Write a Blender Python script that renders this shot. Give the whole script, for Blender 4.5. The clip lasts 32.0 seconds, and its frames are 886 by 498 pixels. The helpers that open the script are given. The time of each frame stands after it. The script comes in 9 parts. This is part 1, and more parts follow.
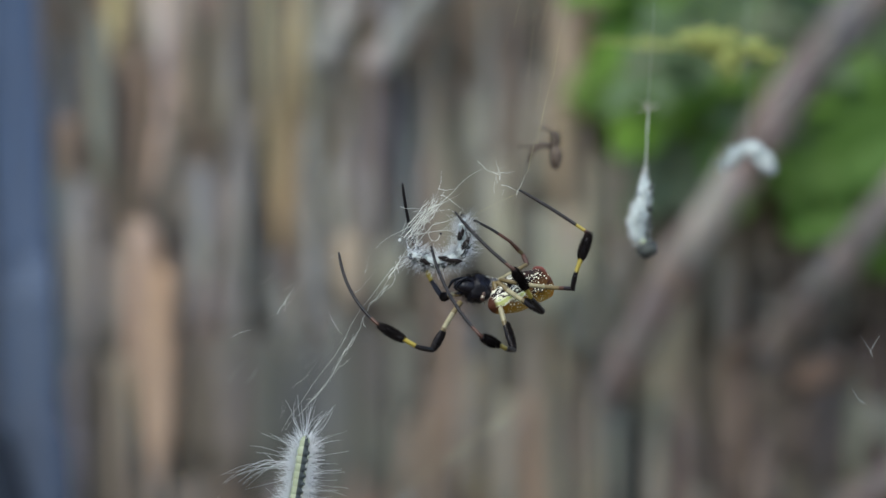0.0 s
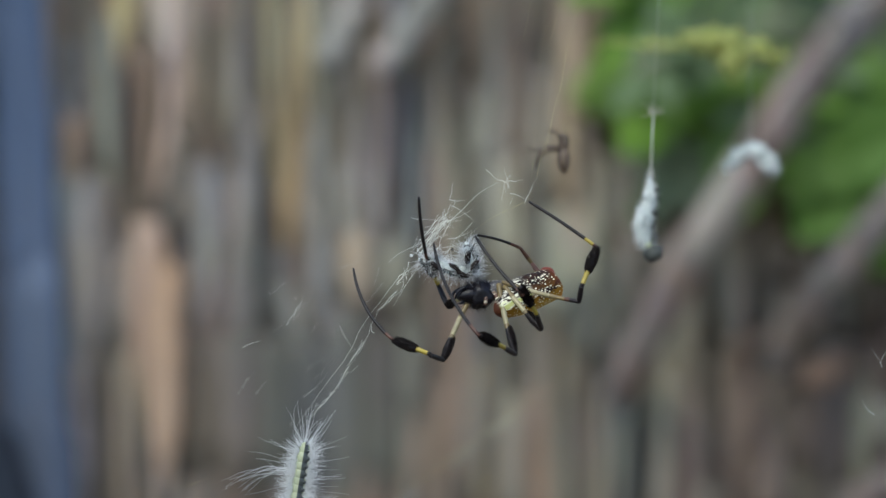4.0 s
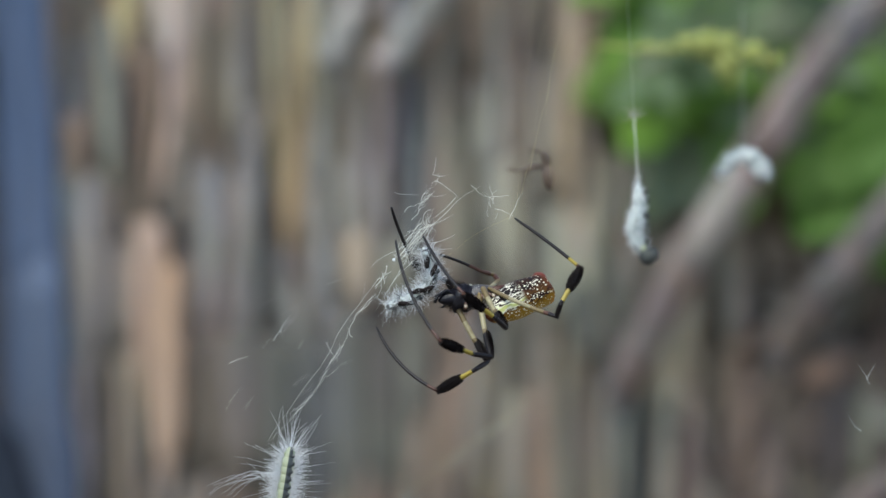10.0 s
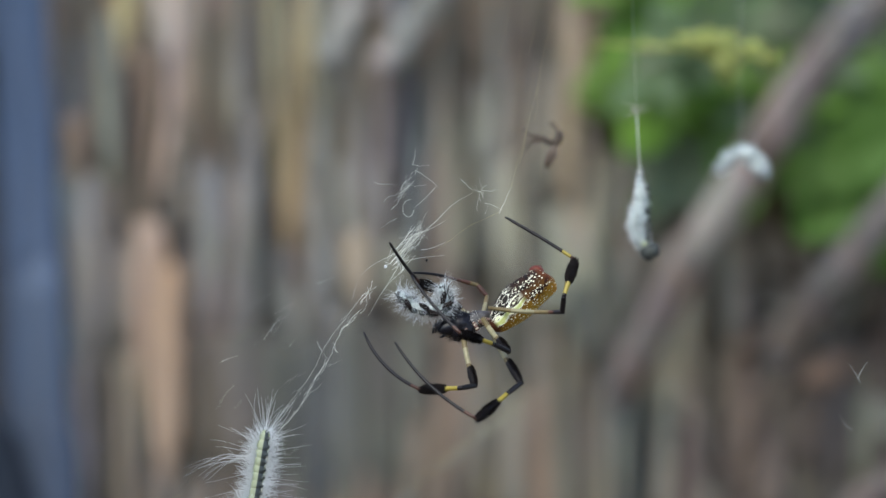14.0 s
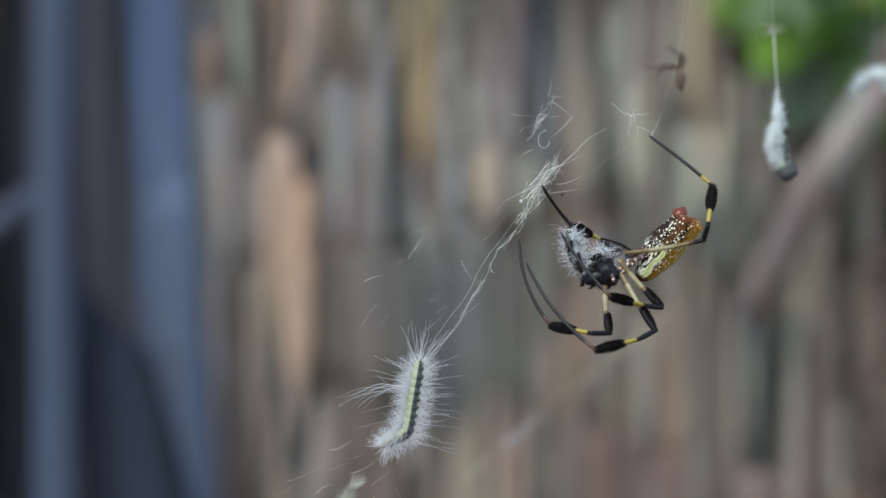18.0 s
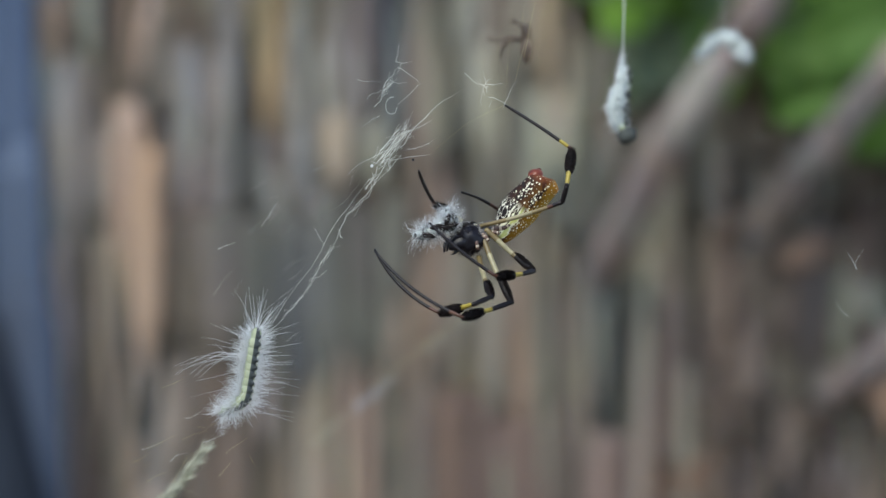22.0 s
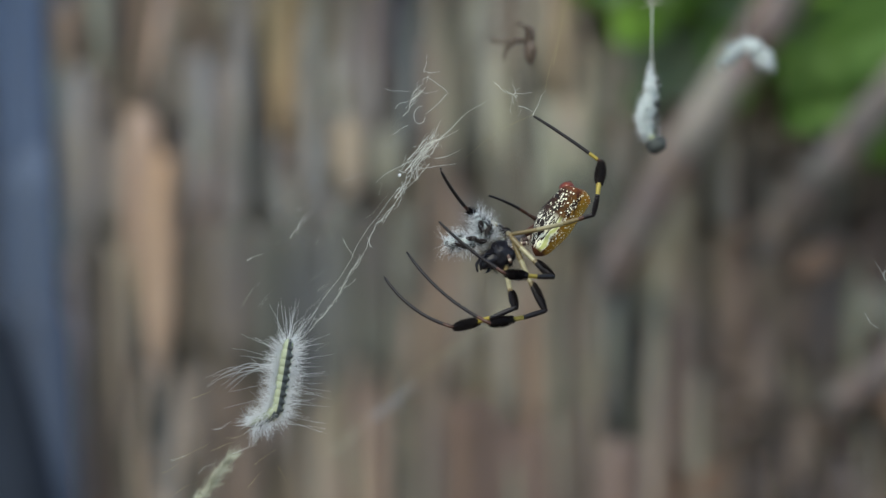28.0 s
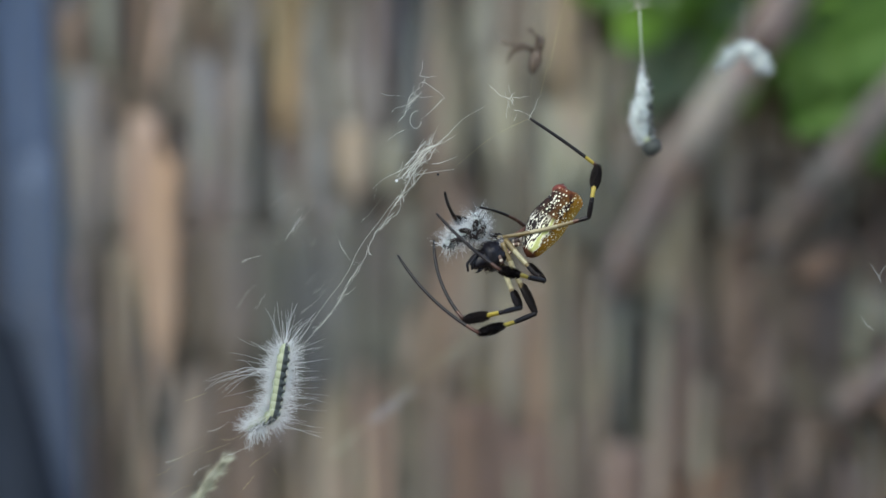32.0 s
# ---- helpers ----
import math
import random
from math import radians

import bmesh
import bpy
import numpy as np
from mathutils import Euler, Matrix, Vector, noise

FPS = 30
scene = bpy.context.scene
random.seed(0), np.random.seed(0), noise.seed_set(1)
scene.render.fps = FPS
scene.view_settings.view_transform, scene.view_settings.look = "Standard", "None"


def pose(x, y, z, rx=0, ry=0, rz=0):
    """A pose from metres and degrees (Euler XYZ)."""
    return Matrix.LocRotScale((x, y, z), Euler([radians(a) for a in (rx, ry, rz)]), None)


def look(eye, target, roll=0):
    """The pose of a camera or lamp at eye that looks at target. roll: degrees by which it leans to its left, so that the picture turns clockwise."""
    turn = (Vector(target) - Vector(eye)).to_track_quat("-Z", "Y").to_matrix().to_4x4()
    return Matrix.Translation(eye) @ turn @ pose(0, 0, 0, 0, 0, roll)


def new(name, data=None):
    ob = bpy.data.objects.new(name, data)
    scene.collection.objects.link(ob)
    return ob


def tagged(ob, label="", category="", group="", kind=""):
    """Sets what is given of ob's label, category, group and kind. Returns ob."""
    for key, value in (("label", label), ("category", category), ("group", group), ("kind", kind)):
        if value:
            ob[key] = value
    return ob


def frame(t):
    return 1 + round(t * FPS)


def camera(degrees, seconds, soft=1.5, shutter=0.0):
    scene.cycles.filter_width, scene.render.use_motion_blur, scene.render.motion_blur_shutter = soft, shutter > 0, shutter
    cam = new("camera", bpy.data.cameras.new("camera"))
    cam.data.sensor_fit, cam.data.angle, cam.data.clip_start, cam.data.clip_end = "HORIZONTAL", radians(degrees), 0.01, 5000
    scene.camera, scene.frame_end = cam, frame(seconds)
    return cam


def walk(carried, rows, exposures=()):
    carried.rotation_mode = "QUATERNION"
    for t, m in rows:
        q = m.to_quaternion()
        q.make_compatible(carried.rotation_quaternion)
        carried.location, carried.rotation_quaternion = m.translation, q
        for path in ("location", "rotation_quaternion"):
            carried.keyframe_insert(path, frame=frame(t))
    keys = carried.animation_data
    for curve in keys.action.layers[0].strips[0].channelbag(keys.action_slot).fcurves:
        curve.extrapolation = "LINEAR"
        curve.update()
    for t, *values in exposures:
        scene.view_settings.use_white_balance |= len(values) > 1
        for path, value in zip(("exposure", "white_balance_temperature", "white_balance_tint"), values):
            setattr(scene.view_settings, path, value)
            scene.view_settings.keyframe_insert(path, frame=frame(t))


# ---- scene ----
cam = camera(16, 32.0, soft=1.5)
cam.data.dof.use_dof = True
cam.data.dof.focus_distance = 0.95
cam.data.dof.aperture_fstop = 7.4
walk(cam, [
    (0, pose(-.01228, -.95, 1.19457, 90.163, 0, -.478)), (.5, pose(-.01234, -.95, 1.1944, 90.167, 0, -.48)),
    (1, pose(-.01237, -.95, 1.19499, 90.153, 0, -.481)), (1.5, pose(-.01182, -.95, 1.19485, 90.156, 0, -.452)),
    (2, pose(-.01182, -.95, 1.1954, 90.095, 0, -.404)), (2.5, pose(-.01155, -.95, 1.19609, 90.11, 0, -.398)),
    (3, pose(-.01131, -.95, 1.19664, 90.064, 0, -.36)), (3.5, pose(-.01091, -.95, 1.1964, 90.087, 0, -.335)),
    (5.5, pose(-.00424, -.95, 1.19984, 90.016, 0, -.121)), (6, pose(-.00407, -.95, 1.2004, 90.002, 0, -.117)),
    (6.5, pose(-.00411, -.95, 1.20061, 89.997, 0, -.118)), (7, pose(-.00411, -.95, 1.20115, 89.968, 0, -.118)),
    (7.5, pose(-.0037, -.95, 1.20129, 89.965, 0, -.092)), (8, pose(-.00343, -.95, 1.20142, 89.962, 0, -.101)),
    (8.5, pose(-.00246, -.95, 1.20101, 89.972, 0, -.061)), (9, pose(-.00149, -.95, 1.20086, 89.975, 0, -.037)),
    (9.5, pose(-.00108, -.95, 1.20101, 89.972, 0, -.027)), (10, pose(-.00163, -.95, 1.20101, 89.972, 0, -.056)),
    (10.5, pose(-.00163, -.95, 1.20087, 89.975, 0, -.041)), (11, pose(-.003, -.95, 1.20087, 89.975, 0, -.058)),
    (11.5, pose(-.00287, -.95, 1.20087, 89.975, 0, -.071)), (12, pose(-.0026, -.95, 1.20059, 89.982, 0, -.065)),
    (12.5, pose(-.0015, -.95, 1.20032, 89.989, 0, -.037)), (13, pose(-.0004, -.95, 1.19936, 90.013, 0, -.01)),
    (13.5, pose(.00057, -.95, 1.19923, 90.016, 0, -.001)), (14, pose(-.00012, -.95, 1.19882, 90.026, 0, -.018)),
    (14.5, pose(-.00108, -.95, 1.19883, 90.026, 0, -.042)), (15, pose(-.00132, -.95, 1.1987, 90.029, 0, -.064)),
    (15.5, pose(-.00264, -.95, 1.19939, 89.901, 0, 1.397)), (17.5, pose(-.00165, -.95, 1.2018, 88.723, 0, 1.407)),
    (18, pose(-.00211, -.95, 1.2018, 88.471, 0, 2.299)), (18.5, pose(-.00246, -.95, 1.2018, 88.173, 0, 1.882)),
    (19, pose(-.00356, -.95, 1.2018, 87.999, 0, .762)), (19.5, pose(-.00321, -.95, 1.2018, 87.89, 0, .747)),
    (20, pose(-.00287, -.95, 1.2018, 87.765, 0, .984)), (20.5, pose(-.00246, -.95, 1.2018, 87.23, 0, 1.277)),
    (21, pose(-.00212, -.95, 1.2018, 87.34, 0, -.193)), (21.5, pose(-.00178, -.95, 1.2018, 87.733, 0, -.704)),
    (22, pose(-.00247, -.95, 1.2018, 87.812, 0, -.453)), (22.5, pose(-.0026, -.95, 1.2018, 87.921, 0, -.448)),
    (23, pose(-.00295, -.95, 1.2018, 87.984, 0, -.402)), (23.5, pose(-.00329, -.95, 1.2018, 87.969, 0, -.411)),
    (24, pose(-.00309, -.95, 1.2018, 87.999, 0, -.382)), (24.5, pose(-.00343, -.95, 1.2018, 87.999, 0, -.359)),
    (25, pose(-.00359, -.95, 1.2018, 87.999, 0, -.339)), (25.5, pose(-.00373, -.95, 1.2018, 87.999, 0, -.304)),
    (27.5, pose(-.01068, -.95, 1.2018, 87.952, 0, -.439)), (28, pose(-.01079, -.95, 1.2018, 87.952, 0, -.442)),
    (28.5, pose(-.01031, -.95, 1.2018, 87.984, 0, -.43)), (29, pose(-.00963, -.95, 1.2018, 88.016, 0, -.413)),
    (29.5, pose(-.00921, -.95, 1.2018, 88.031, 0, -.402)), (30, pose(-.00808, -.95, 1.2018, 88.047, 0, -.374)),
    (30.5, pose(-.00682, -.95, 1.2018, 88.047, 0, -.343)), (31, pose(-.00615, -.95, 1.2018, 88.047, 0, -.275)),
    (31.5, pose(-.00593, -.95, 1.2018, 88.047, 0, -.27)), (32, pose(-.00512, -.95, 1.2018, 88.016, 0, -.225))],
    exposures=[(0, 1.08, 6330, 8), (6, 1.1, 6330, 8), (9, 1.22, 6300, 9), (13, 1.22, 6300, 9), (15, 1.14, 6300, 9), (18, 1.2, 6280, 10), (20, 1.18, 6300, 9), (23, 1.12, 6330, 8), (24, 0.92, 6500, 6), (25, 0.83, 6650, 5), (28, 1.03, 6550, 6), (30, 0.96, 6550, 6), (31, 1.08, 6500, 6), (32, 1.18, 6400, 7)])

# ---- light ----
world = bpy.data.worlds.new("sky")
scene.world = world
world.use_nodes = True
wn = world.node_tree.nodes
sky = wn.new("ShaderNodeTexSky")
sky.sky_type, sky.sun_disc = "NISHITA", False
sky.sun_elevation, sky.sun_rotation = radians(50), radians(200)
wn["Background"].inputs[1].default_value = 0.11
world.node_tree.links.new(sky.outputs[0], wn["Background"].inputs[0])
sun = new("sun", bpy.data.lights.new("sun", "SUN"))
sun.data.energy, sun.data.angle, sun.data.color = 1.1, radians(25), (1.0, 0.97, 0.81)
sun.matrix_world = look((-0.8, -1.6, 3.6), (0, 0, 1.2))


# ---- materials ----
def shader(name, rough=0.6, metal=0.0):
    m = bpy.data.materials.new(name)
    m.use_nodes = True
    b = m.node_tree.nodes["Principled BSDF"]
    b.inputs["Roughness"].default_value, b.inputs["Metallic"].default_value = rough, metal
    return m, m.node_tree, b


def ramp(tree, stops):
    n = tree.nodes.new("ShaderNodeValToRGB")
    e = n.color_ramp.elements
    while len(e) < len(stops):
        e.new(0.5)
    for k, (p, c) in enumerate(stops):
        e[k].position, e[k].color = p, (*c, 1)
    return n


def noise_node(tree, scale, detail=4, stretch=(1, 1, 1), rough=0.6):
    tc, mp, nz = (tree.nodes.new(k) for k in ("ShaderNodeTexCoord", "ShaderNodeMapping", "ShaderNodeTexNoise"))
    mp.inputs["Scale"].default_value = stretch
    nz.inputs["Scale"].default_value, nz.inputs["Detail"].default_value = scale, detail
    nz.inputs["Roughness"].default_value = rough
    tree.links.new(tc.outputs["Object"], mp.inputs[0])
    tree.links.new(mp.outputs[0], nz.inputs["Vector"])
    return nz


def bump(tree, b, src, strength=0.3, dist=0.001):
    n = tree.nodes.new("ShaderNodeBump")
    n.inputs["Strength"].default_value, n.inputs["Distance"].default_value = strength, dist
    tree.links.new(src, n.inputs["Height"])
    tree.links.new(n.outputs[0], b.inputs["Normal"])


def mixed(tree, fac, a, c):
    n = tree.nodes.new("ShaderNodeMix")
    n.data_type = "RGBA"
    for src, slot in ((fac, 0), (a, 6), (c, 7)):
        if isinstance(src, (tuple, list)):
            n.inputs[slot].default_value = (*src, 1)
        elif isinstance(src, float):
            n.inputs[slot].default_value = src
        else:
            tree.links.new(src, n.inputs[slot])
    return n.outputs[2]


def surface(name, dark, light, scale=300.0, rough=0.6, stretch=(1, 1, 1), relief=0.2, dist=0.0004, vary=0.0):
    """Two-scale mottling between two colours, with fine relief."""
    m, t, b = shader(name, rough)
    fine, broad = noise_node(t, scale, 5, stretch), noise_node(t, scale * 0.17, 3, stretch)
    r = ramp(t, [(0.3, dark), (0.7, light)])
    t.links.new(fine.outputs[0], r.inputs[0])
    r2 = ramp(t, [(0.35, dark), (0.65, light)])
    t.links.new(broad.outputs[0], r2.inputs[0])
    col = mixed(t, 0.5, r.outputs[0], r2.outputs[0])
    if vary:
        info, hsv = t.nodes.new("ShaderNodeObjectInfo"), t.nodes.new("ShaderNodeHueSaturation")
        mr = t.nodes.new("ShaderNodeMapRange")
        mr.inputs["To Min"].default_value, mr.inputs["To Max"].default_value = 1 - vary, 1 + vary
        t.links.new(info.outputs["Random"], mr.inputs[0])
        t.links.new(mr.outputs[0], hsv.inputs["Value"])
        t.links.new(col, hsv.inputs["Color"])
        col = hsv.outputs[0]
    t.links.new(col, b.inputs["Base Color"])
    bump(t, b, fine.outputs[0], relief, dist)
    return m


def wood(name, colour, spread=0.28, tinted=True):
    """Split weathered wood: streaks along the grain, greyed stretches, stains and cracks, drawn out along its length."""
    m, t, b = shader(name, 0.85)
    dark, light = tuple(c * (1 - spread) for c in colour), tuple(c * (1 + spread) for c in colour)
    streak, blotch, stain = noise_node(t, 120, 6, (1, 1, 0.05)), noise_node(t, 22, 4, (1, 1, 0.16)), noise_node(t, 45, 4, (1, 1, 0.12))
    r = ramp(t, [(0.32, dark), (0.68, light)])
    t.links.new(streak.outputs[0], r.inputs[0])
    r2 = ramp(t, [(0.42, (0, 0, 0)), (0.66, (0.6, 0.6, 0.6))])
    t.links.new(blotch.outputs[0], r2.inputs[0])
    r3 = ramp(t, [(0.54, (0, 0, 0)), (0.74, (0.55, 0.55, 0.55))])
    t.links.new(stain.outputs[0], r3.inputs[0])
    grey = sum(colour) / 3
    col = mixed(t, r2.outputs[0], r.outputs[0], tuple(0.55 * c + 0.5 * grey for c in colour))
    col = mixed(t, r3.outputs[0], col, tuple(0.5 * c for c in dark))
    # warm and cool stretches, lighter and darker ones
    tint, shade = noise_node(t, 34, 3, (1, 1, 0.14), 0.5), noise_node(t, 48, 3, (1, 1, 0.1), 0.5)
    warm = ramp(t, [(0.36, (0.88, 0.96, 1.1)), (0.46, (0.97, 1.03, 0.95)), (0.54, (1.05, 0.97, 1.04)), (0.64, (1.13, 0.99, 0.87))])
    t.links.new(tint.outputs[0], warm.inputs[0])
    flake = ramp(t, [(0.36, (0.76, 0.76, 0.76)), (0.5, (1.0, 1.0, 1.0)), (0.64, (1.27, 1.26, 1.25))])
    t.links.new(shade.outputs[0], flake.inputs[0])
    for r4 in (warm, flake) if tinted else ():
        by = t.nodes.new("ShaderNodeVectorMath")
        by.operation = "MULTIPLY"
        t.links.new(col, by.inputs[0])
        t.links.new(r4.outputs[0], by.inputs[1])
        col = by.outputs[0]
    info, hsv, mr = (t.nodes.new(k) for k in ("ShaderNodeObjectInfo", "ShaderNodeHueSaturation", "ShaderNodeMapRange"))
    mr.inputs["To Min"].default_value, mr.inputs["To Max"].default_value = 0.92, 1.08
    t.links.new(info.outputs["Random"], mr.inputs[0])
    t.links.new(mr.outputs[0], hsv.inputs["Value"])
    t.links.new(col, hsv.inputs["Color"])
    t.links.new(hsv.outputs[0], b.inputs["Base Color"])
    bump(t, b, streak.outputs[0], 0.6, 0.003)
    return m


def fibre(name, colour, gleam=0.35):
    """Thin silk or hair: light passes partly through it."""
    m, t, b = shader(name, 0.45)
    b.inputs["Base Color"].default_value = (*colour, 1)
    tl, mx = t.nodes.new("ShaderNodeBsdfTranslucent"), t.nodes.new("ShaderNodeMixShader")
    tl.inputs[0].default_value = (*colour, 1)
    mx.inputs[0].default_value = gleam
    t.links.new(b.outputs[0], mx.inputs[1])
    t.links.new(tl.outputs[0], mx.inputs[2])
    t.links.new(mx.outputs[0], t.nodes["Material Output"].inputs[0])
    return m


SILK = fibre("silk", (0.9, 0.9, 0.83))
SILK_GOLD = fibre("silk_golden", (0.62, 0.55, 0.3))
HAIR = fibre("white_hair", (0.96, 0.97, 0.97), 0.55)
BLACK = surface("spider_black", (0.004, 0.004, 0.007), (0.012, 0.011, 0.016), 700.0, 0.34, relief=0.7)
BLACK.node_tree.nodes["Principled BSDF"].inputs["Specular IOR Level"].default_value = 0.3
BRISTLE = surface("spider_bristle", (0.008, 0.006, 0.006), (0.02, 0.015, 0.014), 900.0, 0.6)
YELLOW = surface("spider_yellow", (0.27, 0.2, 0.02), (0.42, 0.33, 0.05), 900.0, 0.4)
PALE = surface("spider_pale", (0.19, 0.165, 0.085), (0.42, 0.37, 0.22), 500.0, 0.35)
LEG_BLACK = surface("spider_leg_black", (0.006, 0.005, 0.006), (0.016, 0.012, 0.013), 900.0, 0.42)
LEG_BLACK.node_tree.nodes["Principled BSDF"].inputs["Specular IOR Level"].default_value = 0.3
BRISTLE.node_tree.nodes["Principled BSDF"].inputs["Specular IOR Level"].default_value = 0.1
RUST = surface("spider_rust", (0.04, 0.016, 0.01), (0.11, 0.042, 0.022), 700.0, 0.4)
KNOB = surface("spider_red_knob", (0.1, 0.018, 0.008), (0.21, 0.045, 0.018), 500.0, 0.3)
OLIVE = surface("spider_olive", (0.1, 0.07, 0.025), (0.24, 0.18, 0.08), 700.0, 0.4)
SILVER = surface("spider_silver", (0.015, 0.012, 0.012), (0.16, 0.15, 0.15), 1500.0, 0.5, relief=0.5)
COXA = surface("spider_coxa", (0.03, 0.014, 0.01), (0.18, 0.1, 0.07), 1300.0, 0.4)
COXA_CREAM = surface("spider_coxa_cream", (0.38, 0.31, 0.22), (0.66, 0.57, 0.44), 1300.0, 0.4)
MALE_BROWN = surface("small_spider_brown", (0.07, 0.05, 0.036), (0.13, 0.09, 0.062), 900.0, 0.5)
LARVA = surface("larva_pale", (0.46, 0.51, 0.5), (0.66, 0.72, 0.7), 900.0, 0.5)
LARVA_GREEN = surface("larva_green", (0.24, 0.28, 0.17), (0.4, 0.43, 0.29), 700.0, 0.45)
LARVA_DARK = surface("larva_dark", (0.012, 0.016, 0.018), (0.05, 0.06, 0.06), 1200.0, 0.45)
WRAP = surface("wrapped_silk", (0.17, 0.21, 0.215), (0.6, 0.65, 0.62), 500.0, 0.7, (1, 1, 0.5), 0.7, 0.0006)
WRAP_DARK = surface("wrapped_husk", (0.02, 0.024, 0.028), (0.11, 0.12, 0.1), 500.0, 0.85)
FLUFF = surface("grey_plant_fluff", (0.3, 0.3, 0.31), (0.46, 0.46, 0.49), 500.0, 0.8)
SEED = surface("grass_seed", (0.32, 0.32, 0.22), (0.54, 0.54, 0.43), 800.0, 0.7)
LEAF = surface("green_leaf", (0.115, 0.225, 0.03), (0.19, 0.34, 0.062), 40.0, 0.5, relief=0.2, dist=0.001, vary=0.2)
# copy of the leaf green whose lightness sets how lit these shoots look
RELIT_LEAF = surface("relit_leaf", (0.085, 0.18, 0.03), (0.15, 0.265, 0.06), 40.0, 0.5, relief=0.2, dist=0.001, vary=0.3)
# leaf green with shade put into its colour, for the darker shoots
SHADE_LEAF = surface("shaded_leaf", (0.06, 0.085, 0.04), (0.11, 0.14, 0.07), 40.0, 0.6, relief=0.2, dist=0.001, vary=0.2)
LEAF_PALE = surface("pale_leaf", (0.12, 0.185, 0.09), (0.19, 0.265, 0.135), 60.0, 0.6, vary=0.2)
FLOWER = surface("yellow_flower", (0.42, 0.46, 0.13), (0.68, 0.72, 0.28), 200.0, 0.6, vary=0.2)
DEAD_LEAF = surface("dead_leaf", (0.078, 0.058, 0.045), (0.155, 0.115, 0.09), 80.0, 0.8, vary=0.2)
ORANGE_LEAF = surface("orange_dead_leaf", (0.18, 0.11, 0.07), (0.31, 0.2, 0.135), 80.0, 0.8)
EARTH = surface("litter_earth", (0.05, 0.038, 0.028), (0.16, 0.12, 0.085), 9.0, 0.95, relief=0.8, dist=0.02)
BLUE_WOOD = wood("blue_grey_wood", (0.078, 0.114, 0.19), 0.28, False)
BLUEGREY_WOOD = wood("cool_grey_wood", (0.235, 0.238, 0.227))
GREY_WOOD = wood("grey_wood", (0.278, 0.246, 0.188))
ASH_WOOD = wood("ash_wood", (0.377, 0.346, 0.320))
MAUVE_WOOD = wood("mauve_grey_wood", (0.286, 0.264, 0.245))
LIGHT_WOOD = wood("bleached_wood", (0.39, 0.355, 0.32))
MID_BLUE_WOOD = wood("mid_blue_wood", (0.073, 0.106, 0.174), 0.28, False)
DEEP_BLUE_WOOD = wood("deep_blue_wood", (0.047, 0.067, 0.112), 0.28, False)
SLATE_WOOD = wood("slate_wood", (0.115, 0.107, 0.09))
PINK_WOOD = wood("pinkish_wood", (0.385, 0.314, 0.26))
PEACH_WOOD = wood("peach_wood", (0.43, 0.32, 0.23))
TAN_WOOD = wood("tan_wood", (0.43, 0.345, 0.19))
TAWNY_WOOD = wood("tawny_wood", (0.272, 0.210, 0.156))
BROWN_WOOD = wood("brown_wood", (0.205, 0.163, 0.122))
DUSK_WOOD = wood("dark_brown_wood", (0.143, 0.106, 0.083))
DARK_WOOD = wood("dark_wood", (0.05, 0.053, 0.066), 0.35, False)
BRANCH_WOOD = wood("branch_bark", (0.185, 0.155, 0.14))
BARE_BRANCH = wood("bare_branch_wood", (0.345, 0.29, 0.262))
BLACK_WOOD = wood("near_black_wood", (0.025, 0.032, 0.046), 0.4, False)
DRAB_WOOD = wood("drab_wood", (0.371, 0.333, 0.261))
OLIVE_WOOD = wood("olive_wood", (0.235, 0.22, 0.165))
for m in (BLACK_WOOD, DARK_WOOD):
    m.node_tree.nodes["Principled BSDF"].inputs["Specular IOR Level"].default_value = 0.1
SHADE_WOOD = wood("shade_olive_wood", (0.105, 0.105, 0.085))


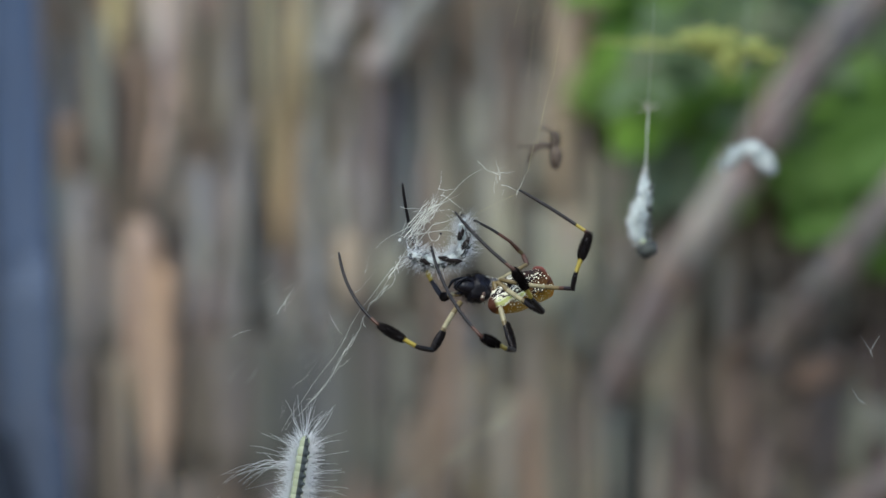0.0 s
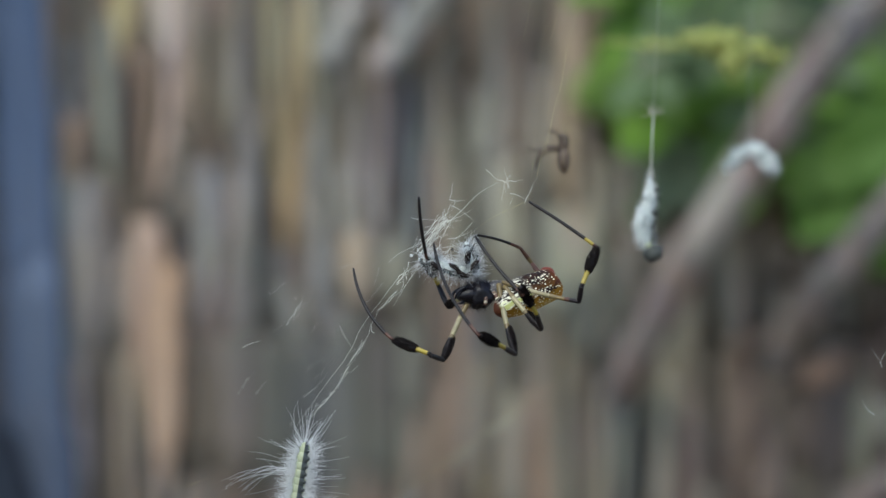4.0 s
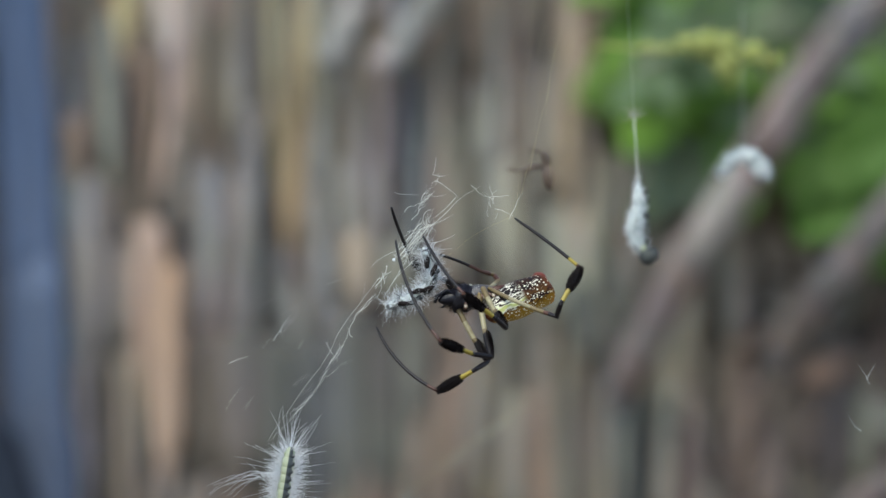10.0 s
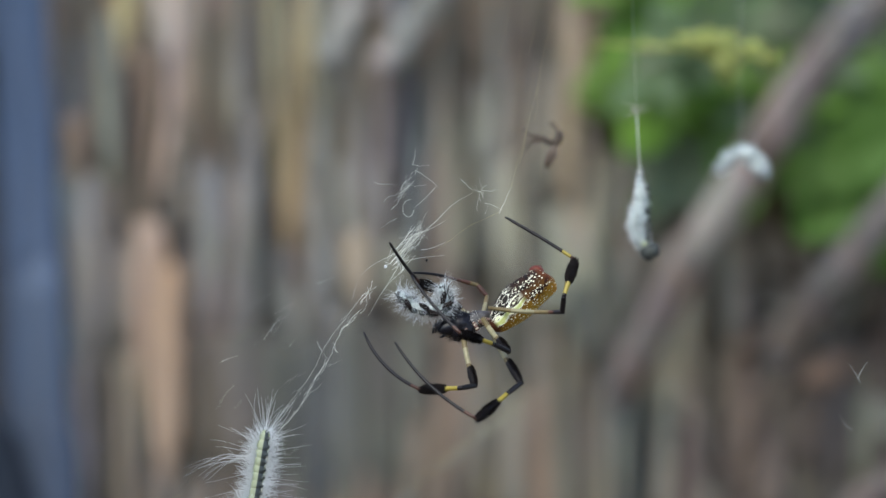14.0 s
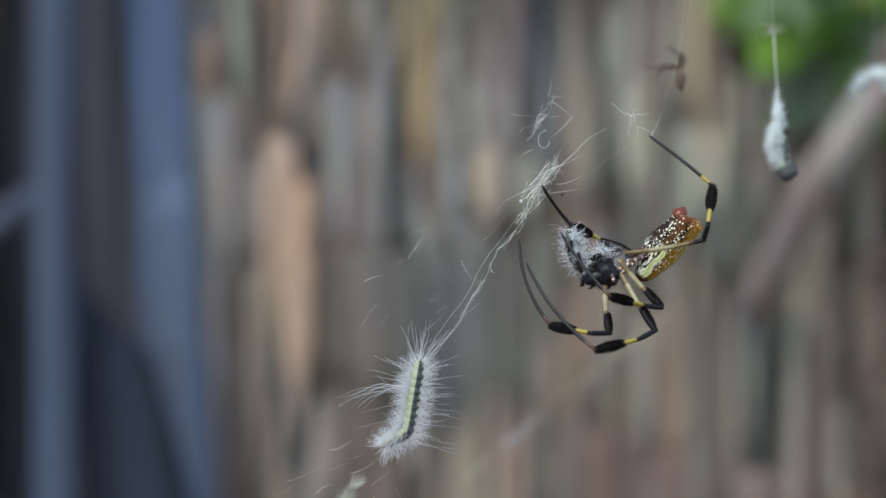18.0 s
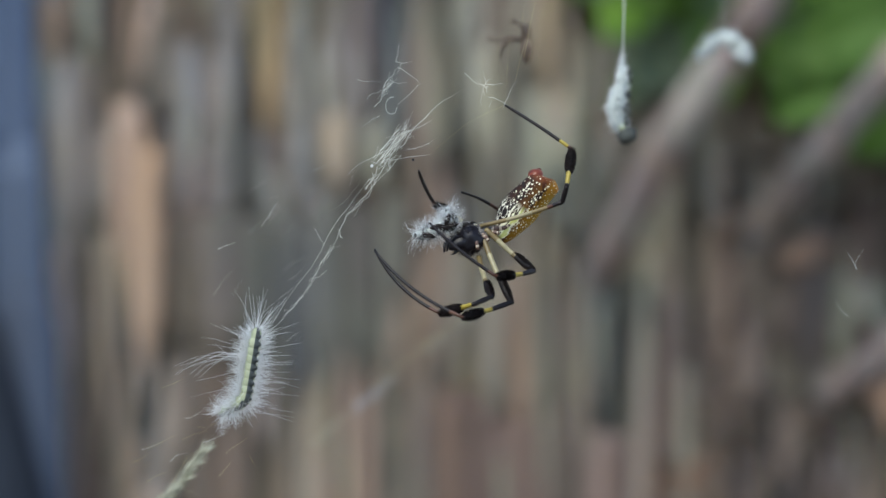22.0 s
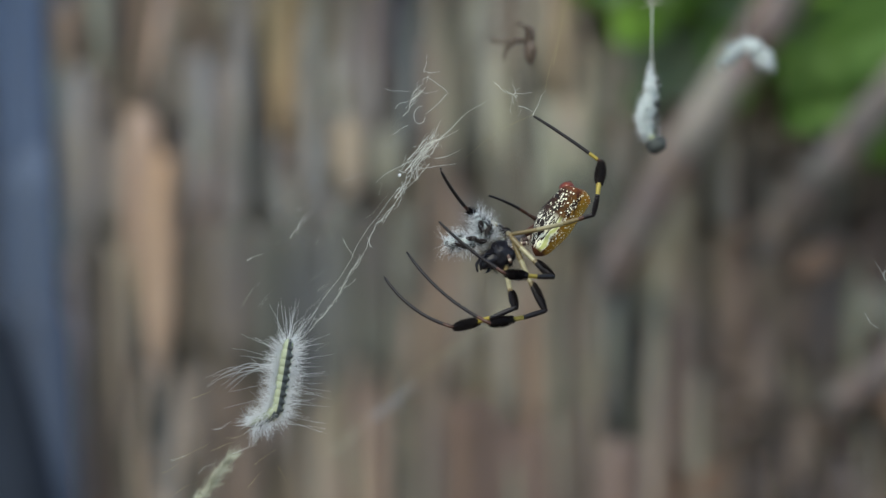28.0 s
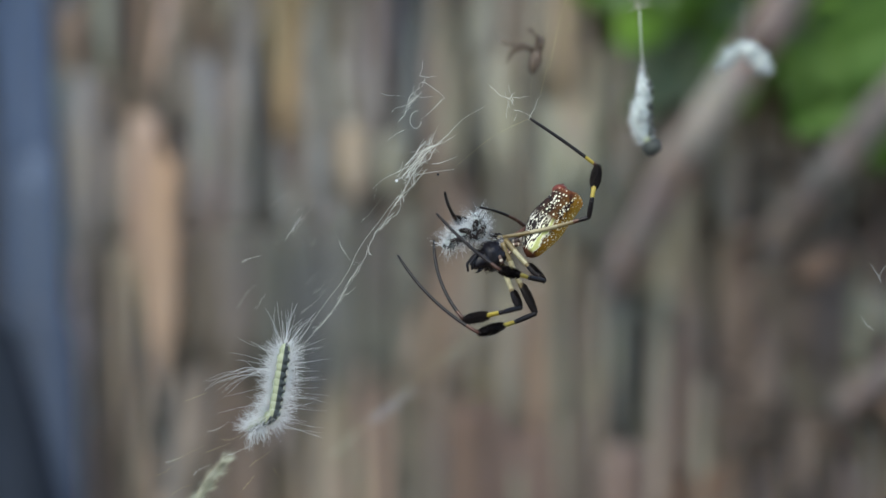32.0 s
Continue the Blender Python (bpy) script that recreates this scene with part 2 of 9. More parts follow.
def abdomen_material():
    """Amber flank, dark brown back, red-brown end, white specks and a black, white and yellow front."""
    m, t, b = shader("spider_abdomen", 0.5)
    b.inputs["Specular IOR Level"].default_value = 0.14
    tc, sp = t.nodes.new("ShaderNodeTexCoord"), t.nodes.new("ShaderNodeSeparateXYZ")
    t.links.new(tc.outputs["Object"], sp.inputs[0])

    def part_of(axis, lo, hi):
        n = t.nodes.new("ShaderNodeMapRange")
        n.inputs["From Min"].default_value, n.inputs["From Max"].default_value = lo, hi
        t.links.new(sp.outputs[axis], n.inputs[0])
        return n.outputs[0]

    def cut(src, level, soft=0.02):
        r = ramp(t, [(max(level - soft, 0), (0, 0, 0)), (min(level + soft, 1), (1, 1, 1))])
        t.links.new(src, r.inputs[0])
        return r.outputs[0]

    def times(a, c):
        n = t.nodes.new("ShaderNodeMath")
        n.operation = "MULTIPLY"
        t.links.new(a, n.inputs[0])
        t.links.new(c, n.inputs[1])
        return n.outputs[0]

    across = ramp(t, [(0.0, (0.022, 0.009, 0.006)), (0.3, (0.05, 0.019, 0.007)), (0.55, (0.125, 0.055, 0.009)), (0.75, (0.29, 0.15, 0.012)), (1.0, (0.46, 0.285, 0.03))])
    t.links.new(part_of(0, -0.0056, 0.0056), across.inputs[0])
    mott = noise_node(t, 420, 4)
    blot = noise_node(t, 300, 3, (1, 1, 0.5))
    col = mixed(t, times(cut(mott.outputs[0], 0.56, 0.05), cut(part_of(0, 0.0052, -0.0052), 0.42, 0.1)), across.outputs[0], (0.012, 0.009, 0.008))
    col = mixed(t, times(cut(blot.outputs[0], 0.57, 0.02), cut(part_of(0, 0.0052, -0.0052), 0.25, 0.1)), col, (0.02, 0.007, 0.005))
    # red-brown rear on the back, orange at the flank
    rear = cut(part_of(2, -0.0125, 0.0125), 0.9, 0.06)
    col = mixed(t, times(rear, cut(part_of(0, 0.006, -0.006), 0.45, 0.2)), col, (0.15, 0.04, 0.014))
    col = mixed(t, times(rear, cut(part_of(0, -0.006, 0.006), 0.78, 0.1)), col, (0.5, 0.19, 0.015))
    # cream specks of two sizes, thinned out in patches
    thin = noise_node(t, 350, 2)
    for size, edge in ((950, 0.24), (1450, 0.19)):
        vor, mp = t.nodes.new("ShaderNodeTexVoronoi"), t.nodes.new("ShaderNodeMapping")
        vor.inputs["Scale"].default_value, vor.inputs["Randomness"].default_value = size, 0.7
        mp.inputs["Scale"].default_value = (1, 1, 0.75)
        t.links.new(tc.outputs["Object"], mp.inputs[0])
        t.links.new(mp.outputs[0], vor.inputs["Vector"])
        inv = ramp(t, [(edge - 0.05, (1, 1, 1)), (edge + 0.04, (0, 0, 0))])
        t.links.new(vor.outputs["Distance"], inv.inputs[0])
        where = times(cut(part_of(2, -0.0125, 0.0125), 0.1, 0.05), cut(thin.outputs[0], 0.3 if size < 1000 else 0.42, 0.04))
        col = mixed(t, times(inv.outputs[0], where), col, (0.9, 0.87, 0.66))
    # towards the waist: black back netted with cream, a ragged cream and lime band beside it
    fray = noise_node(t, 520, 3, (1, 1, 0.4), 0.5)
    side = t.nodes.new("ShaderNodeMath")
    side.operation = "MULTIPLY_ADD"
    t.links.new(fray.outputs[0], side.inputs[0])
    side.inputs[1].default_value = 0.36
    t.links.new(part_of(0, -0.0072, 0.0052), side.inputs[2])
    bands = ramp(t, [(0.42, (0.012, 0.008, 0.008)), (0.56, (0.02, 0.012, 0.01)), (0.575, (0.85, 0.83, 0.68)), (0.61, (0.8, 0.8, 0.6)), (0.625, (0.03, 0.018, 0.01)), (0.665, (0.04, 0.02, 0.01)), (0.68, (0.84, 0.84, 0.6)), (0.74, (0.5, 0.55, 0.16)), (0.8, (0.62, 0.63, 0.26)), (0.83, (0.85, 0.83, 0.62)), (0.85, (0.1, 0.045, 0.01))])
    t.links.new(side.outputs[0], bands.inputs[0])
    net = noise_node(t, 900, 2, (1, 1, 0.35), 0.4)
    lines = ramp(t, [(0.45, (0, 0, 0)), (0.475, (1, 1, 1)), (0.49, (1, 1, 1)), (0.515, (0, 0, 0))])
    t.links.new(net.outputs[0], lines.inputs[0])
    black = cut(part_of(0, 0.0056, -0.0056), 0.6, 0.03)
    streaked = mixed(t, times(lines.outputs[0], black), bands.outputs[0], (0.78, 0.75, 0.62))
    inner = ramp(t, [(0.845, (1, 1, 1)), (0.86, (0, 0, 0))])
    t.links.new(side.outputs[0], inner.inputs[0])
    front = times(cut(part_of(2, 0.0125, -0.0125), 0.5, 0.05), inner.outputs[0])
    col = mixed(t, front, col, streaked)
    # pale line along the back
    line = times(cut(part_of(0, 0.0056, -0.0056), 0.8, 0.015), cut(part_of(0, -0.0056, 0.0056), 0.12, 0.015))
    dash = noise_node(t, 500, 2, (1, 1, 0.35))
    col = mixed(t, times(times(line, cut(part_of(2, 0.0125, -0.0125), 0.2, 0.03)), cut(dash.outputs[0], 0.57, 0.03)), col, (0.8, 0.76, 0.6))
    base = cut(part_of(2, 0.0125, -0.0125), 0.93, 0.02)
    col = mixed(t, base, col, (0.07, 0.024, 0.012))
    t.links.new(col, b.inputs["Base Color"])
    bump(t, b, mott.outputs[0], 0.25, 0.0004)
    return m


ABDOMEN = abdomen_material()


def let_light_through(m, share):
    """Thin leaves pass part of the light on in their own colour."""
    t = m.node_tree
    b, out = t.nodes["Principled BSDF"], t.nodes["Material Output"]
    tl, mx = t.nodes.new("ShaderNodeBsdfTranslucent"), t.nodes.new("ShaderNodeMixShader")
    t.links.new(b.inputs["Base Color"].links[0].from_socket, tl.inputs[0])
    mx.inputs[0].default_value = share
    t.links.new(b.outputs[0], mx.inputs[1])
    t.links.new(tl.outputs[0], mx.inputs[2])
    t.links.new(mx.outputs[0], out.inputs[0])


for m in (LEAF, RELIT_LEAF, LEAF_PALE, FLOWER):
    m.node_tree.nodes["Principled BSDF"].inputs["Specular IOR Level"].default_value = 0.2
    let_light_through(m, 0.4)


# ---- building ----
def empty(name, label, category, group="", kind="", place=(0, 0, 0)):
    ob = tagged(new(name), label, category, group, kind)
    ob.empty_display_size = 0.01
    ob.location = place
    return ob


def part(name, mesh, materials, parent=None, label="", smooth=True):
    """Links a mesh, or a (vertices, faces, material numbers) triple, as one object under a thing or part."""
    if isinstance(mesh, tuple):
        verts, faces, slots = mesh
        mesh = bpy.data.meshes.new(name)
        mesh.from_pydata(verts, [], faces)
        if slots:
            mesh.polygons.foreach_set("material_index", slots)
    if not mesh.materials:
        for m in materials if isinstance(materials, (list, tuple)) else [materials]:
            mesh.materials.append(m)
    if smooth:
        mesh.polygons.foreach_set("use_smooth", [True] * len(mesh.polygons))
    ob = new(name, mesh)
    if parent:
        ob.parent = parent
    return tagged(ob, label)


def ring_frame(a, b):
    z = (b - a).normalized()
    x = z.cross(Vector((0.3, 1, 0.2))).normalized()
    return x, z.cross(x)


def tube(points, radii, sides=6, slots=None, into=None, cap=True):
    """A round-sectioned tube through points; adds to (vertices, faces, material numbers)."""
    verts, faces, mats = into if into else ([], [], [])
    base = len(verts)
    pts = [Vector(p) for p in points]
    for k, p in enumerate(pts):
        a, c = pts[max(k - 1, 0)], pts[min(k + 1, len(pts) - 1)]
        x, y = ring_frame(a, c)
        for s in range(sides):
            ang = 2 * math.pi * s / sides
            verts.append(p + (x * math.cos(ang) + y * math.sin(ang)) * radii[k])
    for k in range(len(pts) - 1):
        for s in range(sides):
            a, c = base + k * sides + s, base + k * sides + (s + 1) % sides
            faces.append((a, c, c + sides, a + sides))
            mats.append(slots[k] if slots else 0)
    if cap:
        faces.append(tuple(range(base + sides - 1, base - 1, -1)))
        faces.append(tuple(range(base + (len(pts) - 1) * sides, base + len(pts) * sides)))
        mats.extend([slots[0] if slots else 0, slots[-1] if slots else 0])
    return verts, faces, mats


def strand(rng, a, b, radius, sag=0.0, wave=0.0, steps=5, sides=3, into=None):
    """One thread or hair from a to b, thinning to its end, with a bow and a wander."""
    a, b = Vector(a), Vector(b)
    side = (b - a).cross(Vector((rng.uniform(-1, 1), rng.uniform(-1, 1), rng.uniform(-1, 1)))).normalized()
    side2 = Vector((side.z, 0, -side.x))
    ln = (b - a).length
    pts, radii = [], []
    for k in range(steps):
        f = k / (steps - 1)
        w = (side * math.sin(f * 7 + ln * 900) + side2 * math.sin(f * 11)) * wave * ln * f * (1 - f) * 2
        pts.append(a.lerp(b, f) + side * sag * ln * 4 * f * (1 - f) + w)
        radii.append(radius * (1 - 0.7 * f))
    return tube(pts, radii, sides, None, into, False)


def lump(rng, axes, rough=0.12, rings=14, sides=16, freq=1.6, slot=0):
    """An uneven rounded body along z with the half axes given."""
    verts, faces = [], []
    seed = Vector((rng.uniform(0, 50), rng.uniform(0, 50), rng.uniform(0, 50)))
    for k in range(rings + 1):
        th = math.pi * k / rings
        for s in range(sides):
            ph = 2 * math.pi * s / sides
            n = Vector((math.sin(th) * math.cos(ph), math.sin(th) * math.sin(ph), -math.cos(th)))
            g = 1 + rough * noise.noise(n * freq + seed)
            verts.append(Vector((n.x * axes[0], n.y * axes[1], n.z * axes[2])) * g)
    for k in range(rings):
        for s in range(sides):
            a, c = k * sides + s, k * sides + (s + 1) % sides
            faces.append((a, c, c + sides, a + sides))
    return verts, faces, [slot] * len(faces)


def moved(tri, m):
    return [m @ Vector(v) for v in tri[0]], tri[1], tri[2]


SET_BACK = Matrix.Translation((0, -0.95, 1.2)) @ Matrix.Scale(1.36, 4) @ Matrix.Translation((0, 0.95, -1.2))


def set_back(ob):
    ob.matrix_basis = SET_BACK @ ob.matrix_basis
    return ob


# ---- ground ----
def build_ground():
    n = 60
    rng = random.Random(3)
    xs = [math.copysign(abs(k / n * 2 - 1) ** 3, k - n / 2) * 400 for k in range(n + 1)]
    verts = [(x, y, 0.04 * noise.noise((x * 1.3, y * 1.3, 0)) - 0.03) for y in xs for x in xs]
    faces = [(j * (n + 1) + i, j * (n + 1) + i + 1, (j + 1) * (n + 1) + i + 1, (j + 1) * (n + 1) + i) for j in range(n) for i in range(n)]
    tagged(part("ground", (verts, faces, None), EARTH), "brown earth covered with dry leaf litter", "ground", kind="structure")


build_ground()


# ---- the screen of weathered wood behind the web ----
def paling_mesh(name, rng, width, bottom, top, x_bottom, x_top, y, depth=None, bow=0.0, sliver=False):
    """A split, weathered upright with an uneven outline and a broken top."""
    depth = depth or width * 0.55
    rows, sides = 14 if sliver else 22, 8
    seed = rng.uniform(0, 90)
    verts, faces = [], []
    for k in range(rows):
        f = k / (rows - 1)
        z = bottom + (top - bottom) * f
        cx = x_bottom + (x_top - x_bottom) * f + bow * 4 * f * (1 - f) + 0.25 * width * noise.noise((seed, z * 5, 0))
        w = width * (1 + 0.22 * noise.noise((seed + 7, z * 9, 0)))
        if sliver:
            w *= min(1, 0.4 + 4 * (1 - f)) ** 0.8 * min(1, 0.15 + 2.4 * f)
        elif k == rows - 1:
            w *= 0.7
        for s in range(sides):
            a = 2 * math.pi * s / sides
            g = 1 + 0.22 * noise.noise((seed + s * 0.9, z * 6, 3))
            jag = rng.uniform(-0.5, 0.3) * width if k == rows - 1 and not sliver else 0
            verts.append((cx + math.cos(a) * w / 2 * g, y + math.sin(a) * depth / 2 * g, z + jag))
    for k in range(rows - 1):
        for s in range(sides):
            a, c = k * sides + s, k * sides + (s + 1) % sides
            faces.append((a, c, c + sides, a + sides))
    faces.append(tuple(range((rows - 1) * sides, rows * sides)))
    return verts, faces, None


def build_screen():
    rng = random.Random(11)
    screen = empty("paling_screen", "screen of close-set weathered wooden palings, grey to tan", "fence")
    # x at foot and top, width, top height, depth in y, material
    left = [
        # the narrow dark one paints the shaded gap beside the blue upright
        ((-0.154, -0.261), 0.034, 2.1, 0.69, BLUE_WOOD), ((-0.207, -0.205), 0.013, 2.0, 0.83, DARK_WOOD), ((-0.262, -0.262), 0.03, 2.0, 0.82, DARK_WOOD),
        ((-0.235, -0.24), 0.03, 2.0, 0.82, DARK_WOOD), ((-0.193, -0.200), 0.027, 2.0, 0.80, GREY_WOOD), ((-0.177, -0.179), 0.02, 2.0, 0.84, OLIVE_WOOD),
        ((-0.176, -0.168), 0.026, 2.05, 0.82, BROWN_WOOD), ((-0.253, -0.265), 0.021, 2.1, 0.62, DEEP_BLUE_WOOD), ((-0.35, -0.35), 0.03, 2.0, 0.82, DARK_WOOD),
        ((-0.29, -0.29), 0.03, 2.0, 0.84, DARK_WOOD), ((-0.272, -0.274), 0.02, 2.0, 0.86, DARK_WOOD), ((-0.325, -0.32), 0.03, 2.0, 0.87, DARK_WOOD),
    ]
    middle = [
        ((-0.128, -0.166), 0.029, 1.209, 0.765, BROWN_WOOD), ((-0.132, -0.144), 0.026, 2.0, 0.80, PINK_WOOD), ((-0.112, -0.119), 0.024, 2.0, 0.83, BROWN_WOOD),
        ((-0.096, -0.095), 0.027, 2.05, 0.79, TAN_WOOD), ((-0.07, -0.069), 0.026, 2.0, 0.82, ASH_WOOD), ((-0.044, -0.046), 0.029, 2.0, 0.81, GREY_WOOD),
        ((-0.025, -0.023), 0.015, 1.31, 0.775, DARK_WOOD), ((-0.004, -0.006), 0.026, 2.0, 0.81, OLIVE_WOOD), ((0.02, 0.017), 0.03, 2.0, 0.83, GREY_WOOD),
        ((0.046, 0.046), 0.027, 2.0, 0.80, GREY_WOOD),
    ]
    right = [
        ((0.07, 0.072), 0.025, 2.0, 0.82, BROWN_WOOD), ((0.096, 0.094), 0.028, 2.0, 0.81, GREY_WOOD), ((0.121, 0.121), 0.026, 2.0, 0.83, ASH_WOOD),
        ((0.147, 0.145), 0.028, 2.0, 0.82, BROWN_WOOD), ((0.172, 0.174), 0.026, 2.0, 0.84, BROWN_WOOD), ((0.2, 0.199), 0.03, 2.0, 0.83, GREY_WOOD),
        ((0.228, 0.23), 0.027, 2.0, 0.84, BROWN_WOOD), ((0.256, 0.254), 0.028, 2.0, 0.83, BROWN_WOOD),
    ]
    for (x0, x1), w, top, y, mat in left + middle + right:
        part("paling", paling_mesh("paling", rng, w, -0.02, top, x0, x1, y), mat, screen)
    p, q = Vector((-0.2636, 0.6600, 1.1431)), Vector((-0.2312, 0.6600, 1.0480))
    foot = p + (q - p) * ((p.z - 0.3) / (p.z - q.z))
    part("paling", paling_mesh("paling", rng, 0.054, 0.3, p.z, foot.x, p.x, 0.66), BLACK_WOOD, screen, "black leaning paling")
    # two overlaid strips make the blue upright darker towards the bottom
    part("bark_strip", paling_mesh("bark_strip", rng, 0.034, 0.8, 1.19, -0.188, -0.2125, 0.67, 0.006), MID_BLUE_WOOD, screen, "darker blue strip")
    part("bark_strip", paling_mesh("bark_strip", rng, 0.033, 0.8, 1.115, -0.188, -0.2065, 0.664, 0.006), DEEP_BLUE_WOOD, screen, "dark blue strip")
    x = -0.36
    while x > -1.4:
        w = rng.uniform(0.022, 0.036)
        part("paling", paling_mesh("paling", rng, w, -0.02, rng.uniform(1.8, 2.1), x, x + rng.uniform(-0.01, 0.01), 0.84), rng.choice([SLATE_WOOD, DARK_WOOD, DARK_WOOD]), screen)
        x -= w
    x = 0.283
    while x < 1.4:
        w = rng.uniform(0.022, 0.036)
        part("paling", paling_mesh("paling", rng, w, -0.02, rng.uniform(1.8, 2.1), x, x + rng.uniform(-0.01, 0.01), 0.84), rng.choice([GREY_WOOD, ASH_WOOD, BROWN_WOOD]), screen)
        x += w
    # split boards and strips of bark lying over the palings: x, foot and top heights, width
    laid = []

    def lay(mat, *strips):
        for x, low, high, w in strips:
            laid.append((x, low, high, w, mat))
            tri = paling_mesh("bark_strip", rng, w, low, high, x + rng.uniform(-0.003, 0.003), x, 0.745 - 0.0004 * len(laid), w * 0.3, 0, low > 1.0)
            part("bark_strip", tri, mat, screen)

    # broad boards behind the rest
    for k in range(30):
        lay(rng.choice([GREY_WOOD, TAWNY_WOOD, BROWN_WOOD]), (-0.195 + 0.018 * k, 0.97, 1.36, 0.024))
    lay(BLUEGREY_WOOD, (0.097, 1.035, 1.140, 0.025), (-0.189, 1.122, 1.235, 0.019), (-0.085, 0.977, 1.047, 0.017), (0.022, 1.068, 1.164, 0.016), (0.192, 0.974, 1.044, 0.018), (-0.011, 1.191, 1.297, 0.012))
    lay(MAUVE_WOOD, (-0.139, 0.974, 1.077, 0.018), (-0.186, 0.974, 1.140, 0.017), (-0.175, 1.140, 1.239, 0.013), (-0.124, 1.152, 1.242, 0.022), (-0.115, 1.032, 1.080, 0.025), (-0.084, 1.038, 1.080, 0.019), (-0.106, 1.152, 1.200, 0.018), (-0.085, 1.152, 1.203, 0.018), (-0.070, 1.152, 1.176, 0.018))
    lay(MAUVE_WOOD, (-0.049, 1.158, 1.203, 0.018), (-0.052, 1.203, 1.354, 0.006))
    lay(GREY_WOOD, (0.061, 1.212, 1.245, 0.021), (0.079, 1.212, 1.245, 0.021), (0.005, 1.188, 1.306, 0.012), (0.091, 1.128, 1.188, 0.009), (0.126, 1.104, 1.182, 0.026), (0.151, 0.974, 1.074, 0.027), (0.114, 1.104, 1.164, 0.015), (0.019, 1.182, 1.242, 0.016), (0.231, 1.164, 1.242, 0.028))
    lay(ASH_WOOD, (0.177, 0.974, 1.053, 0.024), (0.216, 0.974, 1.053, 0.024), (0.237, 0.974, 1.053, 0.024), (-0.193, 1.251, 1.310, 0.022), (-0.145, 1.294, 1.354, 0.019), (-0.049, 1.203, 1.324, 0.016), (-0.028, 1.206, 1.297, 0.008), (-0.043, 1.312, 1.354, 0.012), (-0.025, 1.315, 1.354, 0.012))
    lay(ASH_WOOD, (-0.062, 1.170, 1.354, 0.016), (-0.035, 1.176, 1.309, 0.014), (-0.106, 1.182, 1.242, 0.019))
    lay(LIGHT_WOOD, (-0.193, 1.263, 1.306, 0.014), (-0.134, 1.242, 1.294, 0.011), (-0.130, 1.312, 1.354, 0.012))
    lay(PINK_WOOD, (-0.135, 1.233, 1.315, 0.014), (-0.129, 1.304, 1.354, 0.018), (-0.139, 1.203, 1.263, 0.016), (-0.097, 1.268, 1.354, 0.014), (-0.144, 1.053, 1.140, 0.020), (0.049, 1.191, 1.315, 0.015), (-0.099, 1.200, 1.272, 0.013))
    lay(TAN_WOOD, (-0.165, 1.299, 1.354, 0.017), (-0.080, 1.200, 1.354, 0.021), (-0.077, 1.230, 1.321, 0.008))
    lay(DRAB_WOOD, (0.031, 1.188, 1.245, 0.017), (0.061, 1.233, 1.354, 0.016), (0.078, 1.233, 1.315, 0.016), (0.032, 1.242, 1.294, 0.016), (0.019, 1.236, 1.291, 0.016), (0.153, 1.140, 1.260, 0.028), (0.204, 1.158, 1.257, 0.028))
    lay(BROWN_WOOD, (-0.193, 1.310, 1.354, 0.022), (-0.160, 1.203, 1.304, 0.019), (-0.171, 0.974, 1.146, 0.014), (-0.116, 1.239, 1.321, 0.018), (-0.103, 0.974, 1.092, 0.028), (-0.042, 1.242, 1.306, 0.004), (-0.067, 0.974, 1.086, 0.019), (-0.004, 1.300, 1.354, 0.016), (0.002, 0.974, 1.188, 0.016))
    lay(BROWN_WOOD, (0.075, 0.974, 1.164, 0.019), (0.037, 1.125, 1.191, 0.015), (0.055, 1.128, 1.188, 0.018), (0.070, 1.140, 1.191, 0.015), (0.153, 1.068, 1.152, 0.028), (0.072, 1.053, 1.146, 0.018), (-0.011, 0.974, 1.140, 0.021), (0.032, 1.288, 1.354, 0.016), (0.047, 1.300, 1.354, 0.017))
    lay(BROWN_WOOD, (0.019, 1.285, 1.354, 0.016), (0.180, 1.050, 1.083, 0.028), (0.207, 1.050, 1.083, 0.028), (-0.048, 0.974, 1.152, 0.018))
    lay(TAWNY_WOOD, (0.009, 1.074, 1.182, 0.008), (0.051, 1.041, 1.125, 0.023), (-0.012, 1.062, 1.134, 0.013), (-0.058, 0.974, 1.062, 0.012), (-0.032, 0.974, 1.122, 0.015), (0.180, 1.149, 1.248, 0.027), (-0.192, 1.232, 1.268, 0.015))
    # the boards at the bottom have the weaker light there put into their colour
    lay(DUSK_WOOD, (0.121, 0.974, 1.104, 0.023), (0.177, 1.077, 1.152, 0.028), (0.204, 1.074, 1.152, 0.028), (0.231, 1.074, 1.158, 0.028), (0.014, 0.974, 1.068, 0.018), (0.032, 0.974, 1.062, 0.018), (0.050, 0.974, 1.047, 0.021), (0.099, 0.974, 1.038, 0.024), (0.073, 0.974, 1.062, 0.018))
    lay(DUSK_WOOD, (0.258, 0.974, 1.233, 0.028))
    # slate colour paints a shadowed band mid-screen and the blue upright's shaded edge
    lay(SLATE_WOOD, (-0.121, 1.080, 1.152, 0.018), (-0.106, 1.074, 1.155, 0.020), (-0.087, 1.074, 1.155, 0.020), (-0.069, 1.068, 1.155, 0.020), (-0.051, 1.062, 1.161, 0.020), (-0.034, 1.068, 1.161, 0.018), (-0.014, 1.110, 1.164, 0.015), (-0.202, 0.974, 1.354, 0.007), (-0.020, 1.182, 1.227, 0.008))
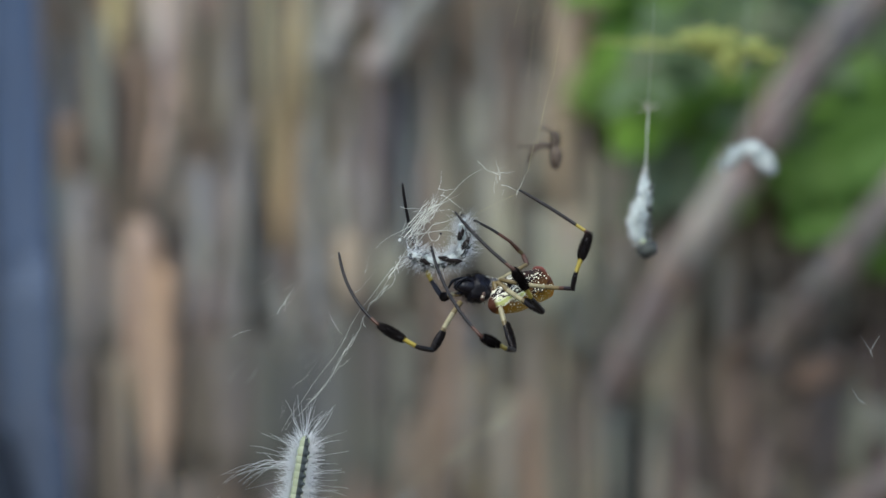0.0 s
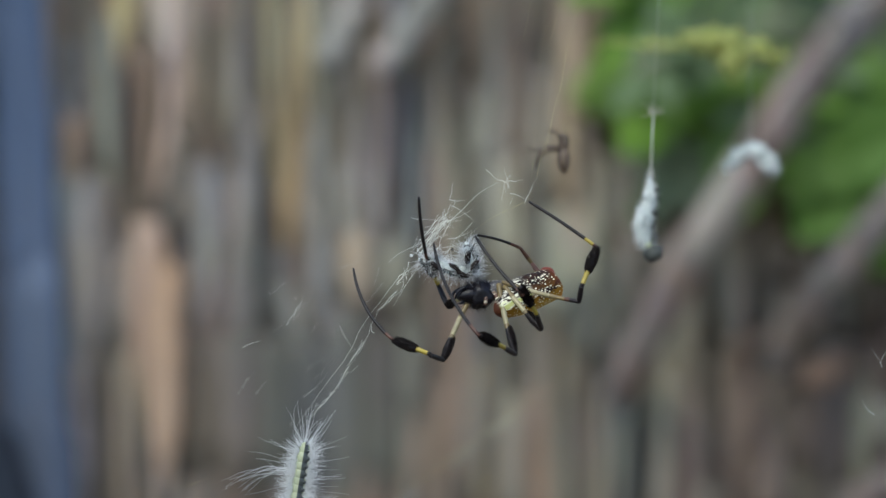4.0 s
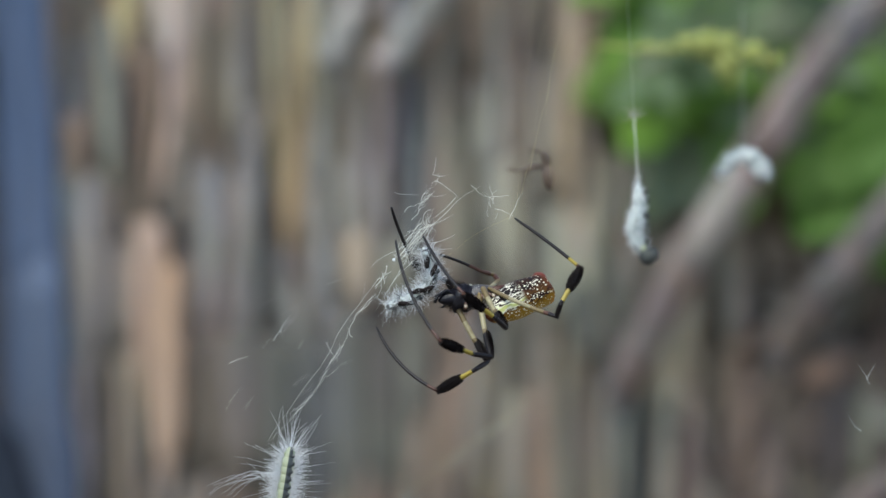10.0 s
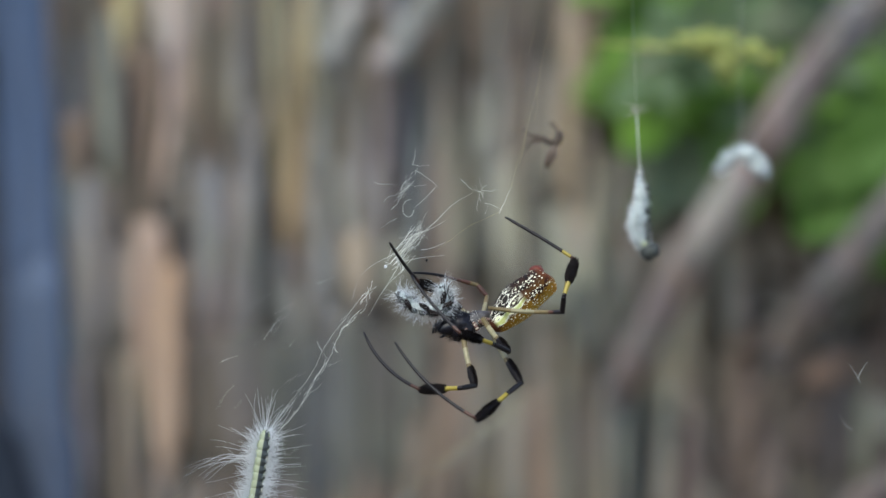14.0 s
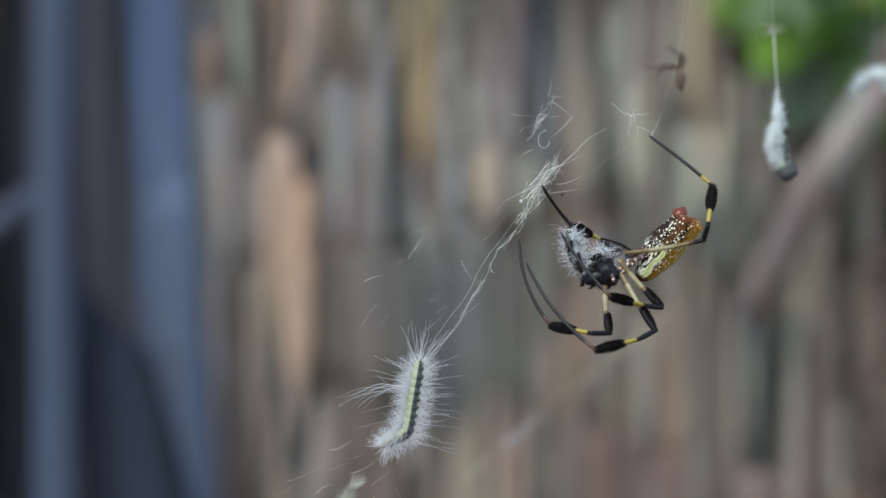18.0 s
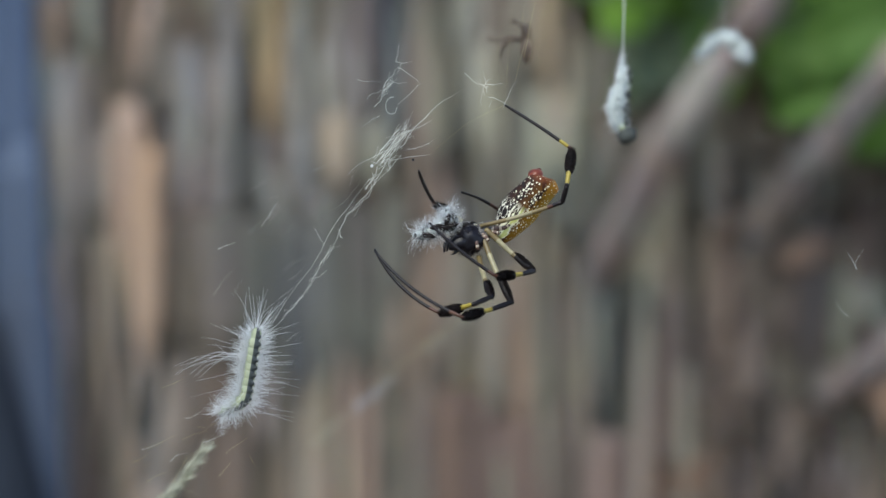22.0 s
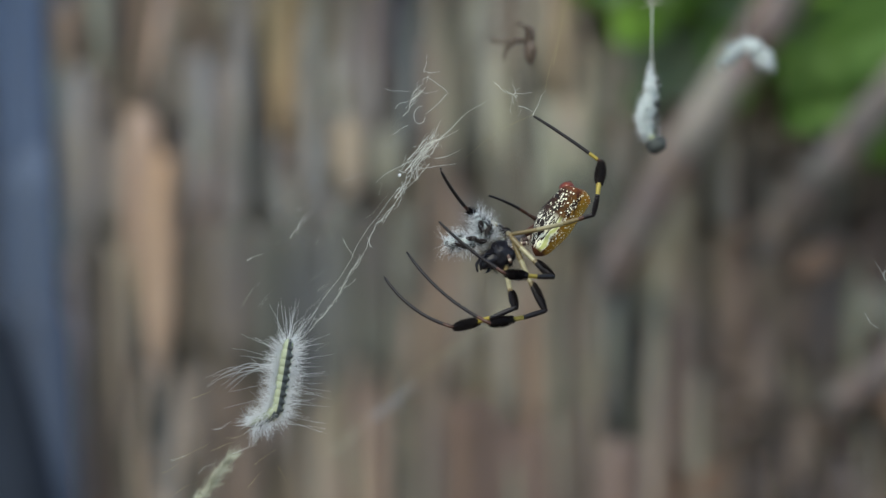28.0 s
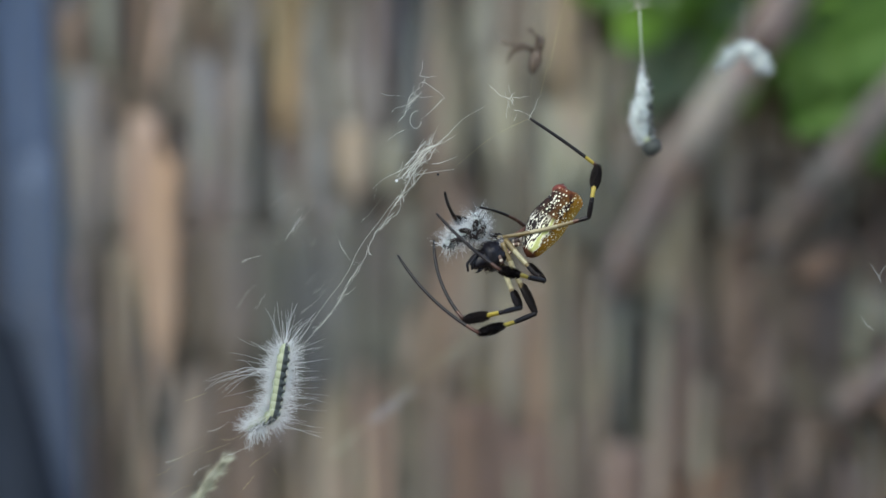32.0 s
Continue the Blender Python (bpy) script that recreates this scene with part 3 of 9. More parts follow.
    lay(OLIVE_WOOD, (0.061, 1.173, 1.221, 0.019), (0.079, 1.173, 1.221, 0.019), (-0.059, 1.203, 1.354, 0.004), (0.062, 1.164, 1.191, 0.016), (0.037, 1.053, 1.125, 0.011), (0.231, 1.077, 1.122, 0.028), (0.210, 1.176, 1.233, 0.012), (-0.174, 1.233, 1.321, 0.011))
    lay(DARK_WOOD, (-0.020, 1.221, 1.307, 0.009))
    lay(PEACH_WOOD, (-0.150, 1.110, 1.215, 0.018), (-0.142, 1.074, 1.164, 0.016), (-0.153, 1.122, 1.212, 0.017), (-0.140, 1.098, 1.191, 0.009))
    # dark olive boards with a patch of shade painted in by colour
    lay(SHADE_WOOD, (0.084, 1.164, 1.203, 0.012), (0.073, 1.140, 1.182, 0.015), (0.090, 1.140, 1.179, 0.018))
    lay(GREY_WOOD, (-0.043, 1.169, 1.209, 0.018), (-0.023, 1.170, 1.205, 0.014))
    # many thin shreds of bark and grass stalk that carry the tones of the boards they lie on
    for k in range(460):
        x, z = rng.uniform(-0.2, 0.32), rng.uniform(0.98, 1.36)
        long, w = rng.uniform(0.03, 0.16), rng.uniform(0.002, 0.008)
        low, high = z - long / 2, z + long / 2
        under = [q for q in laid if abs(q[0] - x) < q[3] * 0.55 and q[1] < z < q[2]]
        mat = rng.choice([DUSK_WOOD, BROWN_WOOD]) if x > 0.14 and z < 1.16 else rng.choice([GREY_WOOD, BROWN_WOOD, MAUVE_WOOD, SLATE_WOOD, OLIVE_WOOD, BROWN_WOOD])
        if under and rng.random() < 0.8:
            mat, low, high = under[-1][4], max(low, under[-1][1] - 0.004), min(high, under[-1][2] + 0.004)
        lean = rng.uniform(-0.003, 0.003)
        part("bark_shred", paling_mesh("bark_shred", rng, w, low, high, x - lean, x + lean, rng.uniform(0.69, 0.7), w * 0.4, 0, True), mat, screen)
    # backing rails that close the gaps between the palings
    for z in (0.3, 1.75):
        tri = tube([(-1.45, 0.89, z), (-0.5, 0.9, z + 0.01), (0.5, 0.89, z), (1.45, 0.9, z)], [0.03] * 4, 8)
        part("rail", tri, BROWN_WOOD, screen, "dark weathered cross rail")
    back = tagged(part("backing_wall", ([(-1.5, 0.95, 0), (1.5, 0.95, 0), (1.5, 0.95, 2.0), (-1.5, 0.95, 2.0), (-1.5, 1.0, 0), (1.5, 1.0, 0), (1.5, 1.0, 2.0), (-1.5, 1.0, 2.0)],
                [(0, 1, 2, 3), (5, 4, 7, 6), (3, 2, 6, 7), (1, 5, 6, 2), (4, 0, 3, 7)], None), BROWN_WOOD, None, smooth=False), "dark brown wooden wall behind the palings", "wall", kind="structure")
    set_back(screen)
    set_back(back)


build_screen()


def build_stems():
    """Thin dry stems and bark strips that stand before the palings: a low thicket and a few tall ones."""
    rng = random.Random(23)
    mats = [BROWN_WOOD, SLATE_WOOD, GREY_WOOD, PINK_WOOD, TAN_WOOD, BROWN_WOOD, BROWN_WOOD]
    for k in range(96):
        tall = k % 2
        x = rng.uniform(-0.1, 0.3) if tall else -0.11 + 0.38 * rng.random()
        top = rng.uniform(1.16, 1.75) if tall else 1.2 - rng.uniform(0.03, 0.11)
        w = rng.uniform(0.003, 0.006) if tall else rng.uniform(0.005, 0.012)
        tri = paling_mesh("stem", rng, w, -0.02, top, x + rng.uniform(-0.05, 0.05), x, rng.uniform(0.69, 0.775), w * 0.8)
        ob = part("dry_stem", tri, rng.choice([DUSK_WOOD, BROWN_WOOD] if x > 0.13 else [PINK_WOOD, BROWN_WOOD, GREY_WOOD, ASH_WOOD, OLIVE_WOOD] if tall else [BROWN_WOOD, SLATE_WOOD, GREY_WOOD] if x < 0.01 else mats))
        for f in (0.55, 0.72, 0.86):
            z = top * f
            at = [Vector(v) for v in tri[0] if abs(v[2] - z) < top * 0.03]
            c = sum(at, Vector()) / len(at)
            ring = tube([c + Vector((0, 0, -0.002)), c, c + Vector((0, 0, 0.002))], [w * 0.5, w * 0.62, w * 0.5], 8)
            part("node", ring, BROWN_WOOD, ob)
        tagged(ob, "thin dry brown plant stem standing before the palings", "plant stem", "dry stems before the fence")
        set_back(ob)


build_stems()


# ---- branches and leaves ----
def branch(name, stations, r0, r1, mat, label, seed=1, bark=None):
    """A branch through some stations; bark: the share of its length from which dark bark still covers it, and its material."""
    rng = random.Random(seed)
    ends = [Vector(p) for p in stations]
    pts, radii = [], []
    for k in range(19):
        f = k / 18
        u = f * (len(ends) - 1)
        i = min(int(u), len(ends) - 2)
        p = ends[i].lerp(ends[i + 1], u - i)
        p += Vector((noise.noise((seed, f * 6, 0)), 0, noise.noise((seed, f * 6, 9)))) * r0 * 0.18
        pts.append(p)
        radii.append((r0 + (r1 - r0) * f) * (1 + 0.15 * noise.noise((seed + 3, f * 11, 0))))
    ob = part(name, tube(pts, radii, 12), mat)
    if bark:
        k0 = int(bark[0] * 18)
        part("bark", tube(pts[k0:], [radii[k0] * 1.01] + [q * 1.06 for q in radii[k0 + 1:]], 12), bark[1], ob, "dark grey-brown bark")
    for f in (4, 9, 14):
        side = Vector((rng.uniform(-0.6, 0.6), -1, rng.uniform(-0.3, 0.6))).normalized()
        p = pts[f] + side * radii[f] * 0.7
        part("twig_stub", tube([p, p + side * r0 * 0.8, p + side * r0 * 1.3 + Vector((0, 0, r0 * 0.6))], [r0 * 0.3, r0 * 0.24, r0 * 0.12], 7), mat, ob, "short broken twig stub")
    return set_back(tagged(ob, label, "branch"))


branch("leaning_branch", [(0.0866, 0.7600, 1.1021), (0.0962, 0.6800, 1.1336), (0.1228, 0.6000, 1.1975), (0.1513, 0.5800, 1.2428), (0.1817, 0.5700, 1.2897), (0.2076, 0.5700, 1.3189), (0.2307, 0.5700, 1.3448)], 0.0100, 0.0108, BARE_BRANCH, "weathered branch, bare pinkish wood below dark grey bark", 4, (0.5, BRANCH_WOOD))
# added dark rod that draws the shadow along the weathered branch's lower edge
branch("leaning_branch", [(0.1274, 0.7600, 1.1461), (0.2427, 0.6900, 1.3000)], 0.006, 0.0075, DUSK_WOOD, "added dark branch standing in for the shadow along the weathered branch", 27)
branch("leaning_branch", [(0.1504, 0.7700, 1.0954), (0.1804, 0.6800, 1.1558), (0.1990, 0.6200, 1.1896), (0.2350, 0.5800, 1.2387)], 0.0085, 0.0095, MAUVE_WOOD, "grey-brown branch leaning behind the dead leaves", 9)
branch("leaning_branch", [(0.1905, 0.7700, 1.0306), (0.2155, 0.6800, 1.0658), (0.2417, 0.6600, 1.0906), (0.2803, 0.6500, 1.1257)], 0.009, 0.009, BRANCH_WOOD, "grey-brown branch leaning among dead leaves", 12)
branch("leaning_branch", [(-0.4390, 0.7000, 1.0640), (-0.2928, 0.7800, 1.1877)], 0.009, 0.007, DEEP_BLUE_WOOD, "dark blue-grey branch leaning against the palings", 15)
branch("leaning_branch", [(-0.0305, 0.6800, 1.2935), (0.0218, 0.6600, 1.3616)], 0.0085, 0.0075, ASH_WOOD, "short ash-grey branch caught high in the palings", 18)
branch("leaning_branch", [(-0.0586, 0.6900, 1.2970), (-0.0245, 0.6700, 1.3655)], 0.0075, 0.0065, ASH_WOOD, "short ash-grey branch caught high in the palings", 21)


def leaf_mesh(name, length, width, curl, mat, fold=0.25):
    verts, faces = [], []
    n, c = 9, 5
    for k in range(n):
        f = k / (n - 1)
        w = width * math.sin(math.pi * min(f * 0.96 + 0.02, 1)) ** 0.75 * (1 - 0.25 * f)
        for j in range(c):
            s = j / (c - 1) * 2 - 1
            verts.append((s * w / 2, curl * length * (f * f) + fold * abs(s) * w / 2, f * length))
    for k in range(n - 1):
        for j in range(c - 1):
            a = k * c + j
            faces.append((a, a + 1, a + 1 + c, a + c))
    m = bpy.data.meshes.new(name)
    m.from_pydata(verts, [], faces)
    m.materials.append(mat)
    m.polygons.foreach_set("use_smooth", [True] * len(faces))
    return m


def sprig(name, label, category, rng, stem, count, meshes, spread, tilt, stem_mat):
    """A thin stem with leaves set along it."""
    thing = empty(name, label, category)
    pts = [Vector(p) for p in stem]
    part("stem", tube(pts, [0.0022 - 0.0012 * k / (len(pts) - 1) for k in range(len(pts))], 6), stem_mat, thing)
    for k in range(count):
        f = (k + rng.random()) / count * (len(pts) - 1.001)
        i = int(f)
        p = pts[i].lerp(pts[i + 1], f - i)
        q = new("leaf", rng.choice(meshes))
        q.parent = thing
        q.matrix_basis = Matrix.Translation(p + Vector((rng.gauss(0, spread), rng.gauss(0, spread * 0.6), rng.gauss(0, spread)))) @ pose(0, 0, 0, math.degrees(rng.uniform(-tilt, 0.1)), 0, math.degrees(rng.uniform(-0.6, 0.3))) @ pose(0, 0, 0, 0, rng.uniform(0, 360), 0)
    return set_back(thing)


def build_leaves():
    rng = random.Random(41)
    green = [leaf_mesh("leaf", l, w, c, LEAF) for l, w, c in ((0.046, 0.032, 0.12), (0.042, 0.028, -0.1), (0.052, 0.034, 0.2))]
    small = [leaf_mesh("leaf", l, w, c, m) for l, w, c, m in ((0.034, 0.026, 0.12, RELIT_LEAF), (0.03, 0.022, -0.1, LEAF), (0.03, 0.024, 0.15, RELIT_LEAF))]
    pale = [leaf_mesh("leaf", l, w, c, LEAF_PALE) for l, w, c in ((0.034, 0.018, 0.1), (0.028, 0.016, -0.1))]
    dead = [leaf_mesh("leaf", l, w, c, DEAD_LEAF, 0.5) for l, w, c in ((0.042, 0.018, 0.5), (0.05, 0.018, -0.4), (0.034, 0.016, 0.7))]
    orange = [leaf_mesh("leaf", l, w, c, ORANGE_LEAF, 0.4) for l, w, c in ((0.032, 0.019, 0.3), (0.027, 0.017, -0.3))]
    lab = "leafy green shoot hanging before the palings"
    for x0, z0, x1, z1 in ((0.235, 1.37, 0.08, 1.325), (0.21, 1.34, 0.09, 1.295), (0.2, 1.31, 0.1, 1.275), (0.3, 1.29, 0.205, 1.262)):
        sprig("green_shoot", "leafy green shoot close before the palings", "shoot", rng, [(x0, 0.705, z0), ((x0 + x1) / 2, 0.7, (z0 + z1) / 2 + 0.005), (x1, 0.7, z1)], 26, green, 0.012, 0.6, OLIVE_WOOD)
    mix = green + pale[:1]
    # these leaves carry their shade in the colour
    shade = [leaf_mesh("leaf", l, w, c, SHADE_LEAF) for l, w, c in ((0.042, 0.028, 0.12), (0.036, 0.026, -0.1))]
    sprig("green_shoot", "green shoot coloured as in shade, hanging beside the leaning branch", "shoot", rng, [(0.1560, 0.66, 1.285), (0.1400, 0.66, 1.262), (0.1260, 0.66, 1.243)], 30, shade, 0.009, 0.7, OLIVE_WOOD)
    sprig("green_shoot", "green shoot coloured as in shade, high behind the flower spray", "shoot", rng, [(0.1700, 0.66, 1.338), (0.1435, 0.66, 1.3226), (0.1300, 0.66, 1.3140)], 20, shade, 0.008, 0.7, OLIVE_WOOD)
    broad = [leaf_mesh("leaf", l, w, c, RELIT_LEAF, 0.15) for l, w, c in ((0.05, 0.036, 0.1), (0.044, 0.034, -0.1))]
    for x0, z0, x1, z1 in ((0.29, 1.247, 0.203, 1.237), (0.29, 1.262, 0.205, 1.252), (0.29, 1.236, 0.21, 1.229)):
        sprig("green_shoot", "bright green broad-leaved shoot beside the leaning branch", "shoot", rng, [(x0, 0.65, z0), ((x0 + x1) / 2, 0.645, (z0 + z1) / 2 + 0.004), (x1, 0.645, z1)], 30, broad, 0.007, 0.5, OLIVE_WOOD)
    sprig("green_shoot", lab, "shoot", rng, [(0.2259, 0.6750, 1.3748), (0.1690, 0.6600, 1.3443), (0.1340, 0.6550, 1.3151), (0.1095, 0.6550, 1.2921)], 34, mix, 0.016, 0.9, OLIVE_WOOD)
    sprig("green_shoot", lab, "shoot", rng, [(0.2266, 0.6800, 1.3461), (0.1753, 0.6650, 1.3216), (0.1401, 0.6600, 1.2924), (0.1199, 0.6600, 1.2606)], 34, mix, 0.016, 0.9, OLIVE_WOOD)
    sprig("green_shoot", lab, "shoot", rng, [(0.1619, 0.6750, 1.4039), (0.1415, 0.6750, 1.3690), (0.1261, 0.6650, 1.3361), (0.1102, 0.6650, 1.3129)], 26, mix, 0.014, 0.9, OLIVE_WOOD)
    sprig("green_shoot", lab, "shoot", rng, [(0.2039, 0.6850, 1.3583), (0.1804, 0.6850, 1.3114), (0.1570, 0.6850, 1.2821), (0.1335, 0.6850, 1.2498)], 50, small, 0.014, 0.9, OLIVE_WOOD)
    sprig("green_shoot", "leafy green shoot behind the leaning branch", "shoot", rng, [(0.2968, 0.6800, 1.2964), (0.2617, 0.6800, 1.2789), (0.2354, 0.6800, 1.2643), (0.2120, 0.6800, 1.2409)], 80, small, 0.013, 0.8, OLIVE_WOOD)
    sprig("green_shoot", "leafy green shoot behind the leaning branch", "shoot", rng, [(0.3076, 0.6600, 1.3097), (0.2643, 0.6600, 1.2751), (0.2442, 0.6800, 1.2643), (0.2179, 0.6800, 1.2468)], 50, small, 0.012, 0.8, OLIVE_WOOD)
    sprig("pale_shoot", "pale grey-green leafy shoot beside the leaning branch", "shoot", rng, [(0.2807, 0.6550, 1.3266), (0.2404, 0.6550, 1.3007), (0.2059, 0.6550, 1.2691)], 26, pale, 0.012, 0.8, OLIVE_WOOD)
    sprig("pale_shoot", "pale blue-green leafy shoot under the flower spray", "shoot", rng, [(0.1420, 0.6000, 1.3160), (0.1200, 0.6000, 1.2990), (0.0920, 0.6000, 1.2880)], 15, pale, 0.01, 0.8, OLIVE_WOOD)
    sprig("green_shoot", "leafy bright green shoot behind the leaning branch", "shoot", rng, [(0.2551, 0.6750, 1.2728), (0.2289, 0.6750, 1.2583), (0.2185, 0.6750, 1.2487), (0.2060, 0.6750, 1.2382)], 56, small, 0.011, 0.8, OLIVE_WOOD)
    sprig("dead_leaf_spray", "spray of curled brown dead leaves on thin twigs", "dead leaves", rng, [(0.3004, 0.7000, 1.2237), (0.2280, 0.6900, 1.1765), (0.1869, 0.6900, 1.1412), (0.1516, 0.6900, 1.0883)], 24, dead, 0.02, 1.2, BROWN_WOOD)
    sprig("dead_leaf_spray", "spray of curled brown dead leaves on thin twigs", "dead leaves", rng, [(0.3004, 0.7000, 1.1054), (0.2398, 0.6900, 1.0883), (0.1869, 0.6900, 1.0648), (0.1810, 0.6900, 1.0471)], 10, dead, 0.02, 1.2, BROWN_WOOD)
    for k, (x, y, z, turn) in enumerate(((0.1840, 0.6600, 1.1320, 70), (0.1366, 0.6500, 1.0140, 20), (0.2300, 0.6600, 1.0600, 60), (0.1300, 0.6550, 1.0120, -25), (0.2400, 0.6600, 1.0450, 20))):
        ob = new("dead_leaf", orange[k % 2])
        ob.matrix_basis = pose(x, y, z, 10, turn, 20)
        tagged(ob, "curled orange-brown dead leaf caught on the twigs", "leaf", "orange dead leaves")
        set_back(ob)
    # the yellow flower spray, on a long stalk that comes down before the leaves
    flower = empty("flower_spray", "yellow flower spray with small clustered buds", "flower")
    stem = [Vector(p) for p in ((0.066, 0.38, 1.2866), (0.086, 0.38, 1.2846), (0.106, 0.38, 1.2842), (0.122, 0.38, 1.2815), (0.142, 0.38, 1.2798))]
    part("stem", tube([stem[0] + Vector((0.02, 0.75, -0.02)), stem[0] + Vector((-0.002, 0.05, 0.001))] + stem, [0.0006, 0.0006, 0.0006, 0.0008, 0.001, 0.001, 0.0007], 6), FLOWER, flower)
    bud = bpy.data.meshes.new("bud")
    v, f, s = lump(rng, (0.0016, 0.0016, 0.0021), 0.2, 6, 7)
    bud.from_pydata(v, [], f)
    bud.materials.append(FLOWER)

    def set_bud(c, spread):
        o = new("bud", bud)
        o.parent = flower
        o.matrix_basis = Matrix.Translation(c + Vector((rng.gauss(0, spread), rng.gauss(0, 0.003), rng.gauss(0, spread * 0.7)))) @ Euler((rng.random() * 6, rng.random() * 6, 0)).to_matrix().to_4x4()

    for k in range(26):
        u = rng.random() ** 0.7 * 3.99
        set_bud(stem[int(u)].lerp(stem[int(u) + 1], u - int(u)), 0.0012)
    # short side stalks with clusters: root share along the stem, reach across and up, number of buds
    for u, dx, dz, many in ((2.1, -0.005, 0.0045, 16), (2.3, 0.002, 0.006, 20), (2.5, 0.006, 0.0045, 20), (2.4, -0.002, 0.002, 18), (2.6, 0.002, -0.004, 14), (2.8, 0.001, -0.0085, 10), (3.1, -0.002, -0.005, 7), (2.9, 0.011, 0.0035, 7), (3.7, 0.002, -0.001, 8)):
        p = stem[int(u)].lerp(stem[int(u) + 1], u - int(u))
        q = p + Vector((dx, rng.uniform(-0.004, 0.002), dz))
        part("stalk", tube([p, p.lerp(q, 0.5) + Vector((0, 0, 0.0005)), q], [0.0006, 0.0005, 0.0004], 5), FLOWER, flower)
        for k in range(many):
            set_bud(p.lerp(q, rng.uniform(0.5, 1.15)), 0.0017)
    flower.matrix_basis = Matrix.Translation((0, -0.95, 1.2)) @ Matrix.Scale(1.06, 4) @ Matrix.Translation((0, 0.95, -1.2))


build_leaves()


# ---- the spider ----
LEG_LENGTHS = {'a': (.02683, .00545, .01319, .02531), 'b': (.01894, .00718, .0134, .02931), 'c': (.0237, .0069, .01575, .0373), 'd': (.01973, .00701, .01345, .02571), 'e': (.00706, .00779, .01146, .02178), 'f': (.01231, .00451, .00678, .01715)}


def leg_segment(name, length, stops, mats, parent, bend=0.0, tuft=None, seed=0, label=""):
    """A limb segment along z; stops are (share of length, radius, material number)."""
    pts, radii, slots = [], [], []
    steps = 16
    for k in range(steps + 1):
        f = k / steps
        for (f0, r0, m0), (f1, r1, m1) in zip(stops, stops[1:]):
            if f0 <= f <= f1:
                g = (f - f0) / max(f1 - f0, 1e-6)
                radii.append(r0 + (r1 - r0) * g)
                slots.append(m0)
                break
        pts.append((bend * length * 4 * f * (1 - f), 0, length * f))
    ob = part(name, tube(pts, radii, 10, slots), mats, parent, label)
    if tuft:
        rng = random.Random(seed)
        f0, f1, long = tuft
        tri = ([], [], [])
        for k in range(620):
            f = rng.uniform(f0, f1)
            a = rng.uniform(0, 2 * math.pi)
            z = length * f
            swell = math.sin(math.pi * min(max((f - f0) / (f1 - f0) * 0.85 + 0.12, 0), 1)) ** 0.5
            out = Vector((math.cos(a), math.sin(a), 0))
            p = out * 0.0004 + Vector((0, 0, z))
            q = p + out * long * swell * rng.uniform(0.75, 1.1) + Vector((0, 0, long * 0.9))
            tube([p, p.lerp(q, 0.5) + out * long * 0.12, q], [0.00013, 0.0001, 0.00003], 3, None, tri, False)
        part("tuft", tri, BRISTLE, ob, "brush of black bristles")
    return ob


def leg(kind, key, seed):
    ln = LEG_LENGTHS[key]
    m = [PALE, LEG_BLACK, YELLOW, RUST, OLIVE]
    bend = {"a": 0.012, "b": -0.085, "c": -0.06, "d": -0.03, "e": -0.02, "f": 0.03}[key]
    if kind == "banded":
        if key == "a":
            fem = leg_segment("femur", ln[0], [(0, 0.0006, 4), (0.25, 0.00068, 0), (0.6, 0.0007, 4), (0.8, 0.00066, 3), (0.86, 0.00066, 1), (1, 0.0007, 1)], m, spider, 0.02)
        else:
            fem = leg_segment("femur", ln[0], [(0, 0.00085, 4), (0.2, 0.00085, 0), (0.5, 0.0008, 4), (0.6, 0.0008, 1), (0.7, 0.001, 1), (0.9, 0.001, 1), (1, 0.0007, 1)], m, spider, 0.02, (0.58, 0.95, 0.0011), seed)
        pat = leg_segment("patella", ln[1], [(0, 0.00072, 1), (0.5, 0.00085, 1), (1, 0.00072, 1)], m, spider)
        tib = leg_segment("tibia", ln[2], [(0, 0.00066, 1), (0.06, 0.00068, 2), (0.3, 0.00072, 2), (0.36, 0.0009, 1), (0.85, 0.001, 1), (0.95, 0.00062, 1), (1, 0.0005, 3)], m, spider, 0, (0.3, 0.95, 0.0015), seed + 1)
        met = leg_segment("metatarsus", ln[3], [(0, 0.00055, 3), (0.05, 0.00052, 2 if key == "a" else 3), (0.15 if key == "a" else 0.1, 0.00056, 1), (0.6, 0.00052, 1), (0.9, 0.00046, 1), (1, 0.0003, 1)], m, spider, bend)
    else:
        fem = leg_segment("femur", ln[0], [(0, 0.0007, 0), (0.5, 0.00068, 4), (1, 0.00065, 3)], m, spider)
        pat = leg_segment("patella", ln[1], [(0, 0.00065, 3), (0.5, 0.0008, 3), (1, 0.00065, 3)], m, spider)
        tib = leg_segment("tibia", ln[2], [(0, 0.0006, 4), (0.35, 0.00072, 3), (1, 0.0005, 3)], m, spider)
        met = leg_segment("metatarsus", ln[3], [(0, 0.0005, 3), (0.2, 0.0005, 1), (1, 0.00034, 1)], m, spider, bend)
    return {"femur": fem, "patella": pat, "tibia": tib, "metatarsus": met}


spider = empty("orb_weaver_spider", "large amber spider with banded tufted legs feeding in its web", "spider")
leg_a = leg("banded", "a", 100)
leg_b = leg("banded", "b", 110)
leg_c = leg("banded", "c", 120)
leg_d = leg("banded", "d", 130)
leg_e = leg("banded", "e", 140)
leg_f = leg("plain", "f", 150)


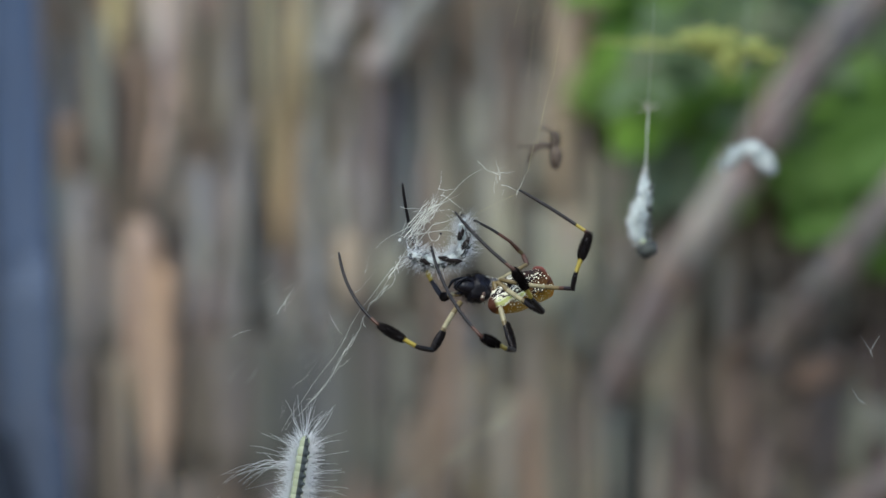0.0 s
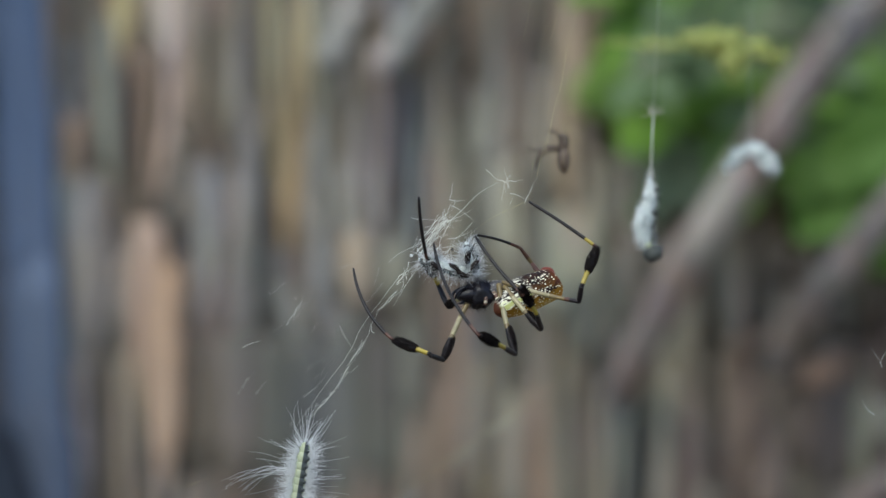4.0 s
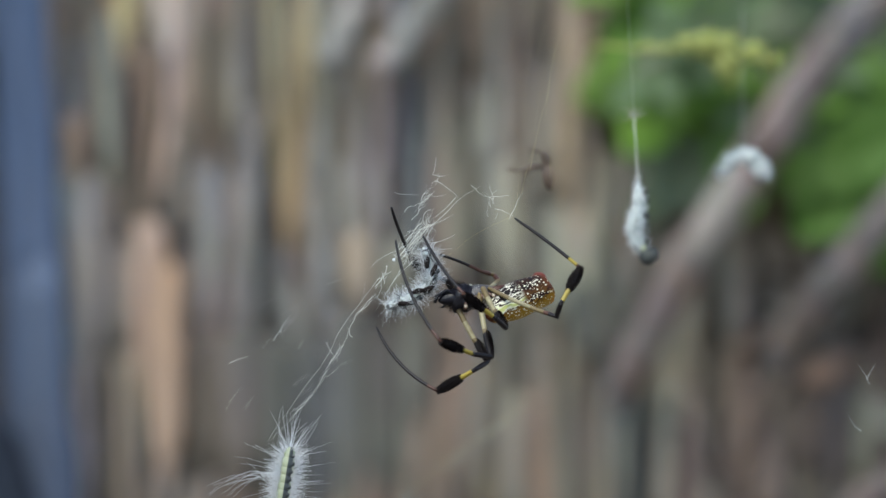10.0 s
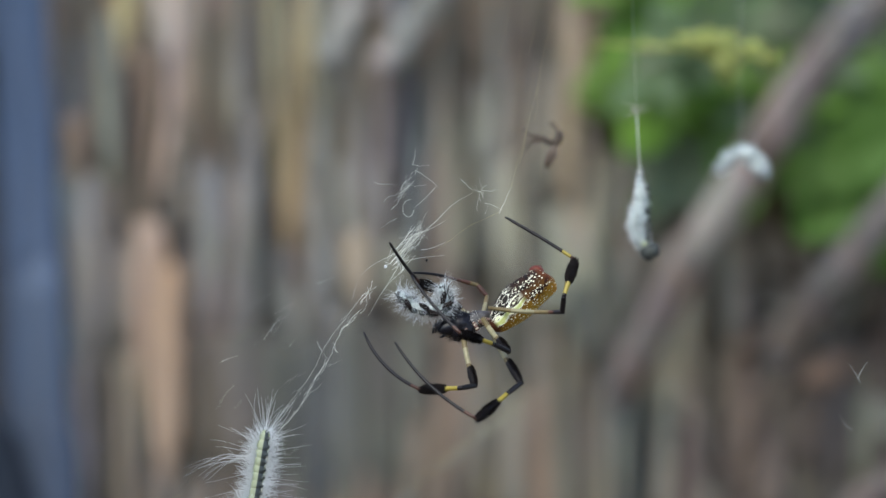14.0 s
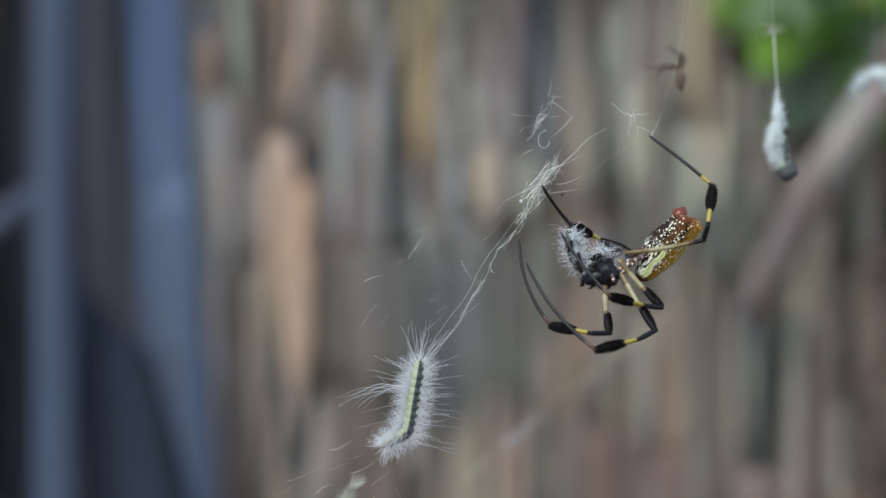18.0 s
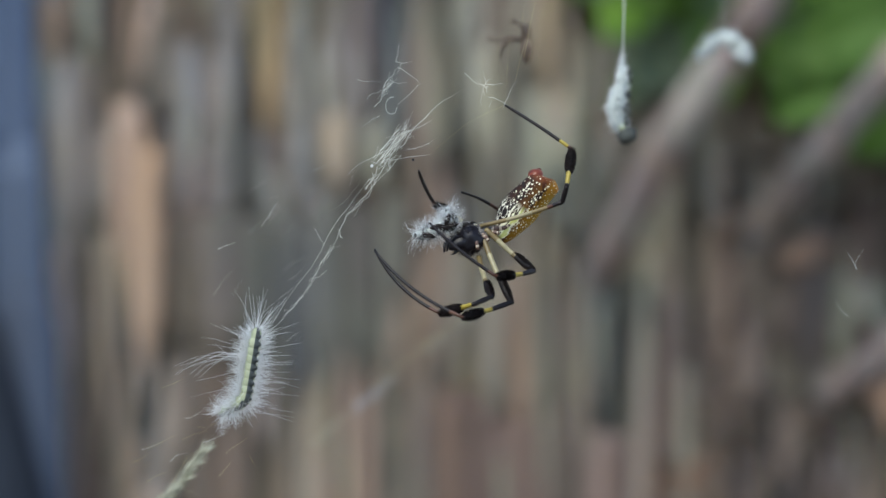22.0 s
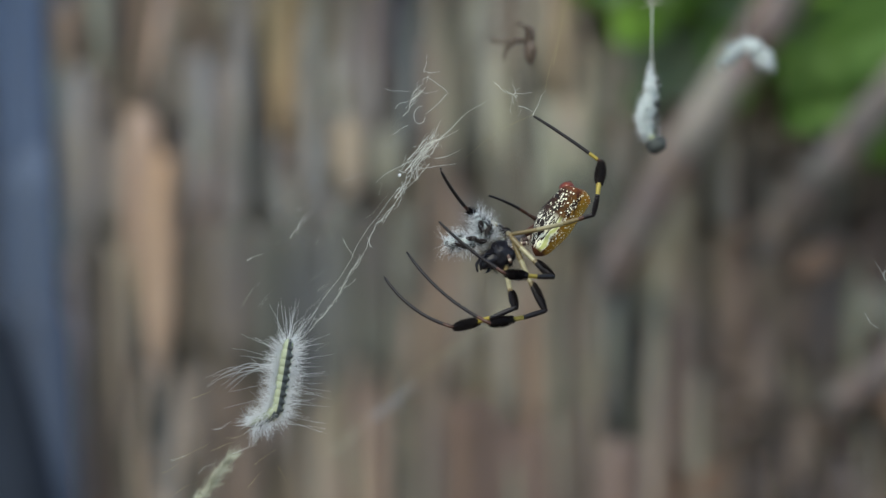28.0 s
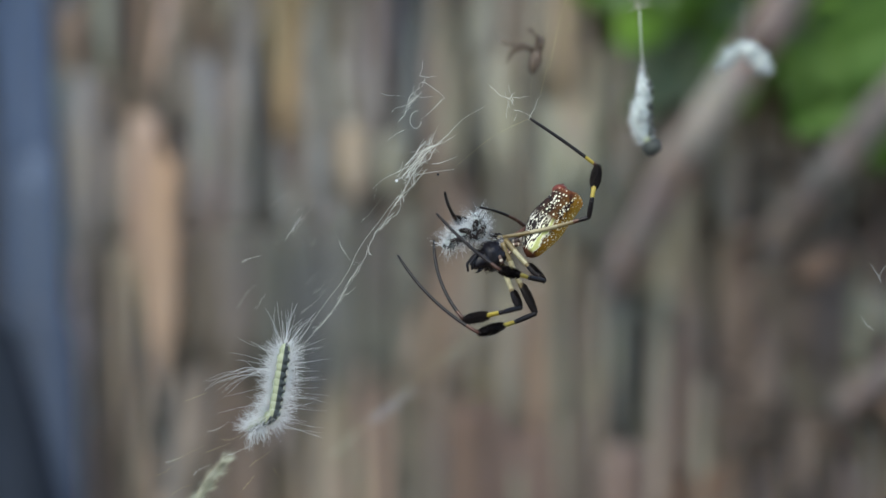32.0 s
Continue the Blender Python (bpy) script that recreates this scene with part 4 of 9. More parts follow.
def build_abdomen():
    """Long blunt-ended body, squared off at the rear; z runs from waist to rear."""
    rings, sides = 30, 28
    half = 0.0125
    verts, faces = [], []
    for k in range(rings + 1):
        f = k / rings
        z = -half + 2 * half * f
        w = 0.0047 * math.sin(math.pi * min(0.5, 0.07 + f * 0.8)) ** 0.7 * (1 + 0.05 * (f - 0.5))
        if f < 0.1:
            w *= (1 - (1 - f / 0.1) ** 2) ** 0.5
        if f > 0.92:
            w *= max(0.45, 1 - 0.6 * ((f - 0.92) / 0.08) ** 2.4)
        w = max(w, 0.0002)
        for s in range(sides):
            a = 2 * math.pi * s / sides
            hump = 1 + 0.08 * math.sin(a * 2 + 0.6) + 0.04 * noise.noise((math.cos(a) * 2, math.sin(a) * 2, f * 5))
            slant = 0.0016 * math.cos(a) * max(0, f - 0.5)
            full = 0.0015 * max(0, -math.cos(a)) * math.sin(math.pi * min(1, f / 0.9)) ** 1.2
            verts.append((math.cos(a) * w * hump - full, math.sin(a) * w * 0.92 * hump, z + slant))
    for k in range(rings):
        for s in range(sides):
            a, c = k * sides + s, k * sides + (s + 1) % sides
            faces.append((a, c, c + sides, a + sides))
    faces.append(tuple(range(sides - 1, -1, -1)))
    faces.append(tuple(range(rings * sides, (rings + 1) * sides)))
    ab = part("abdomen", (verts, faces, None), ABDOMEN, spider, "amber abdomen with white specks and a red-brown end")
    rng = random.Random(6)
    part("spinneret", moved(lump(rng, (0.0009, 0.0009, 0.0013), 0.1, 8, 8), pose(-0.0036, 0, 0.0122)), RUST, ab, "small red-brown spinnerets")
    part("rear_knob", moved(lump(rng, (0.0024, 0.0026, 0.0024), 0.1, 12, 16), pose(-0.0032, 0, 0.0106, 0, -12, 0)), KNOB, ab, "dark red-brown knob")
    return ab


abdomen = build_abdomen()


def build_cephalothorax():
    """Head and chest: black jaws in front (towards -z), silvery shield, striped hip joints."""
    rng = random.Random(8)
    ct = part("cephalothorax", moved(lump(rng, (0.0027, 0.0029, 0.0056), 0.08, 14, 16), pose(0, 0, 0.0012)), [SILVER], spider, "dark silvery hairy head and chest")
    part("head", moved(lump(rng, (0.0042, 0.004, 0.0044), 0.32, 16, 20, 2.6), pose(0.0004, -0.0003, -0.0032)), BLACK, ct, "black head")
    for y in (-0.0014, 0.0014):
        part("jaw", moved(lump(rng, (0.0022, 0.0019, 0.0038), 0.2, 12, 14), pose(-0.0004, y * 1.25, -0.0066, 0, 12, 0)), BLACK, ct, "glossy black jaw")
        tri = tube([(0.001, y, -0.0085), (0.0016, y * 0.8, -0.0098), (0.0012, y * 0.3, -0.0108)], [0.0004, 0.00028, 0.00006], 6)
        part("fang", tri, BLACK, ct)
        s = 1 if y > 0 else -1
        tri = tube([(-0.001, y * 1.6, -0.005), (-0.0032, y * 2.2, -0.0075), (-0.0022, y * 2.2, -0.0105), (-0.0002, y * 1.9, -0.0117)], [0.0004, 0.0004, 0.0005, 0.0003], 7)
        part("palp", tri, BLACK, ct, "short dark palp")
        for k in range(4):
            z = -0.002 + 0.0024 * k
            out = 0.0016 - 0.0011 * (k - 1.5)
            path = [Vector((0.0, s * 0.0016, z * 0.55)), Vector((0.0011, s * 0.0028, z * 0.95)), Vector((0.0018, s * 0.0036, z * 1.35)), Vector((0.0018 + out * 0.6, s * 0.0038, z * 1.7))]
            pts = [path[min(int(f * 3), 2)].lerp(path[min(int(f * 3), 2) + 1], f * 3 - min(int(f * 3), 2)) for f in [q / 9 for q in range(10)]]
            tri = tube(pts, [0.00055, 0.00065, 0.00075, 0.00072, 0.0007, 0.0007, 0.00068, 0.00062, 0.0006, 0.00055], 8, (0, 1, 0, 0, 1, 0, 0, 1, 0))
            part("hip_joint", tri, [COXA, COXA_CREAM], ct, "red-brown hip joint with cream bands")
    tri = ([], [], [])
    for k in range(700):
        n = Vector((rng.gauss(0, 1), rng.gauss(0, 1), rng.gauss(0, 1) - 0.3)).normalized()
        q = Vector((n.x * 0.0041, n.y * 0.0039, n.z * 0.0042 - 0.0034))
        strand(rng, q, q + n * rng.uniform(0.0006, 0.0018) + Vector((0, 0, -0.0005)), 0.00006, 0.1, 0, 3, 3, tri)
    part("head_bristles", tri, BRISTLE, ct, "short black bristles")
    tri = ([], [], [])
    for k in range(160):
        n = Vector((rng.gauss(0, 1), rng.gauss(0, 1) - 0.4, rng.gauss(0, 1))).normalized()
        q = Vector((n.x * 0.003, n.y * 0.0031, n.z * 0.0046))
        strand(rng, q, q + n * rng.uniform(0.0004, 0.001) + Vector((0, 0, -0.0006)), 0.00005, 0.1, 0, 3, 3, tri)
    part("chest_hair", tri, SILK, ct, "short silvery hairs")
    part("waist", tube([(0, 0, 0.0055), (0, 0, 0.0075), (0.0004, 0, 0.0105)], [0.0014, 0.0011, 0.0014], 8), RUST, ct)
    for k in range(6):
        a = -0.9 + 0.36 * k
        part("eye", moved(lump(rng, (0.00022, 0.00022, 0.00022), 0, 6, 8), pose(-0.0022, 0.0022 * math.sin(a), -0.0052)), BLACK, ct)
    return ct


cephalothorax = build_cephalothorax()


# ---- caterpillars ----
def hair_ball(rng, count, radius, spread, thick, back=0.0, start=0.0013, along=0.001, bare=0.0):
    """Hairs that stand out all round one body segment."""
    tri = ([], [], [])
    for k in range(count):
        a = rng.uniform(-math.pi / 2 + bare, 1.5 * math.pi - bare)
        lift = rng.gauss(back, spread)
        n = Vector((math.cos(a), math.sin(a), lift)).normalized()
        p = Vector((math.cos(a), math.sin(a), 0)) * start + Vector((0, 0, rng.uniform(-along, along)))
        strand(rng, p, p + n * radius * (0.25 + 0.9 * rng.random() ** 1.4), thick * rng.uniform(0.6, 1.2), rng.uniform(-0.12, 0.12), 0.05, 5, 3, tri)
    return tri


def larva_segment(name, rng, parent, r, length, hair, count, back, dark_side, green=False, long_hairs=0, bare=0.0, thick=0.00007):
    tri = lump(rng, (r, r, length), 0.06 if green else 0.1, 12, 24)
    v, f, s = tri
    mid = [Vector([sum(v[i][a] for i in q) / len(q) for a in range(3)]) for q in f]
    s = [1 if r * 0.0 < c.x * dark_side < r * ((0.74 if green else 0.9) - 0.3 * abs(c.z) / length) else 0 for c in mid]
    if not green:
        s = [1 if r * 0.3 < c.x * dark_side < r * 0.85 and noise.noise(c * 900) > -0.3 or noise.noise(c * 1400) > 0.36 else 0 for c in mid]
    seg = part(name, (v, f, s), [LARVA_GREEN if green else LARVA, LARVA_DARK], parent)
    part("hair_tuft", hair_ball(rng, count, hair, 0.6, thick, back, r * 0.8, length, bare), HAIR, seg, "fine white hairs")
    if long_hairs:
        part("long_hair", hair_ball(rng, long_hairs, hair * 2.2, 0.3, 0.00008, back, r * 0.8, length, bare), HAIR, seg, "long white hairs")
    for k in range(2):
        w = lump(rng, (0.0006, 0.0005, 0.0006) if green else (0.0009, 0.0007, 0.001), 0.2, 6, 8)
        part("wart", moved(w, pose(r * 0.7 * dark_side, -r * 0.75 * (1 if k else -1), 0)), LARVA_DARK, seg)
    return seg


held_caterpillar = empty("held_caterpillar", "white-haired caterpillar with black marks held in the spider's jaws", "caterpillar")
rng_h = random.Random(51)
held_segments = [larva_segment("body_segment", rng_h, held_caterpillar, 0.0019 if 0 < k < 8 else 0.0015, 0.003, 0.0042 if k not in (0, 8) else 0.005, 230, -0.3 + 0.1 * k if k < 8 else 0.8, 1, False, 0, 0.0, 0.000055) for k in range(9)]
for k in (0, 1, 2, 4, 5, 7, 8):
    part("dark_tuft", moved(hair_ball(rng_h, 40, 0.0032, 0.5, 0.00008, 0, 0.0004, 0.0006), pose(-0.0014 if k % 2 else 0.0012, -0.0013, 0, 55, 0, 0)), LARVA_DARK, held_segments[k], "tuft of black hairs")
for k, x in ((1, 0.0006), (3, -0.0007), (4, 0.0009), (6, 0.0004), (7, -0.0009)):
    part("dark_patch", moved(lump(rng_h, (0.0008, 0.0009, 0.0019), 0.4, 10, 12), pose(x, -0.0026, 0.0004, 0, 25, 0)), BRISTLE, held_segments[k], "black mark")
part("face", moved(lump(rng_h, (0.0013, 0.0013, 0.001), 0.05, 8, 10), pose(0, 0, -0.0018)), LARVA_DARK, held_segments[0], "black head")

fallen_caterpillar = empty("fallen_caterpillar", "pale green black-lined caterpillar with long white hairs in silk", "caterpillar")


def build_fallen():
    rng = random.Random(57)
    n = 12
    for k in range(n):
        f = k / (n - 1)
        bend = max(0, (f - 0.7) / 0.3)
        x = 0.0007 - 0.0042 * f - 0.0048 * bend ** 1.5
        z = -0.0012 - 0.0255 * f + 0.003 * bend ** 1.3
        seg = larva_segment("body_segment", rng, fallen_caterpillar, 0.0022 - 0.0005 * (f > 0.85) - 0.0005 * (f < 0.05), 0.0027, 0.0054, 260 if k < 10 else 340, 0.35 if k < 2 else (-0.6 if k > 9 else 0.0), 1, True, 3, 0.75 if k < 10 else 0.0)
        seg.matrix_basis = pose(x, 0, z, 0, 9 + 48 * bend ** 0.8, 0)
    tri = ([], [], [])
    for k in range(26):
        a = Vector((0.0005, 0, -0.001))
        ang = rng.uniform(-0.5, 0.75)
        strand(rng, a, a + Vector((math.sin(ang), rng.uniform(-0.4, 0.4), math.cos(ang))) * rng.uniform(0.007, 0.015), 0.000075, rng.uniform(-0.12, 0.12), 0.03, 6, 3, tri)
    part("head_hair", tri, HAIR, fallen_caterpillar, "long white hairs round the head")
    tri = ([], [], [])
    for k in range(11):
        a = Vector((-0.0025, 0, -0.0068 - rng.random() * 0.0018))
        far, droop, deep = rng.uniform(0.012, 0.023), rng.gauss(0.0046, 0.0013), rng.uniform(-0.003, 0.003)
        pts = [a + Vector((-far * f, deep * f, 0.0012 * math.sin(3.1 * f) - droop * f ** 1.8 + 0.0004 * math.sin(f * 9 + k))) for f in [q / 9 for q in range(10)]]
        tube(pts, [0.00008 - 0.00005 * q / 9 for q in range(10)], 3, None, tri, False)
    part("side_hair", tri, HAIR, fallen_caterpillar, "wisp of long white hairs")
    tri = ([], [], [])
    for k in range(28):
        s = 1 if k % 9 else -1
        z = -rng.uniform(0.001, 0.024)
        a = Vector((-0.0042 * (-z / 0.0245), 0, z))
        strand(rng, a, a + Vector((s * rng.uniform(0.009, 0.017), rng.uniform(-0.006, 0.006), z * 0.35 + 0.004 + rng.gauss(0, 0.002))), 0.00006, rng.uniform(-0.05, 0.05), 0.02, 5, 3, tri)
    part("flank_hair", tri, HAIR, fallen_caterpillar, "long white flank hairs")


build_fallen()


# ---- silk ----
web = empty("spider_web", "torn web with tangles of white silk and caught hairs", "web")
PX = 0.0001703


def crinkled(rng, a, b, radius, kink=0.12, steps=8, into=None):
    """A stiff thread from a to b that turns sharply at a few kinks."""
    a, b = Vector(a), Vector(b)
    ln = (b - a).length
    pts = [a]
    off = Vector()
    for k in range(1, steps):
        off = off * 0.55 + Vector((rng.gauss(0, kink), rng.gauss(0, kink * 0.5), rng.gauss(0, kink))) * ln * 0.6
        pts.append(a.lerp(b, k / (steps - 1)) + off)
    return tube(pts, [radius * (1 - 0.55 * k / (steps - 1)) for k in range(steps)], 4, None, into, False)


def tangle(name, rng, count, half_x, half_z, lean, long, parent, label, thick=0.00012, wave=0.12):
    """A knotted tuft of short, stiff, kinked silk fibres round a few knots along a leaning line, with stray ends."""
    axis = Vector((lean, 0, 1)).normalized()
    knots = []
    for k in range(5):
        z = half_z * (k / 2 - 1) * 0.8
        knots.append(Vector((z * lean + rng.gauss(0, half_x * 0.35), rng.gauss(0, 0.0006), z + rng.gauss(0, half_z * 0.06))))
    tri = ([], [], [])
    for k in range(count):
        c = knots[min(max(int(rng.gauss(2.4, 1.1)), 0), 4)] + Vector((rng.gauss(0, half_x * 0.28), rng.gauss(0, 0.0006), rng.gauss(0, half_z * 0.14)))
        d = axis.copy()
        d.rotate(Euler((rng.gauss(0, 0.25), rng.gauss(0.15, 0.4 if k % 4 else 1.1), 0)))
        d *= long * rng.uniform(0.25, 0.75)
        crinkled(rng, c - d * rng.uniform(0.3, 0.6), c + d * 0.5, thick * rng.choice((0.5, 0.6, 0.8, 1.15)), wave, 8, tri)
    return part(name, tri, SILK, parent, label)


def build_web():
    rng = random.Random(71)
    parts = {}
    parts["tangle"] = tangle("silk_tangle", rng, 46, 0.0030, 0.0078, 0.75, 0.0098, web, "dense tangle of white silk and hair", 0.000085, 0.03)
    for a, b, sag in (((-4, 10), (-85, 55), 0.08), ((10, 20), (-55, 95), 0.02), ((5, -15), (62, -40), 0.03), ((20, 10), (65, -5), 0.1), ((-20, 40), (-75, 130), 0.02), ((30, -25), (110, -90), 0.04), ((-10, 30), (60, 20), 0.06)):
        part("silk_thread", strand(rng, (a[0] * PX, 0, -a[1] * PX), (b[0] * PX, 0.001, -b[1] * PX), 0.00008, sag, 0.04, 12, 5), SILK, parts["tangle"])
    along = Vector((0.61, 0, 0.79))
    for k in range(12):
        c = Vector((rng.gauss(0, 0.0011), rng.gauss(0, 0.0005), rng.gauss(0, 0.0011)))
        part("silk_thread", crinkled(rng, c - along * rng.uniform(0.004, 0.009), c + along * rng.uniform(0.003, 0.008) + Vector((rng.gauss(0, 0.001), 0, 0)), rng.choice((0.00006, 0.00009, 0.00013)), 0.014), SILK, parts["tangle"])
    part("silk_bead", moved(lump(rng, (0.0005, 0.0005, 0.0005), 0.1, 8, 8), pose(-43 * PX, 0, -40 * PX)), HAIR, parts["tangle"], "small white bead")
    part("speck", moved(lump(rng, (0.0004, 0.0004, 0.0004), 0.1, 8, 8), pose(30 * PX, 0, -29 * PX)), BLACK, parts["tangle"], "tiny black speck")
    parts["right_tangle"] = tangle("silk_tangle", rng, 7, 0.003, 0.0045, -0.7, 0.008, web, "loose twist of white silk", 0.00008, 0.06)
    for a, b, sag in (((-35, -32), (0, -10), -0.06), ((0, -10), (12, -22), 0.1), ((8, 10), (40, 22), 0.05), ((34, 28), (58, -18), 0.05), ((5, -12), (32, -14), 0.02)):
        part("silk_thread", strand(rng, (a[0] * PX, 0, -a[1] * PX), (b[0] * PX, 0.002, -b[1] * PX), 0.00008, sag, 0.08, 10, 5), SILK, parts["right_tangle"])
    for a, b, sag in (((55, -18), (98, -180), 0.01), ((98, -180), (130, -330), 0.01), ((70, -60), (105, -200), 0.02)):
        part("golden_thread", strand(rng, (a[0] * PX, 0, -a[1] * PX), (b[0] * PX, 0.002, -b[1] * PX), 0.00004, sag, 0.02, 10, 5), SILK_GOLD, parts["right_tangle"], "faint golden thread")
    part("golden_thread", strand(rng, (35 * PX, 0.004, -25 * PX), (-95 * PX, 0.004, -110 * PX), 0.00004, 0.05, 0.02, 14, 5), SILK_GOLD, parts["right_tangle"], "golden silk thread")
    up = tangle("silk_tangle", rng, 16, 0.003, 0.007, 0.6, 0.009, web, "loose curl of fine white silk", 0.000075, 0.1)
    parts["upper_tangle"] = up
    loop = [(2 + (8 + k * 0.5) * math.cos(k * 0.45), 40 + (9 + k * 0.9) * math.sin(k * 0.45)) for k in range(12)]
    part("silk_curl", tube([(x * PX, 0, -z * PX) for x, z in loop], [0.00007] * 12, 5), SILK, up)
    for a, b, sag in (((8, -40), (38, -40), 0.05), ((12, -30), (52, 0), 0.12), ((48, 0), (10, 35), 0.2), ((-20, 55), (-48, 72), 0.02), ((-60, -10), (-18, -5), 0.06), ((8, -40), (14, -72), 0.05)):
        part("silk_thread", strand(rng, (a[0] * PX, 0, -a[1] * PX), (b[0] * PX, 0.001, -b[1] * PX), 0.00007, sag, 0.08, 10, 5), SILK, up)
    # one broken, kinked line that runs down to the fallen caterpillar, with short curled fibres along it
    line = [Vector((108, 0, 150)) * PX, Vector((84, 0, 96)) * PX, Vector((52, 0, 62)) * PX, Vector((28, 0, 8)) * PX, Vector((2, 0, -36)) * PX, Vector((-26, 0, -82)) * PX, Vector((-58, 0, -118)) * PX, Vector((-100, 0, -160)) * PX]
    low = part("silk_strands", crinkled(rng, line[0], line[1], 0.00009, 0.05), SILK, web, "run of white silk threads slanting downwards")
    parts["lower_strands"] = low
    for k in range(1, 7):
        part("silk_thread", crinkled(rng, line[k], line[k + 1], rng.choice((0.00004, 0.00005, 0.00008)), 0.035), SILK, low)
        if k % 2:
            part("silk_thread", crinkled(rng, line[k] + Vector((0.0006, 0.001, 0.0004)), line[k + 1] + Vector((rng.gauss(0, 0.0008), 0.001, 0.0006)), 0.00006, 0.06), SILK, low)
    for k in range(20):
        f = rng.random() * 6.2
        c = line[int(f)].lerp(line[int(f) + 1], f - int(f)) + Vector((rng.gauss(0, 4), 0, rng.gauss(0, 4))) * PX
        d = (line[int(f)] - line[int(f) + 1]).normalized() * rng.uniform(0.0015, 0.006)
        d.rotate(Euler((rng.gauss(0, 0.2), rng.gauss(0, 0.38), 0)))
        part("silk_thread", crinkled(rng, c - d / 2, c + d / 2, rng.choice((0.00003, 0.00005, 0.00007, 0.00011)), 0.09, 7), SILK, low)
    part("silk_thread", crinkled(rng, (96 * PX, 0.001, 130 * PX), (-102 * PX, 0.002, -160 * PX), 0.00005, 0.015, 12), SILK, low)
    # loose fluff farther off in the web, faint and soft
    for x, z, ln, an in ((-420, -200, 0.009, 50), (-415, -190, 0.006, 60), (-330, -240, 0.007, -60), (-500, -255, 0.006, 20), (-590, -640, 0.006, 30), (-520, -600, 0.009, 28), (-640, -620, 0.006, 20), (-560, -560, 0.007, 25), (635, -280, 0.007, 120), (650, -275, 0.006, 60), (620, -370, 0.006, 130)):
        d = Vector((math.cos(radians(an)), 0, math.sin(radians(an)))) * ln
        c = Vector((x * PX, 0.025, z * PX))
        part("loose_silk", strand(rng, c - d / 2, c + d / 2, 0.00007, 0.1, 0.05, 8, 4), SILK, web)
    for k in range(16):
        f = rng.random()
        c = Vector((-330 + rng.gauss(0, 70) - 120 * f, 0, -(120 + 260 * f) + rng.gauss(0, 40))) * PX
        an = radians(rng.gauss(52, 22))
        d = Vector((math.cos(an), rng.uniform(-0.3, 0.3), math.sin(an))) * rng.uniform(0.003, 0.012)
        c.y = rng.uniform(0.03, 0.09)
        part("loose_silk", strand(rng, c - d / 2, c + d / 2, 0.000035, rng.uniform(-0.1, 0.1), 0.05, 7, 3), SILK, web)
    # wisps below the fallen caterpillar: middle, slant and length
    for x, z, an, ln in ((-0.1046, -0.1033, 25, 0.011), (-0.0950, -0.1015, 20, 0.008), (-0.0906, -0.0980, 15, 0.007), (-0.0994, -0.1120, 60, 0.009), (-0.1064, -0.1146, 25, 0.007), (-0.1116, -0.1085, 30, 0.006), (-0.0855, -0.1120, 50, 0.006), (-0.0767, -0.1103, -60, 0.006), (-0.1019, -0.0858, 20, 0.007), (-0.0820, -0.1050, 35, 0.008)):
        d = Vector((math.cos(radians(an)), 0.1, math.sin(radians(an)))) * ln
        c = Vector((x, 0.02, z))
        part("loose_silk", strand(rng, c - d / 2, c + d / 2, 0.00005, rng.uniform(-0.12, 0.12), 0.04, 8, 4), SILK_GOLD, web)
    # faint lines that run up from the web: foot, reach and thickness
    for x, z, dx, dz, thick in ((-0.0015, 0.05, 0.004, 0.018, 0.000018), (-0.006, 0.038, 0.0035, 0.013, 0.000022), (0.0025, 0.034, 0.0035, 0.022, 0.000018), (0.007, 0.05, 0.003, 0.012, 0.00003), (0.006, 0.026, 0.003, 0.02, 0.000018), (0.009, 0.03, 0.004, 0.026, 0.000018), (0.011, 0.012, 0.001, 0.016, 0.000022)):
        part("loose_silk", crinkled(rng, (x, 0.02, z), (x + dx, 0.03, z + dz), thick, 0.008, 8), SILK_GOLD, web)
    # anchor thread
    part("anchor_thread", strand(rng, (0, 0, 0), (0.1, 0.45, 0.75), 0.000012, 0.01, 0.0, 12, 4), SILK_GOLD, web)
    return parts


web_parts = build_web()


def build_seed_head():
    rng = random.Random(83)
    thing = empty("grass_seed_head", "dry pale green grass seed head caught below the caterpillar", "seed head", place=(0, 0, 0))
    a, b = Vector((-0.0727, 0.0700, 1.0960)), Vector((-0.0878, 0.0750, 1.0771))
    part("stalk", tube([a, a.lerp(b, 0.5), b, b + (b - a) * 5 + Vector((0, 0.1, -1.02))], [0.0002, 0.0004, 0.0005, 0.0009], 6), SEED, thing)
    for k in range(64):
        f = rng.random()
        p = a.lerp(b, f)
        d = (a - b).normalized() * 0.0055 + Vector((rng.gauss(0, 0.0016), rng.gauss(0, 0.0012), rng.gauss(0, 0.0012)))
        part("husk", tube([p, p + d * 0.5, p + d], [0.0002, 0.00042, 0.00006], 5), SEED, thing)
    tri = ([], [], [])
    for k in range(150):
        p = a.lerp(b, rng.random())
        d = (a - b).normalized() * rng.uniform(0.002, 0.007) + Vector((rng.gauss(0, 0.002), rng.gauss(0, 0.002), rng.gauss(0, 0.002)))
        strand(rng, p, p + d, 0.0001, 0.1, 0.05, 4, 3, tri)
    part("awn", tri, SEED, thing, "fine pale awns")
    return thing


build_seed_head()


